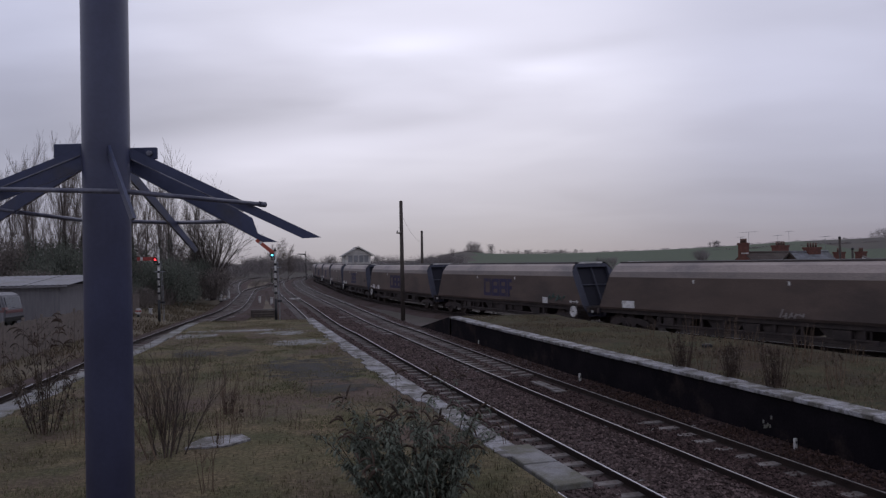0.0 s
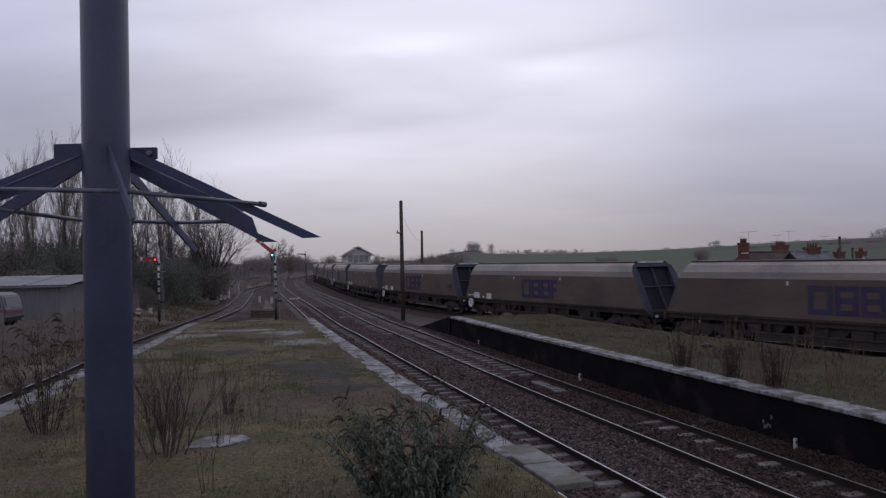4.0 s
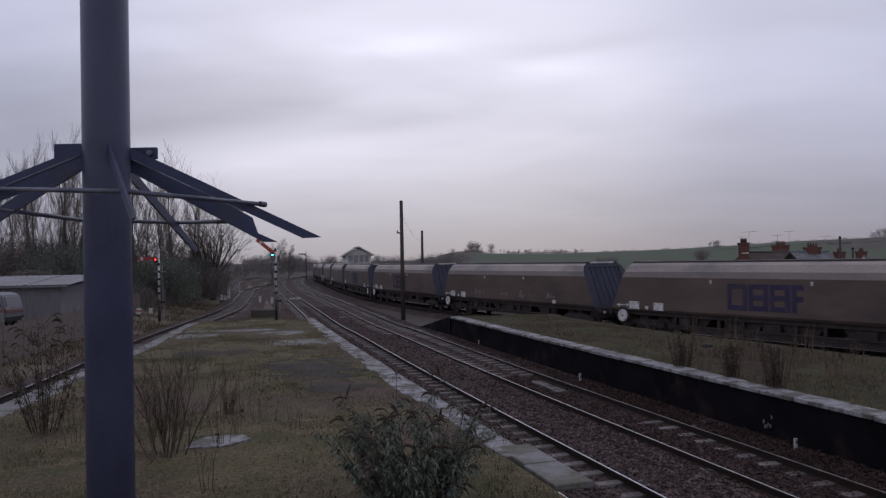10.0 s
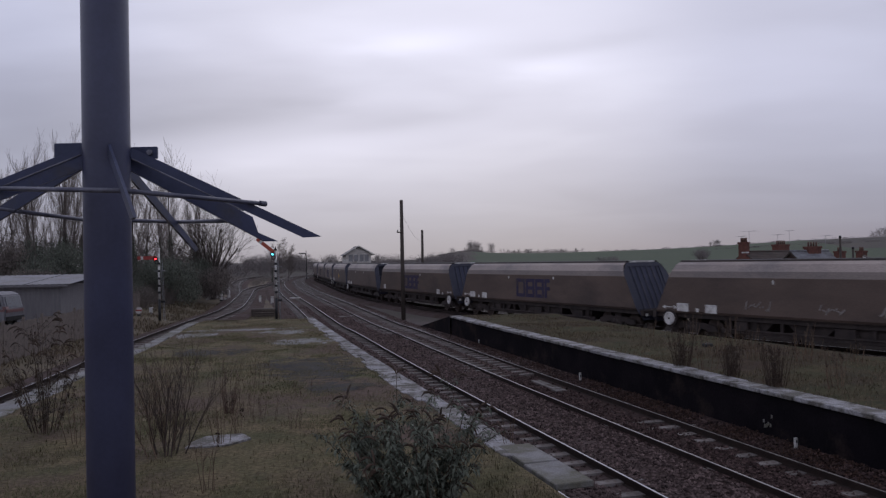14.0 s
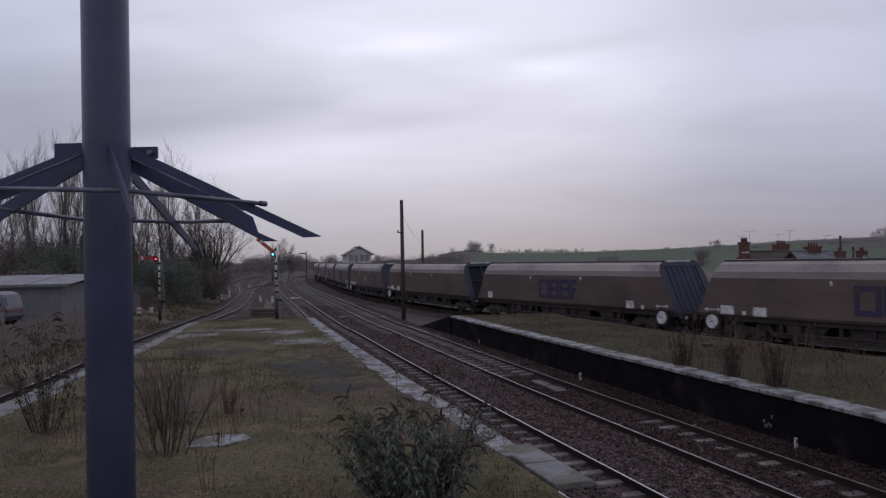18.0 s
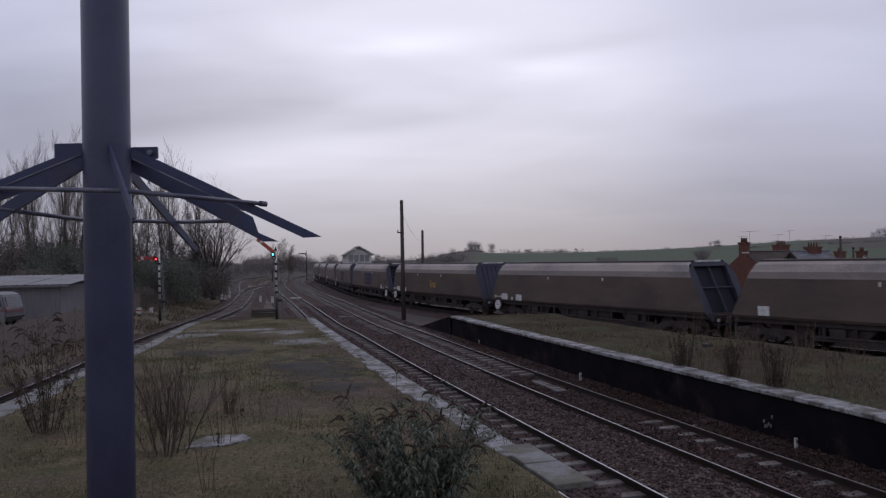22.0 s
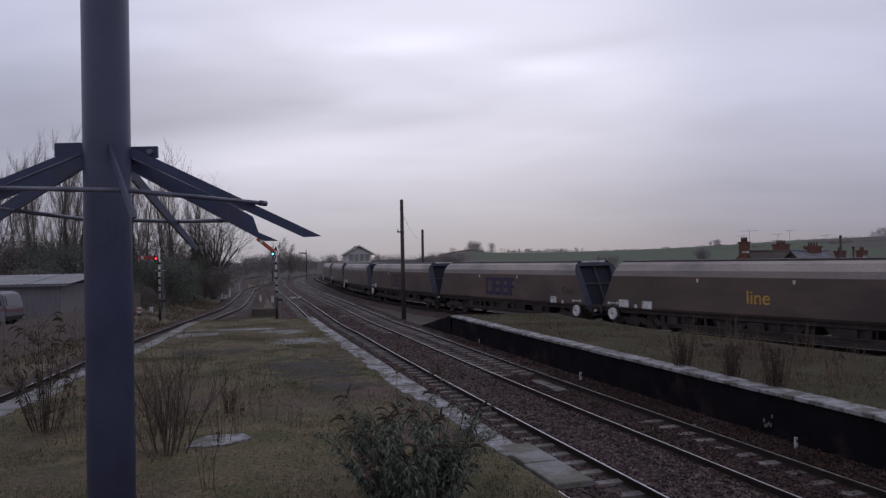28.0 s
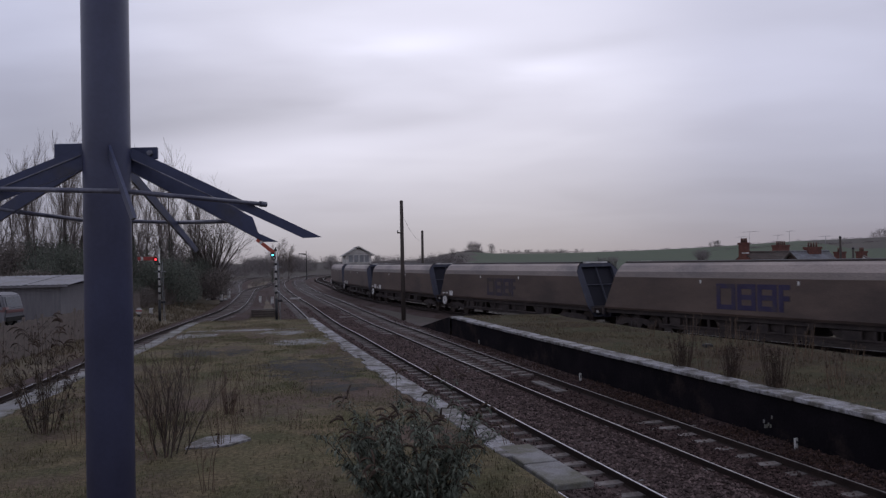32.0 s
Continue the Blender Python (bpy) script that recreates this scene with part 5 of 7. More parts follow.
def house_b():
    t = thing("slate_roof_house", "house with grey slate roof, white trim and upper window", "house", pose(31.1, 68.2, -3.2, 0, 0, HOUSE_TURN - 13))
    gable_walls(t, -1.75, 1.75, 0, 4.3, 0, 5.55, 6.92, M["dark_brick"])
    gable_roof(t, -1.75, 1.75, 0, 4.3, 5.5, 6.98, M["slate"], .15, 14)
    chimney(t, 0, 2.5, .6, 1.5, 6.4, 7.42, 4)
    aerial(t, .2, 3.9, 6.9, 8.4, .6)
    # the wall towards the near side: window and white eaves trim on the +x face
    sd = new("side_front")
    sd.parent = t
    sd.matrix_basis = pose(1.75, 2.15, 0, 0, 0, 90)
    window(sd, -.2, 4.1, 1.3, 1.1, -.005, 1)
    part("eaves_board", boxes((-2.25, 2.25, -.2, -.14, 5.3, 5.46)), M["white_paint"], sd)
    part("bracket", boxes((-1.35, -1.2, -.3, -.01, 3.7, 5.0)), M["white_paint"], sd)
    part("bracket", boxes((1.2, 1.35, -.3, -.01, 3.7, 5.0)), M["white_paint"], sd)
    bm = bmesh.new()
    ring(bm, (-.3, 3.35), .0001, .36, -.3, -.26, 22)
    part("dish", bm, M["white_paint"], sd, "pale satellite dish")
    for s in (-1, 1):
        bm = bmesh.new()
        prism(bm, [(s * 1.95, 5.22), (s * 1.95, 5.40), (0, 7.02), (0, 6.84)][::s], -.22, -.16)
        part("barge_board", bm, M["tile"], t)


def house_c():
    t = thing("rendered_house", "pale rendered house end with a single roof slope", "house", pose(33.05, 60.0, -3.3, 0, 0, -30))
    bm = bmesh.new()
    prism(bm, [(0, 0), (4.2, 0), (4.2, 4.6), (0, 6.55)], 0, .25)
    part("wall", bm, M["render_wall"], t)
    part("wall", boxes((0, .25, .25, 7.0, 0, 6.4)), M["dark_brick"], t)
    part("wall", boxes((3.95, 4.2, .25, 7.0, 0, 4.55)), M["render_wall"], t)
    for k in range(9):
        u0, u1 = k / 9, (k + 1) / 9 + .01
        bm = bmesh.new()
        prism(bm, [(-.1 + 4.6 * u0, 6.68 - 2.14 * u0), (-.1 + 4.6 * u1, 6.66 - 2.14 * u1), (-.1 + 4.6 * u1, 6.60 - 2.14 * u1), (-.1 + 4.6 * u0, 6.60 - 2.14 * u0)], -.2, 7.2)
        part("roof_course", bm, M["tile"], t)
    bm = bmesh.new()
    prism(bm, [(-.1, 6.62), (4.5, 4.48), (4.5, 4.36), (-.1, 6.48)], -.24, -.2)
    part("barge_board", bm, M["white_paint"], t, "pale barge board along the roof's edge")
    window(t, 2.3, 2.9, .8, 1.3, 0, 0)
    part("drain_pipe", tubes(((.4, -.08, .1), (.4, -.08, 6.0), .05), n=6), M["black_paint"], t)


def house_back(x, y, z, w, stack, turn, label):
    t = thing("terrace_house", label, "house", pose(x, y, z, 0, 0, turn))
    gable_walls(t, -3.4, 3.4, 0, w, 0, 4.6, 6.6, M["brick"])
    gable_roof(t, -3.4, 3.4, 0, w, 4.6, 6.65, M["tile"], .2, 12)
    for yy in stack:
        chimney(t, 0, yy, .7, 2.0 if len(stack) == 1 else 1.1, 5.9, 7.75, 5 if len(stack) == 1 else 3)
    window(t, 0, 3.0, 1.0, 1.3, 0, 1)
    if len(stack) == 1:
        aerial(t, -.3, .6, 7.7, 8.8, .6)
        aerial(t, .2, 1.9, 6.6, 9.2, .5)


house_a()
house_b()
house_c()
house_back(34.35, 78.5, -3.2, 6.5, (.6,), HOUSE_TURN, "brick terrace house with brown roof and broad chimney")
house_back(41.0, 80.0, -4.0, 7, (1.0, 5.5), HOUSE_TURN, "brick terrace house with brown roof and two chimneys")
house_back(49.0, 76.0, -4.5, 8, (1.5, 6.0), HOUSE_TURN, "brick terrace house with brown roof and two chimneys")
for x, y, h in ((31.2, 60.0, 4.8), (32.3, 60.2, 3.9)):
    t = thing("street_pole", "dark timber pole in the street by the houses", "pole", pose(x, y, -3.3))
    part("shaft", tubes(((0, 0, 0), (0, 0, h + 3.3), .12, .08), n=10), M["wood_pole"], t)
    part("pole_cap", tubes(((0, 0, h + 3.3), (0, 0, h + 3.45), .11, .09), n=8), M["black_paint"], t)


def shed():
    t = thing("goods_shed", "low dark shed with pale sheet roof in two bays", "shed", pose(-21.9, 44.6, .5, 0, 0, 4))
    part("wall", boxes((-9, -.5, 0, .15, 0, 2.2)), M["shed_wall"], t)
    part("wall", boxes((-9, -.5, 4.8, 4.95, 0, 2.5)), M["shed_wall"], t)
    part("wall", boxes((-.65, -.5, .15, 4.8, 0, 2.2)), M["shed_wall"], t)
    part("wall", boxes((-9, -8.85, .15, 4.8, 0, 2.2)), M["shed_wall"], t)
    for a, b in ((-9.2, -2.55), (-2.45, .15)):
        bm = bmesh.new()
        k = int((b - a) / .18)
        for i in range(k):
            x0, x1 = a + (b - a) * i / k, a + (b - a) * (i + 1) / k
            z = .03 * (i % 2)
            v = [bm.verts.new(p) for p in ((x0, -.4, 2.22 + z), (x1, -.4, 2.22 + .03 - z), (x1, 5.2, 2.72 + .03 - z), (x0, 5.2, 2.72 + z))]
            bm.faces.new(v)
        bmesh.ops.remove_doubles(bm, verts=bm.verts[:], dist=1e-4)
        part("roof_sheet", bm, M["sheet_roof"], t, "pale corrugated roof sheet")
    part("gutter", boxes((-9.2, .1, -.5, -.42, 2.1, 2.2)), M["shed_wall"], t)


shed()


def van():
    M["van_body"] = material("silver_grey_car_paint", (.13, .13, .145), (.165, .165, .18), 2, .45, .1, 0, 30, spec=.5)
    M["van_red"] = material("red_tail_lamp", (.125, .062, .062), (.155, .075, .074), 3, .35, 0, 0, 30, spec=.5)
    M["tyre"] = material("tyre_rubber", (.02, .02, .02), (.03, .03, .03), 6, .9)
    t = thing("parked_car", "silver estate car parked beyond the bay line", "car", pose(-24.55, 40.0, .62, 0, 0, 0))
    bm = bmesh.new()
    prism(bm, [(-2.1, .35), (2.0, .35), (2.05, .95), (1.85, 1.7), (1.5, 1.86), (-.9, 1.86), (-1.7, 1.1), (-2.15, .95)], -.85, .85)
    bmesh.ops.bevel(bm, geom=bm.edges[:], offset=.06, segments=2, affect="EDGES")
    body = part("body", bm, M["van_body"], t)
    bm = bmesh.new()
    prism(bm, [(-1.35, 1.14), (1.84, 1.14), (1.68, 1.68), (-.85, 1.68)], -.865, -.84)
    part("side_window", bm, M["glass"], t)
    bm = bmesh.new()
    prism(bm, [(1.9, .98), (2.08, .98), (2.04, 1.12), (1.86, 1.12)], -.86, -.6)
    part("tail_lamp", bm, M["van_red"], t)
    bm = bmesh.new()
    prism(bm, [(2.03, 1.08), (2.045, 1.08), (1.90, 1.64), (1.885, 1.64)], -.66, .66)
    part("rear_window", bm, M["glass"], t)
    part("rear_band", boxes((2.03, 2.062, -.8, .8, .80, .96), bevel=.01), M["van_red"], t, "faded red lamp band across the tail")
    part("rear_bumper", boxes((2.0, 2.10, -.82, .82, .38, .60), bevel=.02), M["tyre"], t)
    part("trim_strip", boxes((-1.9, 2.0, -.868, -.85, .86, .98)), M["van_red"], t, "faded red side band")
    for x in (-1.35, 1.35):
        for s in (-1, 1):
            bm = bmesh.new()
            ring(bm, (x, .32), .19, .32, s * .8 - .1, s * .8 + .09, 24)
            wh = part("wheel", bm, M["tyre"], t)
            bm = bmesh.new()
            ring(bm, (x, .32), .0001, .2, s * .8 - .06, s * .8 + .06, 20)
            part("rim", bm, M["galv"], wh)


van()


M["stalk_wood"] = material("weathered_fence_wood", (.135, .115, .102), (.185, .155, .136), 5, .9, 0, .3, 30)


def fence():
    t = thing("lineside_fence", "weathered timber paling fence behind the bay line", "fence")
    prev = None
    for i in range(10):
        y = 24 + i * 2.2
        x = np.interp(y, [p.y for p in bay_line], [p.x for p in bay_line]) - 4.2
        part("fence_post", boxes((x - .05, x + .05, y - .05, y + .05, -.3, 1.62), bevel=.01), M["stalk_wood"], t)
        if prev:
            for z in (.4, .85, 1.3):
                part("fence_wire", tubes(((*prev, z), (x, y, z), .008), n=4), M["galv"], t)
        if prev and y > 30:
            for k in range(14):
                f = (k + .5) / 14
                px, py = prev[0] + (x - prev[0]) * f, prev[1] + (y - prev[1]) * f
                hgt = 1.42 + .10 * noise.noise(Vector((px * 3, py * 3, 0)))
                if noise.noise(Vector((px * .8, py * .8, 4))) > -.35:
                    part("paling", boxes((px - .015, px + .015, py - .062, py + .062, -.1, hgt)), M["stalk_wood"], t)
        prev = (x, y)


fence()


def lineside_bin():
    t = thing("lineside_bin", "low weathered timber bin beside the signal", "bin", pose(-13.85, 58.5, -.62, 0, 0, 10))
    for k in range(4):
        part("front_board", boxes((-.85, .85, -.55, -.49, .05 + k * .18, .21 + k * .18), bevel=.01), M["wood_pole"], t)
    for sx in (-1, 1):
        part("side_board", boxes((sx * .85 - .04, sx * .85 + .04, -.48, .5, .02, .76)), M["wood_pole"], t)
    part("lid", boxes((-.92, .92, -.6, .55, .78, .84), bevel=.01), M["wood_pole"], t, "weathered grey lid")


lineside_bin()

t = thing("timber_panel", "weathered upright timber panel at the thicket's edge", "panel", pose(-23.05, 57.0, -.02, 0, 0, 12))
for k in range(4):
    part("board", boxes((-.30 + k * .15, -.165 + k * .15, -.02, .02, 0, 1.62 + .05 * (k % 2)), bevel=.006), M["stalk_wood"], t)
part("post", boxes((-.38, -.31, -.05, .05, 0, 2.3), bevel=.01), M["wood_pole"], t)

t = thing("cable_cover", "small dark iron cover on the far platform", "cover", pose(7.95, 23.2, PLAT, 0, 0, 20))
part("frame", boxes((-.13, .13, -.11, .11, 0, .09), bevel=.012), M["black_paint"], t)
part("lid", boxes((-.10, .10, -.08, .08, .09, .11), bevel=.008), M["black_paint"], t)


# ---- plants ----
M["bark"] = material("grey_brown_bark", (.066, .055, .050), (.098, .082, .073), 4, .95, 0, .4, 25, stretch=(2, 2, .5))
# twigs, ivy and undergrowth: colours lightened to carry the hazy veil
M["twig"] = material("bare_twigs", (.135, .115, .105), (.185, .156, .140), 3, .95, 0, 0, 20, island=.25)
M["ivy"] = material("veil_lightened_ivy", (.104, .115, .096), (.142, .152, .122), 2, .95, 0, 0, 12, island=.25, spec=.03)
M["bramble"] = material("veil_lightened_undergrowth", (.150, .132, .120), (.200, .172, .152), 1.5, .95, 0, 0, 12, island=.3, spec=.04)
M["leaf"] = material("grey_green_leaf", (.086, .098, .076), (.132, .146, .115), 2, .85, 0, 0, 30, island=.4, spec=.12)
M["dry_leaf"] = material("withered_leaf", (.062, .052, .042), (.098, .076, .058), 2, .8, 0, 0, 30, island=.4)
M["scrub"] = material("dark_brown_scrub", (.028, .022, .019), (.046, .036, .030), 1.5, .95, 0, 0, 12, island=.3, spec=.04)
M["seed"] = material("brown_seed_head", (.050, .036, .028), (.078, .054, .040), 3, .9, 0, .3, 50, island=.3)
M["stalk"] = material("dead_stalk", (.10, .07, .05), (.15, .105, .07), 4, .9, 0, 0, 40, island=.3)
M["shoot"] = material("dark_brown_shoot", (.050, .038, .032), (.078, .058, .048), 4, .9, 0, 0, 40, island=.3)
M["stalk_grass"] = material("dead_bank_grass", (.105, .086, .056), (.150, .118, .078), .6, .9, bump=0, fine=6, island=.35, world_space=True)
# far twigs paled: distance haze is put into this base colour
M["hedge_haze"] = material("haze_paled_bare_wood", (.145, .130, .128), (.195, .172, .163), .2, .95, 0, 0, 3, island=.3)


def limb(vs, fs, p, q, r0, r1, n=4):
    d = (q - p)
    if d.length < 1e-4:
        return
    d.normalize()
    a = d.orthogonal().normalized()
    b = d.cross(a)
    k = len(vs)
    for c, r in ((p, r0), (q, r1)):
        for i in range(n):
            t = 2 * math.pi * i / n
            vs.append(c + (a * math.cos(t) + b * math.sin(t)) * r)
    for i in range(n):
        fs.append((k + i, k + (i + 1) % n, k + n + (i + 1) % n, k + n + i))


def grow(rnd, vs, fs, p, d, length, r, depth, spread, up, least=.0098):
    """A limb in three pieces with side shoots."""
    steps = 3
    for i in range(steps):
        d = (d + Vector((rnd.uniform(-.16, .16), rnd.uniform(-.16, .16), rnd.uniform(-.05, .1) + up * .06))).normalized()
        q = p + d * length / steps
        r1 = r * (.82 if depth else .6)
        limb(vs, fs, p, q, max(r, least), max(r1, least * .7), 5 if depth > 2 else 3)
        if depth:
            for _ in range(2):
                az, tilt = rnd.uniform(0, 6.283), rnd.uniform(.5, 1.0) * spread
                o = d.orthogonal().normalized()
                o2 = d.cross(o)
                e = (d * math.cos(tilt) + (o * math.cos(az) + o2 * math.sin(az)) * math.sin(tilt) + Vector((0, 0, up * .35))).normalized()
                grow(rnd, vs, fs, p.lerp(q, rnd.uniform(.3, 1)), e, length * rnd.uniform(.45, .68), r1 * .5, depth - 1, spread, up, least)
        p, r = q, r1


def leaf_cloud(rnd, vs, fs, centre, radius, count, size, droop=.3):
    for _ in range(count):
        v = Vector((rnd.gauss(0, .5), rnd.gauss(0, .5), rnd.gauss(0, .5)))
        if v.length > 1.15:
            v = v.normalized() * rnd.uniform(.7, 1.1)
        c = centre + Vector((v.x * radius[0], v.y * radius[1], v.z * radius[2]))
        a = Vector((rnd.uniform(-1, 1), rnd.uniform(-1, 1), rnd.uniform(-1, 1) - droop)).normalized()
        b = a.orthogonal().normalized()
        b = (b * math.cos(rnd.random() * 6.28) + a.cross(b) * math.sin(rnd.random() * 6.28)) * size * .35
        a = a * size * rnd.uniform(.6, 1.3)
        k = len(vs)
        vs += [c - a * .5, c + b, c + a * .6, c - b]
        fs.append((k, k + 1, k + 2, k + 3))


def bare_tree_meshes(seed, h, spread, up, ivy):
    rnd = random.Random(seed)
    tv, tf, cv, cf, iv, if_ = [], [], [], [], [], []
    p, d, r = Vector((0, 0, -.3)), Vector((0, 0, 1)), h * .011
    n = 7
    for i in range(n):
        d = (d + Vector((rnd.uniform(-.06, .06), rnd.uniform(-.06, .06), .1))).normalized()
        q = p + d * h * .78 / n
        limb(tv, tf, p, q, r, r * .84, 8)
        r *= .84
        if i >= 1:
            for _ in range(2):
                az, tilt = rnd.uniform(0, 6.283), rnd.uniform(.35, .9) * spread
                e = Vector((math.cos(az) * math.sin(tilt), math.sin(az) * math.sin(tilt), math.cos(tilt)))
                grow(rnd, cv, cf, p.lerp(q, rnd.random()), e, h * rnd.uniform(.22, .36) * (1.1 - i / n * .5), r * .42, 2 + (spread > .9), spread * .8, up)
        if ivy and i < 4:
            leaf_cloud(rnd, iv, if_, p.lerp(q, .5), (h * (.034 - .005 * i),) * 2 + (h * .075,), 620 - 90 * i, .13)
        p = q
    return [raw_mesh("trunk", tv, tf), raw_mesh("crown", cv, cf), raw_mesh("ivy", iv, if_) if ivy else None]


TREES = [bare_tree_meshes(11, 15, .55, .9, True), bare_tree_meshes(12, 15, .5, 1.0, True), bare_tree_meshes(13, 12, 1.0, .25, False), bare_tree_meshes(14, 13, .7, .6, True)]
TREE_LABEL = ["tall bare upright tree with ivy on its trunk", "tall bare poplar-like tree with ivy on its trunk", "bare spreading tree with fine drooping twigs", "bare winter tree with ivy on its trunk"]


def plant_tree(kind_, x, y, z, h, turn, group="bare trees beyond the bay line"):
    t = thing("bare_tree", TREE_LABEL[kind_], "tree", pose(x, y, z, 0, 0, turn), group=group)
    base = (15, 15, 12, 13)[kind_]
    t.scale = (h / base,) * 3
    for me, nm, mat in zip(TREES[kind_], ("trunk", "crown", "ivy"), (M["bark"], M["twig"], M["ivy"])):
        if me:
            mesh_part(nm, me, mat, t)
    return t


rt = random.Random(5)
for x, y, h, k in ((-45, 72, 13.2, 1), (-42.5, 78, 15.0, 0), (-40, 74, 15.6, 1), (-37.9, 76, 17.4, 0), (-35.9, 73, 15.2, 1), (-34.2, 78, 14.0, 0), (-32.6, 74, 13.6, 3), (-31.3, 77, 14.8, 1),
                   (-29.9, 73, 13.4, 0), (-28.4, 77, 14.0, 1), (-26.7, 75, 14.4, 3), (-26.2, 80, 12.6, 0), (-30, 92, 12.8, 3), (-39, 88, 15, 3),
                   (-48, 82, 14.0, 0), (-36.5, 84, 14, 1), (-33.5, 90, 13, 0), (-43.5, 86, 14, 1), (-29.2, 82, 12.4, 0), (-45.2, 80, 13.6, 1), (-47.4, 74, 12.6, 3), (-38.8, 80, 14, 0)):
    plant_tree(k, x, y, .3, h, rt.uniform(0, 360))
for x, y, h, k in ((-41.2, 69, 13.6, 0), (-44.0, 75, 14.4, 1), (-36.8, 69, 14.0, 1), (-39.4, 83, 15.0, 0), (-34.8, 82, 14.2, 1), (-30.6, 70, 12.8, 1), (-27.4, 70, 11.6, 1), (-46.6, 70, 13.0, 0)):
    plant_tree(k, x, y, .3, h, rt.uniform(0, 360))


def spreading_tree(x, y, z, seed):
    """A broad bare tree whose limbs fan out from a low fork."""
    t = thing("bare_tree", "broad bare tree with limbs fanning from a low fork", "tree", pose(x, y, z), group="bare trees beyond the bay line")
    rnd = random.Random(seed)
    tv, tf = [], []
    limb(tv, tf, Vector((0, 0, -.3)), Vector((.05, 0, 1.5)), .30, .24, 9)
    mesh_part("trunk", raw_mesh("trunk", tv, tf), M["bark"], t)
    for i, (az, tilt, ln) in enumerate(((0, .42, 4.6), (180, .46, 4.8), (30, .16, 5.4), (200, .18, 5.4), (95, .30, 5.0), (270, .34, 4.8), (-20, .74, 4.2), (165, .78, 4.2), (310, .52, 4.4), (140, .50, 4.4))):
        a = radians(az)
        vs, fs = [], []
        d = Vector((math.cos(a) * math.sin(tilt), math.sin(a) * math.sin(tilt), math.cos(tilt)))
        grow(rnd, vs, fs, Vector((.05, 0, 1.3 + .05 * i)), d, ln * 1.04, .09, 3, .68, .25, .0076)
        mesh_part("main_limb", raw_mesh("main_limb", vs, fs), M["bark"], t)
    return t


spreading_tree(-24.2, 80.0, .3, 61)


for x, y, h, k in ((-32.8, 150, 8.6, 2), (-31.2, 153, 7.4, 2), (-34.6, 154, 7.0, 3)):
    plant_tree(k, x, y, ground_height(x, y), h, rt.uniform(0, 360), "bare trees by the junction")


def shrub_mesh(seed, count, size, flat=.8):
    rnd = random.Random(seed)
    vs, fs = [], []
    for _ in range(9):
        c = Vector((rnd.uniform(-.6, .6), rnd.uniform(-.5, .5), rnd.uniform(.25, .9)))
        leaf_cloud(rnd, vs, fs, c, (.5, .45, .4 * flat), count, size)
    tv, tf = [], []
    for _ in range(26):
        e = Vector((rnd.uniform(-.8, .8), rnd.uniform(-.8, .8), rnd.uniform(.6, 1.3)))
        grow(rnd, tv, tf, Vector((rnd.uniform(-.2, .2), rnd.uniform(-.2, .2), 0)), e.normalized(), rnd.uniform(.5, .8), .012, 1, .6, .3, .004)
    return raw_mesh("foliage", vs, fs), raw_mesh("undergrowth", tv, tf)


SHRUBS = [shrub_mesh(21 + i, 800, .042) for i in range(4)]


def plant_shrub(x, y, z, w, h, mat="bramble", turn=0, label="dark tangled evergreen undergrowth", k=0):
    t = thing("bush", label, "bush", pose(x, y, z, 0, 0, turn), group="bushes of the thicket")
    t.scale = (w / 2, w / 2.4, h / 1.3)
    fo = SHRUBS[k % 4][0].copy()
    mesh_part("foliage", fo, M[mat], t, "", "stuff")
    mesh_part("undergrowth", SHRUBS[k % 4][1], M["twig"], t, "", "stuff")


for i, (x, y, w, h, m_) in enumerate(((-26.5, 63, 5, 4.8, "ivy"), (-23.8, 66, 5, 4.6, "ivy"), (-24.3, 70, 4.6, 4.6, "ivy"), (-25.6, 76.5, 4.2, 3.8, "bramble"), (-29.6, 65, 5.5, 5.8, "ivy"), (-33.5, 66, 6, 6.2, "ivy"),
                                      (-37.5, 65, 6, 6.6, "bramble"), (-41.5, 66, 6, 6.9, "bramble"), (-45.5, 66, 6, 7.0, "bramble"), (-31, 58, 5, 3.8, "bramble"), (-36, 57, 6, 4.0, "bramble"), (-25.6, 73, 5, 5.2, "bramble"),
                                      (-29.5, 84, 5, 4.6, "bramble"), (-30.8, 96, 6, 6.2, "bramble"), (-34, 97, 7, 5, "bramble"), (-37.5, 107, 8, 4.6, "bramble"), (-49, 66, 7, 6.8, "bramble"), (-43.5, 71, 7, 6.6, "ivy"), (-28.5, 70, 5, 6.4, "ivy"), (-23.9, 61.0, 2.6, 2.0, "bramble"), (-23.0, 76.5, 4.6, 3.3, "bramble"), (-25.6, 75.5, 4.2, 3.6, "bramble"), (-25.4, 58.4, 2.4, 1.7, "bramble"))):
    plant_shrub(x, y, .35, w, h, m_, i * 47, "dark ivy-clad bush at the wood's edge" if m_ == "ivy" else "dark tangled bramble at the wood's edge", i)
for i, (x, y, w, h) in enumerate(((-24.6, 79, 4.4, 4.4), (-27.2, 81, 5, 5.0), (-25.0, 84, 4.0, 3.6), (-29.8, 80, 5, 5.2), (-26.0, 69, 4.0, 4.6), (-28.0, 61, 4.0, 3.4), (-33.0, 62, 5.5, 5.0), (-38.5, 61, 6, 5.4), (-31, 71, 6, 6.6), (-35.5, 71, 6, 7.0), (-40, 72, 6, 7.0), (-47, 73, 6, 7.4))):
    plant_shrub(x, y, .2, w, h, "ivy", i * 71, "dark ivy-clad bush at the wood's edge", i)
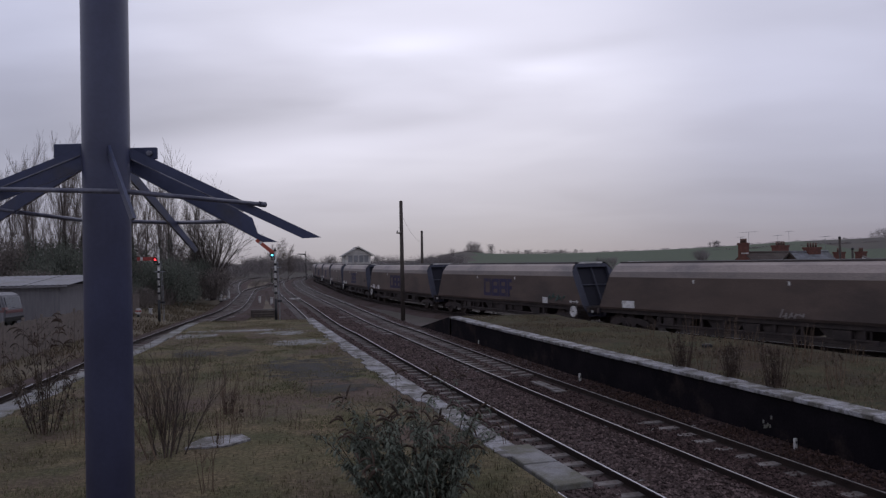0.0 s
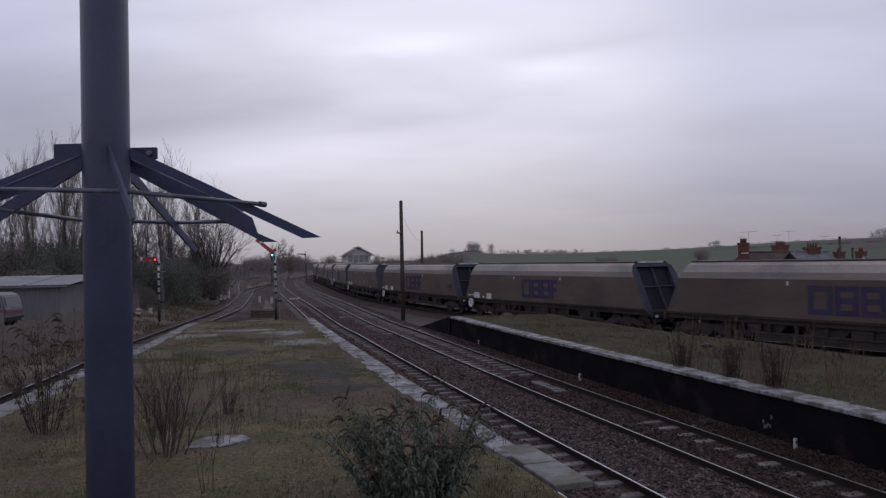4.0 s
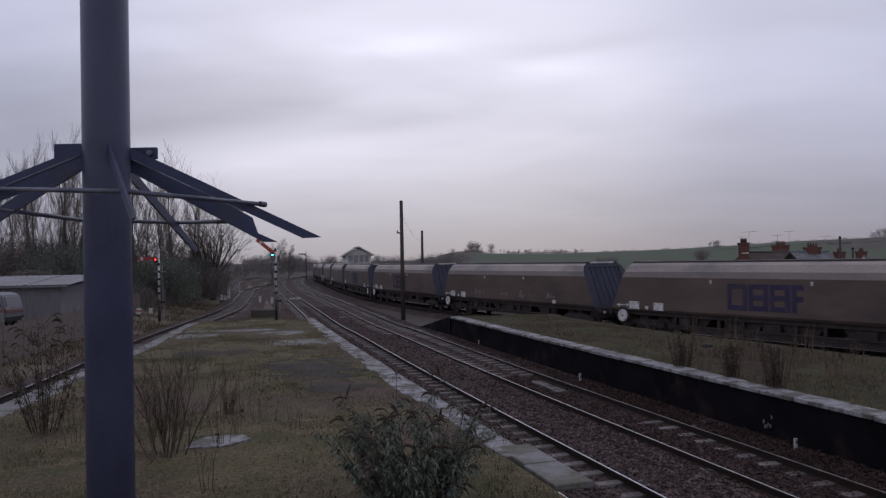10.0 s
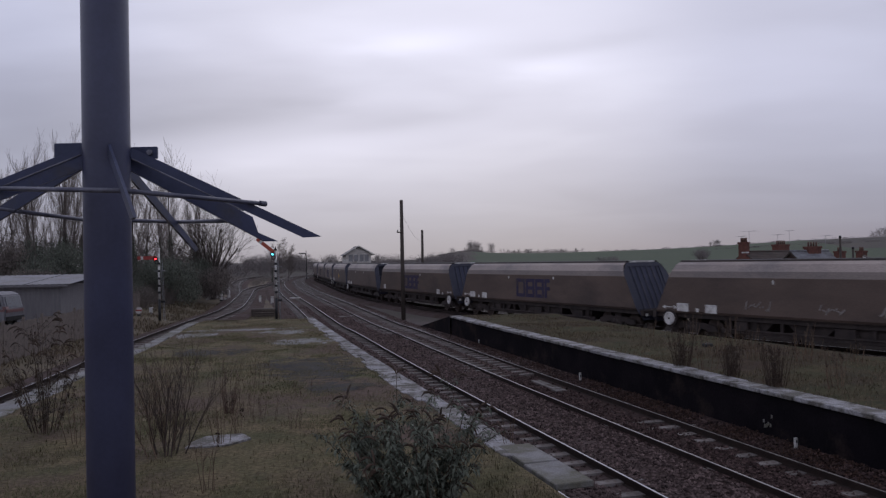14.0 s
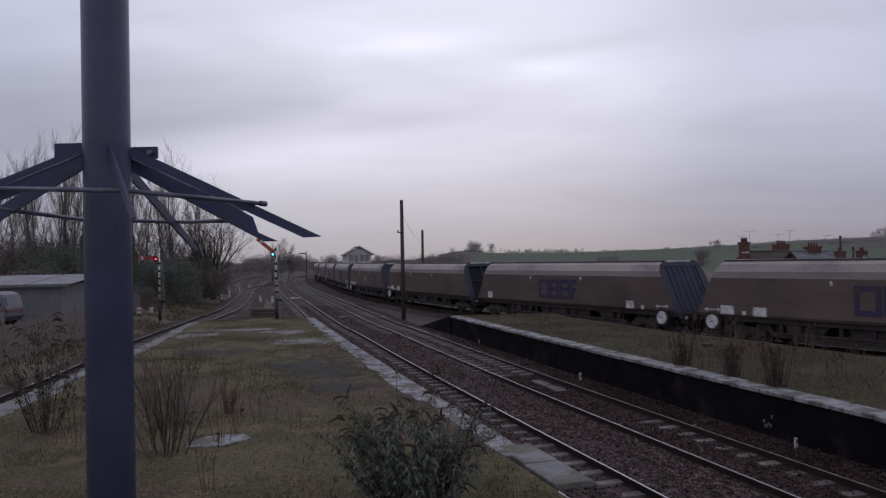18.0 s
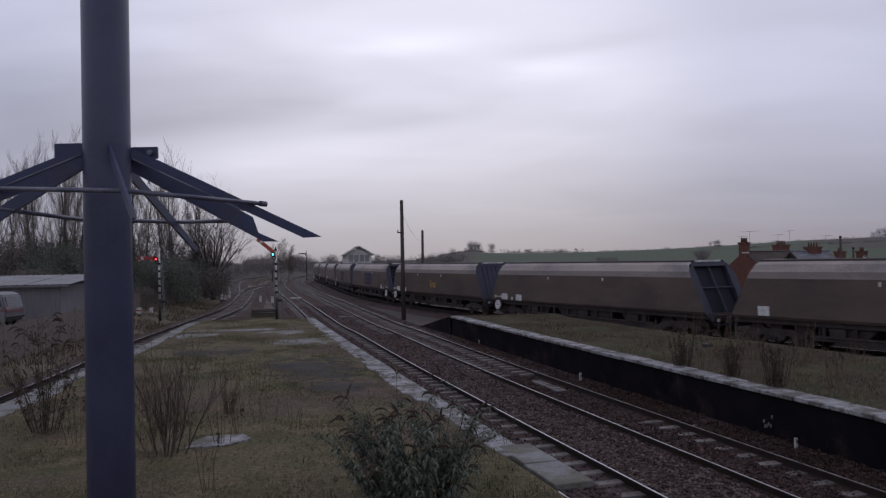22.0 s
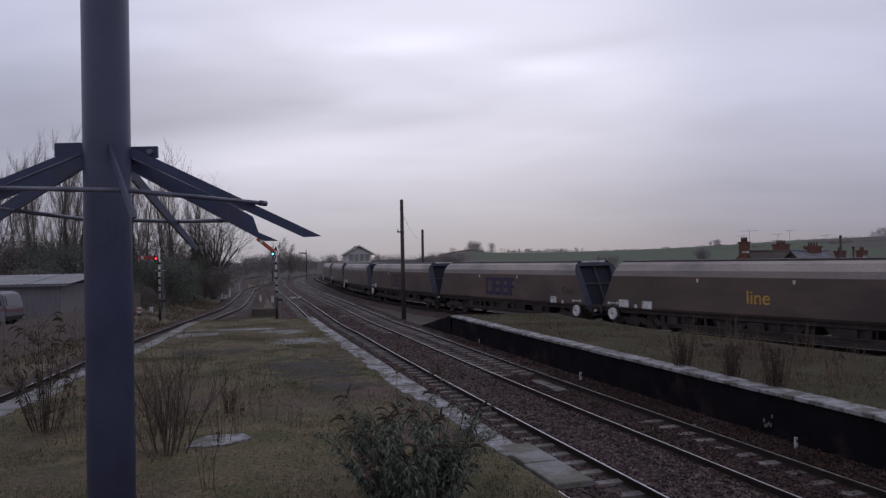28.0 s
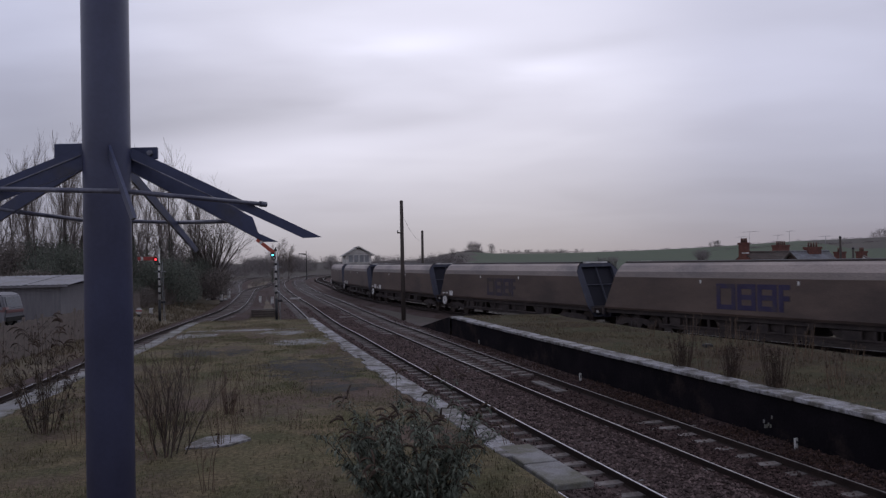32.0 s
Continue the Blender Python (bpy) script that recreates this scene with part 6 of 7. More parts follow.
for i, (x, y, w, h) in enumerate(((-28.2, 84.0, 1.6, 1.4), (-27.3, 80.0, 1.8, 1.2))):
    plant_shrub(x, y, -.36, w, h, "bramble", i * 60, "low dark bramble clump beside the tracks", i)


def distant_wood(name, rows, label, seed, dens=240, mat="hedge_haze", bulk=1.0):
    """Far bare woodland: trunks and twig clouds joined into one."""
    rnd = random.Random(seed)
    vs, fs = [], []
    for x, y, h in rows:
        if min((Vector((x, y)) - p).length for p in down_line[::6] + goods_line[190::6] + siding_line[::6]) < 9:
            continue
        z = ground_height(x, y)
        if h < 3.4:
            leaf_cloud(rnd, vs, fs, Vector((x, y, z + h * .3)), (h * 1.3, h * .5, h * .35), dens, h * .06 * bulk)
            continue
        limb(vs, fs, Vector((x, y, z - .3)), Vector((x, y, z + h * .6)), h * .02, h * .01, 4)
        for _ in range(6):
            a = rnd.uniform(0, 6.28)
            limb(vs, fs, Vector((x, y, z + h * rnd.uniform(.25, .5))), Vector((x + math.cos(a) * h * .3, y + math.sin(a) * h * .3, z + h * rnd.uniform(.65, .95))), h * .012, h * .004, 3)
        for _ in range(4):
            c = Vector((x + rnd.uniform(-.2, .2) * h, y + rnd.uniform(-.2, .2) * h, z + h * rnd.uniform(.5 if bulk < 1.1 else .34, .78)))
            leaf_cloud(rnd, vs, fs, c, (h * .28, h * .28, h * .25), dens * 2 // 3, h * .026 * bulk, -.4)
        leaf_cloud(rnd, vs, fs, Vector((x, y, z + h * .18)), (h * .45, h * .4, h * .2), dens, h * .035 * bulk)
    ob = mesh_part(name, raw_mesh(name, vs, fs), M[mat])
    return tagged(ob, label, "trees", kind="stuff")


rw = random.Random(9)
mid = []
for i in range(80):
    y = rw.uniform(215, 300)
    x = y * rw.uniform(-.34, -.05)
    mid.append((x, y, rw.uniform(4.6, 7.2) * (1.25 if -.245 < x / y < -.195 else 1)))
for i in range(26):
    y = rw.uniform(200, 230)
    mid.append((y * rw.uniform(-.17, -.13), y, rw.uniform(6.5, 8.5)))
for i in range(70):
    y = rw.uniform(165, 235)
    mid.append((y * rw.uniform(-.34, -.235), y, rw.uniform(4.2, 6.6)))
for i in range(60):
    y = rw.uniform(262, 330)
    mid.append((y * rw.uniform(-.26, -.10), y, rw.uniform(5.5, 8.5)))
mid = [(x, y, h * .80) for x, y, h in mid]
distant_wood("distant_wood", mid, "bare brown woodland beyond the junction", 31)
left_far = [(rw.uniform(-150, -48), rw.uniform(110, 200), rw.uniform(9, 13)) for _ in range(50)]
distant_wood("distant_wood", left_far, "bare brown woodland behind the goods yard", 32)
strip = [(y * rw.uniform(-.10, .03), y, rw.uniform(3.5, 6)) for y in (rw.uniform(240, 420) for _ in range(40))]
distant_wood("distant_hedge", strip, "low bare hedgerow under the hill", 33, 160)
hill = [(r_ * y, y, h) for r_, y, h in ((.0335, 588, 7.0), (.036, 586, 9.0), (.0385, 590, 9.6), (.041, 588, 9.4), (.0435, 590, 9.0), (.046, 586, 8.2), (.050, 588, 4.4), (.029, 586, 4.2), (.0625, 585, 8.4), (.0635, 587, 7.8))]
hill += [(rw.uniform(.012, .056) * 588, rw.uniform(584, 594), rw.uniform(1.6, 2.6)) for _ in range(26)]
hill += [(r_ * y, y, rw.uniform(1.5, 2.6)) for r_, y in ((rw.uniform(-.035, .047), rw.uniform(500, 586)) for _ in range(110))]
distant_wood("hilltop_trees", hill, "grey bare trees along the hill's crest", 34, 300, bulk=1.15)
crest = [(r_ * 588, rw.uniform(584, 594), rw.uniform(2.2, 3.9)) for r_ in (rw.uniform(.075, .182) for _ in range(90))]
distant_wood("crest_hedge", crest, "thin bare hedgerow along the hill's crest", 37, 150, bulk=1.3)
hedge = [(r_ * 590, 590 + rw.uniform(-8, 8), rw.uniform(.8, 2.3) * rw.uniform(.6, 1.1)) for r_ in (rw.uniform(.18, .62) ** 1.0 for _ in range(46))]
hedge += [(.572 * 590, 590, 8.5), (.58 * 590, 586, 8), (.59 * 590, 592, 9), (.356 * 470, 470, 5.0), (.362 * 470, 474, 4.6), (.350 * 470, 470, 4.2), (.358 * 470, 466, 4.8), (.577 * 590, 588, 8.8), (.584 * 590, 590, 8.2), (.568 * 590, 594, 7)]
hedge += [(r_ * 390, 390 + rw.uniform(-4, 4), rw.uniform(1.2, 2.4)) for r_ in (rw.uniform(.36, .66) for _ in range(60))]
hedge += [(r_ * 520, 520 + rw.uniform(-4, 4), rw.uniform(1.0, 2.0)) for r_ in (rw.uniform(.2, .6) for _ in range(60))]
distant_wood("hill_hedge", hedge, "thin hedgerow with few trees along the fields", 35, 160, bulk=1.6)
low = []
for r0, r1, top in ((.200, .226, 4.1), (.333, .345, 5.6)):
    for i in range(14):
        r_, y = rw.uniform(r0, r1), rw.uniform(215, 235)
        low.append((r_ * y, y, (top - rw.uniform(0, .5) - ground_height(r_ * y, y)) / .98))
distant_wood("field_hedge", low, "sparse bare bushes in the field", 36, 150, bulk=.9)
thick = []
for r0, r1, top, k in ((-.172, -.130, 6.6, 16), (-.092, -.066, 5.0, 10), (-.070, -.018, 4.6, 14), (-.018, .022, 5.7, 15)):
    for i in range(k):
        r_, y = rw.uniform(r0, r1), rw.uniform(195, 215)
        thick.append((r_ * y, y, (top * rw.uniform(.88, 1.02) - ground_height(r_ * y, y)) / .98))
distant_wood("distant_wood", thick, "bare grey woodland beyond the signal box", 38, 200, bulk=1.2)


def arching_stem(rnd, base, d, length, r, out_v, out_f, bend):
    """A bending stem; returns its points."""
    p, pts = base.copy(), [base.copy()]
    k = 7
    for i in range(k):
        d = (d + Vector((rnd.uniform(-.07, .07), rnd.uniform(-.07, .07), -bend * (i / k)))).normalized()
        q = p + d * length / k
        limb(out_v, out_f, p, q, r * (1 - i / k * .7), r * (1 - (i + 1) / k * .7), 4)
        pts.append(q.copy())
        p = q
    return pts, d


def lance_leaves(rnd, vs, fs, pts, count, low, size):
    """Folded, drooping lance-shaped leaves in pairs along a stem."""
    k = len(pts) - 1
    for _ in range(count):
        u = rnd.uniform(low, .99) * k
        i = min(k - 1, int(u))
        c = pts[i].lerp(pts[i + 1], u - i)
        az = rnd.uniform(0, 6.283)
        for s in (0, math.pi):
            e = Vector((math.cos(az + s), math.sin(az + s), rnd.uniform(-.35, .45))).normalized()
            ln = size * rnd.uniform(.55, 1.2)
            w = Vector((-e.y, e.x, 0)).normalized() * ln * .16
            mid = c + e * ln * .5 + Vector((0, 0, -ln * .04))
            tip = c + e * ln * .92 + Vector((0, 0, -ln * rnd.uniform(.25, .6)))
            fold = Vector((0, 0, ln * .05))
            n = len(vs)
            vs += [c, mid + w + fold, tip, mid - w + fold, mid]
            fs += [(n, n + 1, n + 4), (n + 1, n + 2, n + 4), (n + 2, n + 3, n + 4), (n + 3, n, n + 4)]


def seed_spike(rnd, vs, fs, p, dd):
    r = .005
    for i in range(6):
        dd = (dd + Vector((0, 0, -.30))).normalized()
        q = p + dd * .032
        r1 = (.008, .013, .014, .012, .008, .003)[i]
        limb(vs, fs, p, q, r, r1, 5)
        p, r = q, r1


def buddleia(x, y, z, stems, height, width, seed, label, leaf_len=.115, dens=14, spread=.3, low=.3, leaf="leaf", lean=(0, 0), shoots=4, heads=.55, leaders=0.0, bend=.10):
    """Arching stems that fork into leafy side shoots, the tips hung with seed spikes."""
    t = thing("butterfly_bush", label, "bush", pose(x, y, z))
    rnd = random.Random(seed)
    for s in range(stems):
        a = rnd.uniform(0, 6.283)
        rad = rnd.uniform(.02, 1.0) ** .6
        d = Vector((math.cos(a) * rad * width / height + lean[0], math.sin(a) * rad * width / height * .8 + lean[1], 1)).normalized()
        ln = height * rnd.uniform(.62, 1.04) * (1.06 - .22 * rad)
        tall = rnd.random() < leaders
        if tall:
            ln = height * rnd.uniform(1.06, 1.24)
        sv, sf, lv, lf, spikes = [], [], [], [], []
        base = Vector((math.cos(a) * rad * spread, math.sin(a) * rad * spread, 0))
        pts, end = arching_stem(rnd, base, d, ln, .009, sv, sf, bend)
        lance_leaves(rnd, lv, lf, pts, dens, low, leaf_len)
        if tall:
            lance_leaves(rnd, lv, lf, pts, 5, .7, leaf_len * .8)
        tips = [(pts[-1], end)]
        for _ in range(shoots):
            i = rnd.randrange(1, 7)
            az = rnd.uniform(0, 6.283)
            e = ((pts[i] - pts[i - 1]).normalized() * .8 + Vector((math.cos(az), math.sin(az), .15)) * .75).normalized()
            sp, se = arching_stem(rnd, pts[i], e, height * rnd.uniform(.10, .22), .005, sv, sf, .08)
            lance_leaves(rnd, lv, lf, sp, int(dens * .3), .1, leaf_len * .9)
            tips.append((sp[-1], se))
        for p, dd in tips:
            if (tall and p is pts[-1]) or rnd.random() < heads * (1 if p.z > height * .7 else .3):
                for _ in range(rnd.choice((1, 1, 2, 3))):
                    hv, hf = [], []
                    seed_spike(rnd, hv, hf, p.copy(), (dd + Vector((rnd.uniform(-.7, .7), rnd.uniform(-.7, .7), .15))).normalized())
                    spikes.append((hv, hf))
        st = mesh_part("stem", raw_mesh("stem", sv, sf), M["seed"], t)
        mesh_part("leaves", raw_mesh("leaves", lv, lf), M[leaf], st, "narrow grey-green leaves" if leaf == "leaf" else "withered brown leaves", "stuff")
        for hv, hf in spikes:
            mesh_part("seed_head", raw_mesh("seed_head", hv, hf), M["seed"], st, "drooping brown seed head")
    return t


buddleia(-.36, 8.70, PLAT, 62, 1.28, .74, 47, "leafy grey-green butterfly bush with brown seed heads", leaf_len=.105, dens=28, spread=.44, low=.02, lean=(-.17, 0), shoots=4, heads=.5, leaders=.09, bend=.06)
buddleia(-6.85, 13.1, PLAT, 17, 2.05, .98, 42, "straggling brown butterfly bush on the platform's edge", dens=20, leaf="dry_leaf", shoots=4, leaf_len=.10, low=.08, spread=.3, heads=.8, bend=.13)


def stalk_clump(x, y, z, n_, h, w, seed, label, cat="weeds", leafy=.25, mat="stalk", thick=.0065, tuft=False):
    t = thing("dead_weeds", label, cat, pose(x, y, z))
    rnd = random.Random(seed)
    for s in range(n_):
        a, rr = rnd.uniform(0, 6.283), rnd.random() ** .6
        vs, fs = [], []
        d = Vector((math.cos(a) * .22 * rr, math.sin(a) * .22 * rr, 1)).normalized()
        pts, end = arching_stem(rnd, Vector((math.cos(a) * w * .4 * rr, math.sin(a) * w * .4 * rr, -.02)), d, h * rnd.uniform(.55, 1.05), thick, vs, fs, .0)
        for _ in range(5):
            i = rnd.randrange(3, 7)
            e = (Vector((rnd.uniform(-1, 1), rnd.uniform(-1, 1), 1.6))).normalized()
            limb(vs, fs, pts[i], pts[i] + e * h * rnd.uniform(.08, .2), .003, .0015, 3)
        st = mesh_part("stalk", raw_mesh("stalk", vs, fs), M[mat], t)
        if rnd.random() < leafy:
            lv, lf = [], []
            leaf_cloud(rnd, lv, lf, pts[-1], (.035, .035, .1), 26, .035)
            mesh_part("seed_tuft", raw_mesh("seed_tuft", lv, lf), M["seed"], st)
    if tuft:
        lv, lf = [], []
        leaf_cloud(rnd, lv, lf, Vector((0, 0, .13)), (w * .34, w * .34, .20), 240, .045, -.6)
        leaf_cloud(rnd, lv, lf, Vector((0, 0, h * .5)), (w * .48, w * .48, h * .40), 260, .030, -.8)
        mesh_part("base_tuft", raw_mesh("base_tuft", lv, lf), M["seed"], t, "", "stuff")
    return t


def bare_shrub(x, y, z, n_, h, w, seed, label):
    """Upright leafless shoots that fork towards their tips."""
    t = thing("bare_shrub", label, "shrub", pose(x, y, z))
    rnd = random.Random(seed)
    for _ in range(n_):
        a, rr = rnd.uniform(0, 6.283), rnd.random() ** .6
        vs, fs = [], []
        d = Vector((math.cos(a) * .42 * rr, math.sin(a) * .3 * rr, 1)).normalized()
        grow(rnd, vs, fs, Vector((math.cos(a) * w * .3 * rr, math.sin(a) * w * .3 * rr, -.03)), d, h * rnd.uniform(.55, .95), .013, 2, .5, .6, .0026)
        mesh_part("shoot", raw_mesh("shoot", vs, fs), M["shoot" if rnd.random() < .7 else "stalk"], t)
    return t


bare_shrub(-4.15, 11.35, PLAT, 14, 1.22, .95, 51, "leafless upright brown shrub in the turf")
M["stalk_red"] = material("reddish_dead_stalk", (.075, .050, .040), (.11, .072, .056), 4, .9, 0, 0, 40, island=.3)
stalk_clump(-3.78, 14.19, PLAT, 12, 0.60, 0.70, 900, "thin reddish-brown dead weeds in the turf", leafy=0, mat="stalk_red", thick=.004)
stalk_clump(-3.24, 13.64, PLAT, 9, 0.50, 0.60, 901, "thin reddish-brown dead weeds in the turf", leafy=0, mat="stalk_red", thick=.004)
stalk_clump(-4.78, 16.35, PLAT, 12, 0.80, 0.90, 902, "thin reddish-brown dead weeds in the turf", leafy=0, mat="stalk_red", thick=.004)
stalk_clump(-2.59, 12.91, PLAT, 6, 0.55, 0.30, 903, "thin reddish-brown dead weeds in the turf", leafy=0, mat="stalk_red", thick=.004)
stalk_clump(-2.99, 16.15, PLAT, 6, 0.40, 0.50, 904, "thin reddish-brown dead weeds in the turf", leafy=0, mat="stalk_red", thick=.004)
stalk_clump(-5.58, 17.15, PLAT, 14, 0.90, 1.00, 905, "thin reddish-brown dead weeds in the turf", leafy=0, mat="stalk_red", thick=.004)
stalk_clump(-4.27, 17.00, PLAT, 10, 0.60, 0.80, 906, "thin reddish-brown dead weeds in the turf", leafy=0, mat="stalk_red", thick=.004)
stalk_clump(-3.5, 11.9, PLAT, 6, 1.0, .3, 52, "thin bare brown weed stalks in the turf", leafy=0)
stalk_clump(-4.1, 14.4, PLAT, 26, .55, .22, 53, "small dense clump of dead brown weeds", leafy=.0, mat="stalk_red")
stalk_clump(-2.95, 9.5, PLAT, 6, .8, .3, 54, "few thin dead stalks in the turf")
stalk_clump(-3.4, 12.5, PLAT, 5, .6, .2, 61, "few thin dead stalks in the turf", leafy=.2)
stalk_clump(.95, 11.6, PLAT, 4, .55, .25, 62, "few thin dead stalks beside the edge slabs", leafy=0)
stalk_clump(-5.9, 12.2, PLAT, 8, .9, .5, 63, "few thin dead stalks in the turf")
rs = random.Random(77)
for x, y, n_, h in ((5.95, 19.3, 16, .95), (6.55, 17.55, 15, .95), (6.95, 16.15, 17, 1.05), (8.1, 15.7, 6, 1.1), (6.3, 18.6, 6, .8), (7.6, 21.5, 10, .8), (8.3, 20.4, 12, .8), (8.9, 22.5, 12, .9), (9.3, 19.6, 12, .9), (9.9, 21.2, 10, .9),
                    (9.0, 24.2, 10, .9), (8.2, 25.6, 9, .8), (10.3, 19.4, 8, .8), (7.0, 26.5, 8, .7), (8.8, 17.2, 6, .7)):
    bold = (x, y) in ((5.95, 19.3), (6.55, 17.55), (6.95, 16.15))
    stalk_clump(x, y, PLAT, n_ + 16 * bold, h * (rs.uniform(.80, .95) if bold else rs.uniform(.75, 1.05)), .52 if bold else .7, rs.randrange(999), "dark dead weeds on the far platform" if bold else "thin dead stalks on the far platform", leafy=.5, mat="seed" if bold else "stalk", thick=.010, tuft=bold)
for x, y, n_, h in ((-16.5, 26, 14, 1.2), (-17.2, 29.5, 14, 1.3), (-16.0, 31.5, 10, 1.0), (-18.5, 33, 14, 1.3), (-17.8, 37, 12, 1.1), (-20.0, 40, 12, 1.1), (-15.3, 23.5, 12, 1.3), (-19.0, 45.5, 10, .9)):
    stalk_clump(x, y, ground_height(x, y), n_, h, 1.3, rs.randrange(999), "dead brown weeds along the bay line's bank", leafy=.8)


def scatter_blades(name, spots, label, seed, mat, length=(.02, .055)):
    rnd = random.Random(seed)
    vs, fs = [], []
    for x, y, z in spots:
        a = rnd.uniform(0, 6.283)
        L_ = rnd.uniform(*length)
        lean = rnd.uniform(.1, .9)
        e = Vector((math.cos(a) * lean, math.sin(a) * lean, 1)).normalized() * L_
        w = Vector((-math.sin(a), math.cos(a), 0)) * L_ * .12
        c = Vector((x, y, z))
        k = len(vs)
        vs += [c - w, c + w, c + e]
        fs.append((k, k + 1, k + 2))
    return tagged(mesh_part(name, raw_mesh(name, vs, fs), mat), label, "grass", kind="stuff")


# where concrete and asphalt keep the grass thin: middle, half breadth, half depth
BALD = ((-6.55, 31.0, 1.1, 1.0), (-5.15, 27.1, 1.3, 1.1), (-8.8, 32.3, 2.2, .5), (-9.9, 30.2, 1.1, .8), (-3.5, 20.4, 1.3, 2.2), (-2.4, 17.2, .8, .9), (-7.6, 24.2, 1.5, 1.1), (-3.6, 11.95, .45, .35))


def turf_spots(n_, y0, y1, left, right, seed, power=1.6, least=-.5):
    rnd = random.Random(seed)
    out = []
    while len(out) < n_:
        y = y0 + (y1 - y0) * rnd.random() ** power
        a, b = left(y), right(y)
        x = rnd.uniform(a, b)
        if rnd.random() < .62 and any(abs(x - px_) < w_ and abs(y - py_) < d_ for px_, py_, w_, d_ in BALD):
            continue
        if noise.noise(Vector((x * .55, y * .55, 2 + seed))) + .6 * noise.noise(Vector((x * 2.3, y * 2.3, 6 + seed))) < rnd.uniform(least, max(.35, least + .1)):
            continue
        out.append((x, y, PLAT - .01))
    return out


def edge_at(pairs, shift):
    """The edge's x at a y, from a table in steps of a quarter metre."""
    table = np.interp(np.arange(0, 60, .25), [a for a, _ in pairs], [b for _, b in pairs]) + shift
    table = table.tolist()
    return lambda y: table[int(y * 4)] + (table[int(y * 4) + 1] - table[int(y * 4)]) * (y * 4 % 1)


BAYX = edge_at([(p.y, p.x) for p in bay_edge], .5)
UPX = [(p.y, p.x) for p in offset(up_line, NEAR_OFF)]
NEARX = edge_at(UPX, -.42)
FARL = [(p.y, p.x) for p in offset(down_line, 1.45)]
FARX = edge_at(FARL, .5)
scatter_blades("turf_grass", turf_spots(90000, 8.5, 38, BAYX, NEARX, 1), "short dry winter grass on the near platform", 2, M["blade"])
scatter_blades("turf_moss", turf_spots(50000, 8.5, 30, BAYX, NEARX, 11, 1.5, .05), "short green moss and grass on the near platform", 12, M["moss"], (.015, .05))
scatter_blades("turf_tufts", turf_spots(4500, 8.5, 38, BAYX, NEARX, 21, 1.4, .1), "longer dry grass tufts on the near platform", 22, M["blade"], (.04, .11))
scatter_blades("turf_grass", turf_spots(30000, 10, 38, FARX, lambda y: FARX(y) + 5.2 - max(0, y - 24) * .12, 3, 1.2), "rough winter grass on the far platform", 4, M["stalk_grass"], (.03, .10))


rv = random.Random(8)
bank = []
while len(bank) < 14000:
    y = rv.uniform(20, 75)
    x = np.interp(y, [p.y for p in bay_line], [p.x for p in bay_line]) - 2.0 - 9 * rv.random() ** 1.5
    if noise.noise(Vector((x * .4, y * .4, 4))) > rv.uniform(-.4, .3):
        bank.append((x, y, ground_height(x, y) - .02))
scatter_blades("bank_grass", bank, "rough brown winter grass on the bank", 6, M["stalk_grass"], (.12, .34))
apron = []
while len(apron) < 5000:
    y = rv.uniform(39, 62)
    a = np.interp(y, [p.y for p in bay_line], [p.x for p in bay_line]) + 2.2
    b = np.interp(y, [p.y for p in up_line], [p.x for p in up_line]) - 2.2
    if b > a:
        x = rv.uniform(a, b)
        apron.append((x, y, max(-.36, PLAT - 1.27 * (y - 38) / 9) - .02))
scatter_blades("ramp_grass", apron, "short winter grass on the platform ramp", 7, M["blade"], (.06, .16))


BARE_O, BARE_Z = [a for a, _ in BED_BARE], [b for _, b in BED_BARE]
DOWN_O, DOWN_Z = [a for a, _ in BED_DOWN], [b for _, b in BED_DOWN]
UP_O, UP_Z = [a for a, _ in BED_UP], [b for _, b in BED_UP]


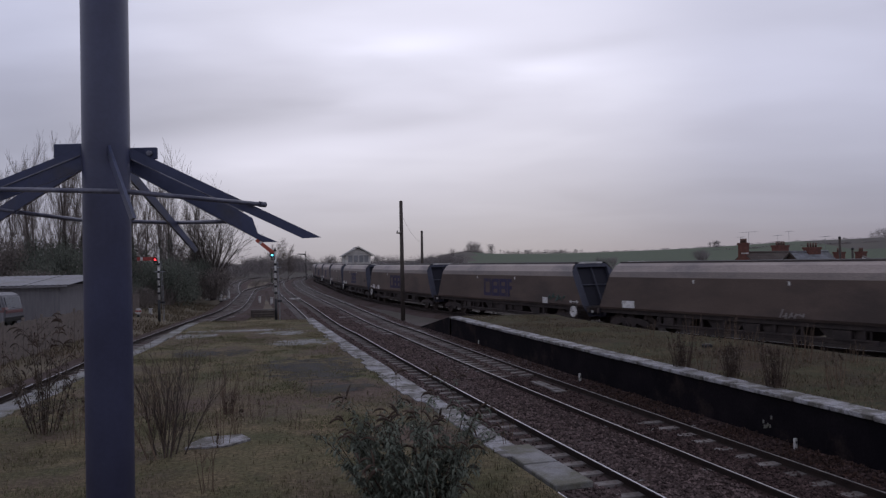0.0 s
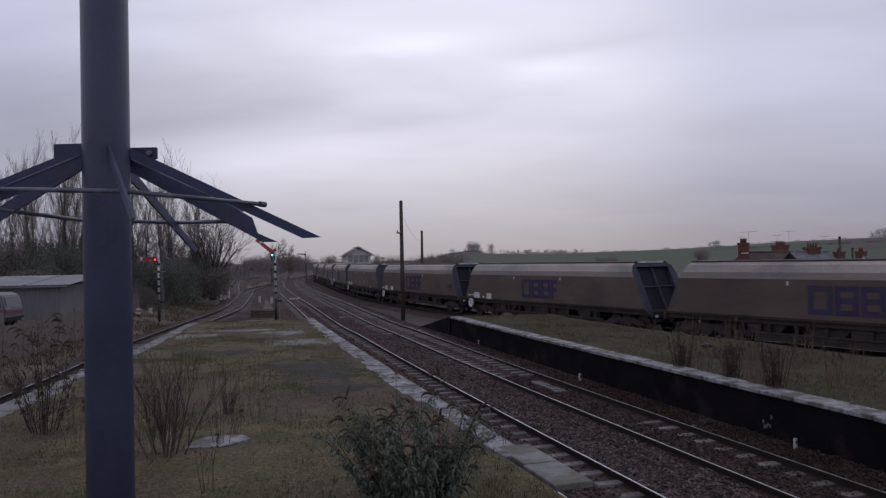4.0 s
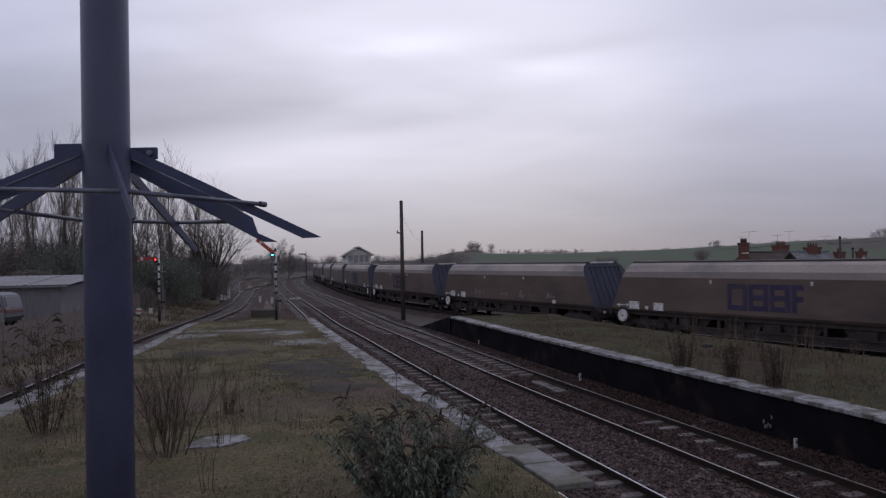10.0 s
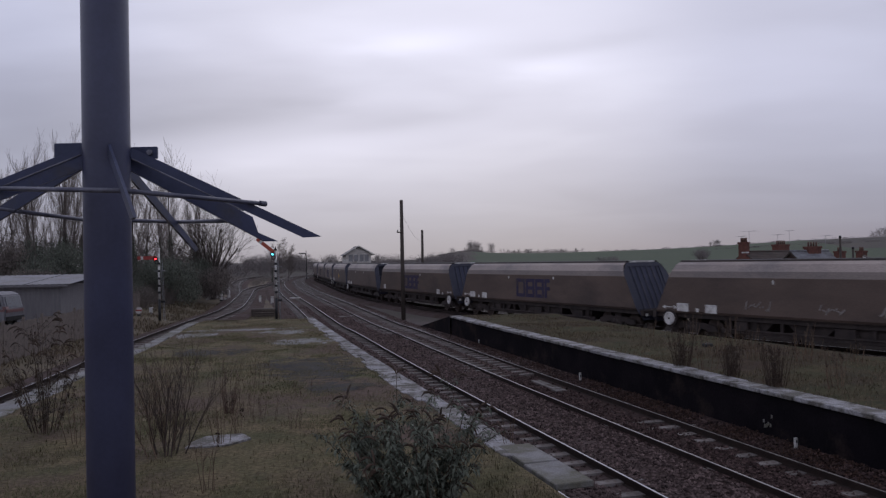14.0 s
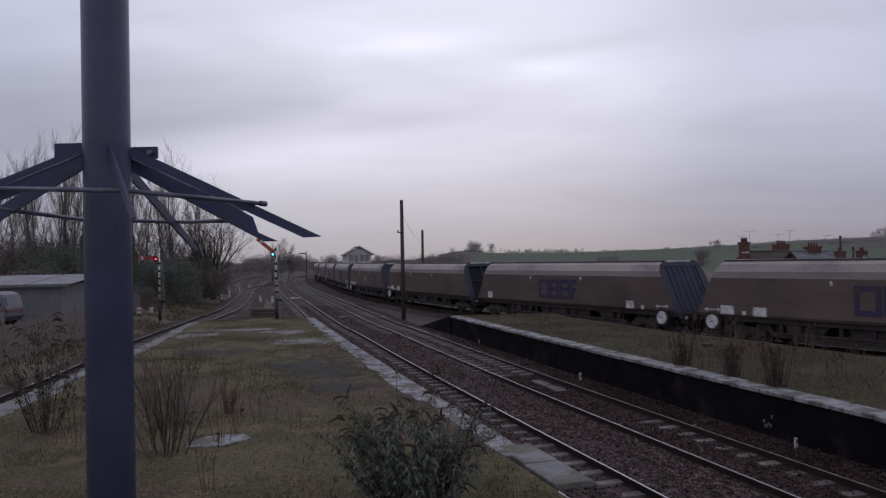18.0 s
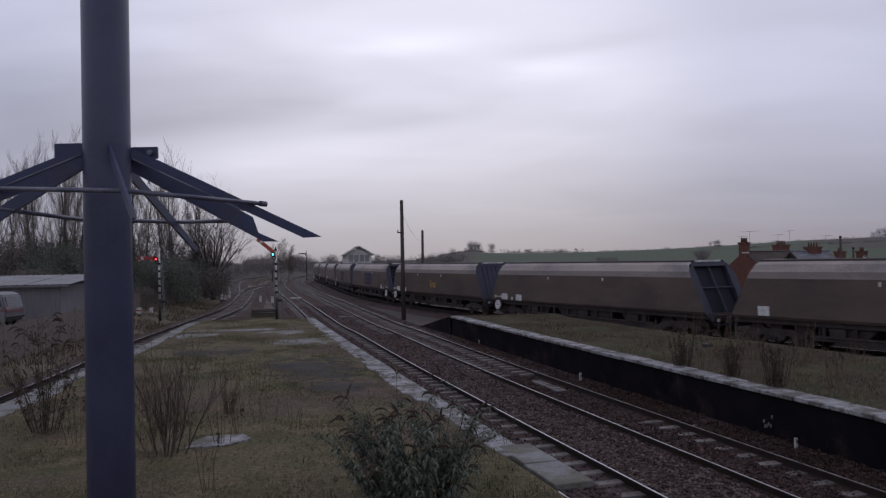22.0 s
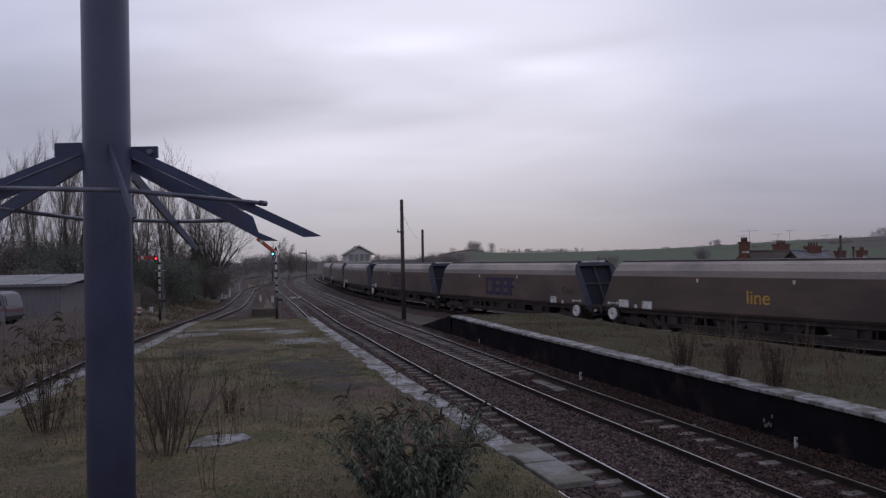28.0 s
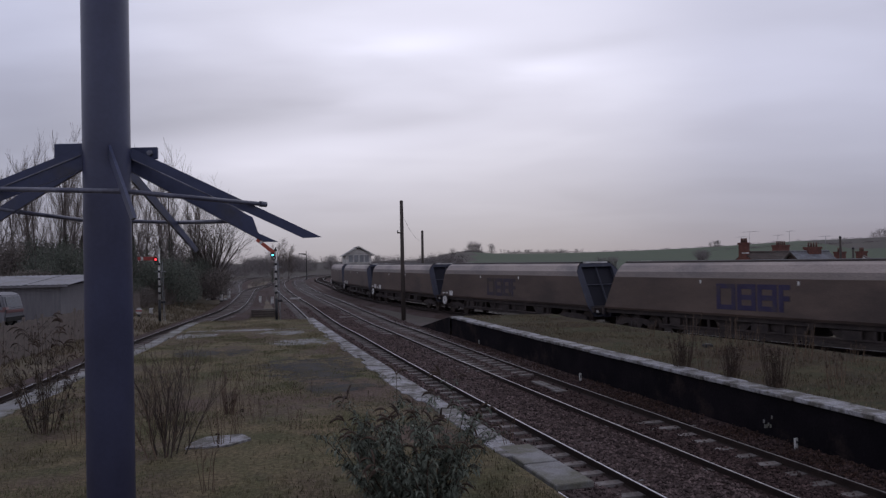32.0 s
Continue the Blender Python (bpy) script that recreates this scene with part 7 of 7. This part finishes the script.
def scatter_stones():
    """Loose ballast between and beside the near rails."""
    rnd = random.Random(12)
    heaps = {"stone": ([], []), "stone_dim": ([], [])}
    pts = [(p, q) for p, q in zip(down_line, down_line[1:]) if 9 < p.y < 66]
    for _ in range(64000):
        u = rnd.random() ** 2.0
        p, q = pts[min(len(pts) - 1, int(u * len(pts)))]
        d = (q - p).normalized()
        o = rnd.uniform(-5.1, 1.45)
        c2 = p + d * rnd.random() + Vector((d.y, -d.x)) * o
        # keep the rail heads clear
        if min(abs(o - .635), abs(o + .785), abs(o + 2.645), abs(o + 4.065)) < .09:
            continue
        s = rnd.uniform(.018, .042)
        bare = 24.6 < c2.y < 39
        z = float(np.interp(o + .075, BARE_O if bare else DOWN_O, BARE_Z if bare else DOWN_Z)) if o > -1.68 else float(np.interp(o + 3.355, UP_O, UP_Z))
        if z < -.122 and rnd.random() < (.72 if o > -1.68 and c2.y > 22 else .55 if o > -1.68 else .75):
            continue
        c = Vector((c2.x, c2.y, z + s * .45))
        # stones nearest the far platform take the corner-darkened tone
        vs, fs = heaps["stone_dim" if o > -.95 and c2.y < 24.6 else "stone"]
        k = len(vs)
        for dx, dy, dz in ((1, 0, 0), (-1, 0, 0), (0, 1, 0), (0, -1, 0), (0, 0, .8), (0, 0, -.8)):
            vs.append(c + Vector((dx + rnd.uniform(-.3, .3), dy + rnd.uniform(-.3, .3), dz + rnd.uniform(-.3, .3))) * s)
        for f in ((0, 2, 4), (2, 1, 4), (1, 3, 4), (3, 0, 4), (2, 0, 5), (1, 2, 5), (3, 1, 5), (0, 3, 5)):
            fs.append(tuple(k + i for i in f))
    for mat, (vs, fs) in heaps.items():
        text = "loose brown-grey ballast stones between the rails" if mat == "stone" else "loose dirty ballast stones along the far platform, darkened for dim light"
        tagged(mesh_part("loose_ballast", raw_mesh("loose_ballast", vs, fs), M[mat]), text, "stones", kind="stuff")


scatter_stones()


def leaf_litter():
    """Withered leaves and dead fern along the foot of the far platform's wall."""
    rnd = random.Random(19)
    vs, fs = [], []
    pts = [(p, q) for p, q in zip(down_line, down_line[1:]) if 9 < p.y < 36]
    for _ in range(9000):
        p, q = pts[min(len(pts) - 1, int(rnd.random() ** 1.6 * len(pts)))]
        d = (q - p).normalized()
        o = rnd.uniform(.98, 1.5)
        c2 = p + d * rnd.random() + Vector((d.y, -d.x)) * o
        if noise.noise(Vector((c2.x * .9, c2.y * .9, 7))) < rnd.uniform(-.5, .2):
            continue
        z = float(np.interp(o + .075, DOWN_O, DOWN_Z))
        leaf_cloud(rnd, vs, fs, Vector((c2.x, c2.y, z + .03)), (.04, .04, .03), 2, .05)
    tagged(mesh_part("leaf_litter", raw_mesh("leaf_litter", vs, fs), M["litter"]), "red-brown leaf litter along the wall's foot", "leaves", kind="stuff")


leaf_litter()


def bank_scrub():
    """Added low dark scrub behind the goods line: masks bright ground seen under the wagons."""
    rnd = random.Random(29)
    vs, fs = [], []
    back = [p for p in offset(goods_line, 2.9) if 12 < p.y < 125]
    for p in back:
        for _ in range(9):
            o = rnd.uniform(-.6, 1.5)
            x, y = p.x + rnd.uniform(-.6, .6) + o * .75, p.y + rnd.uniform(-.6, .6) + o * .6
            h = rnd.uniform(.35, .8)
            leaf_cloud(rnd, vs, fs, Vector((x, y, ground_height(x, y) + h * .3)), (.45, .45, h * .4), 34, .10)
    tagged(mesh_part("bank_scrub", raw_mesh("bank_scrub", vs, fs), M["scrub"]), "added dark brown scrub masking the bright gap under the wagons", "scrub", kind="stuff")


bank_scrub()


def junction_scrub():
    """Low scrub and rough grass between and beside the converging tracks."""
    rnd = random.Random(37)
    vs, fs = [], []
    rails = down_line[::4] + up_line[::4] + bay_line[::4] + siding_line[::4] + goods_line[190::4]
    made = 0
    while made < 420:
        y = rnd.uniform(84, 205)
        x = y * rnd.uniform(-.33, -.16)
        if min((Vector((x, y)) - p).length for p in rails) < 3.2:
            continue
        h = rnd.uniform(.3, .9) * (1.5 if rnd.random() < .2 else 1)
        leaf_cloud(rnd, vs, fs, Vector((x, y, ground_height(x, y) + h * .35)), (h * 1.1, h * .9, h * .5), 40, .13)
        made += 1
    tagged(mesh_part("junction_scrub", raw_mesh("junction_scrub", vs, fs), M["bramble"]), "low brown scrub among the converging tracks", "scrub", kind="stuff")


junction_scrub()


motions()
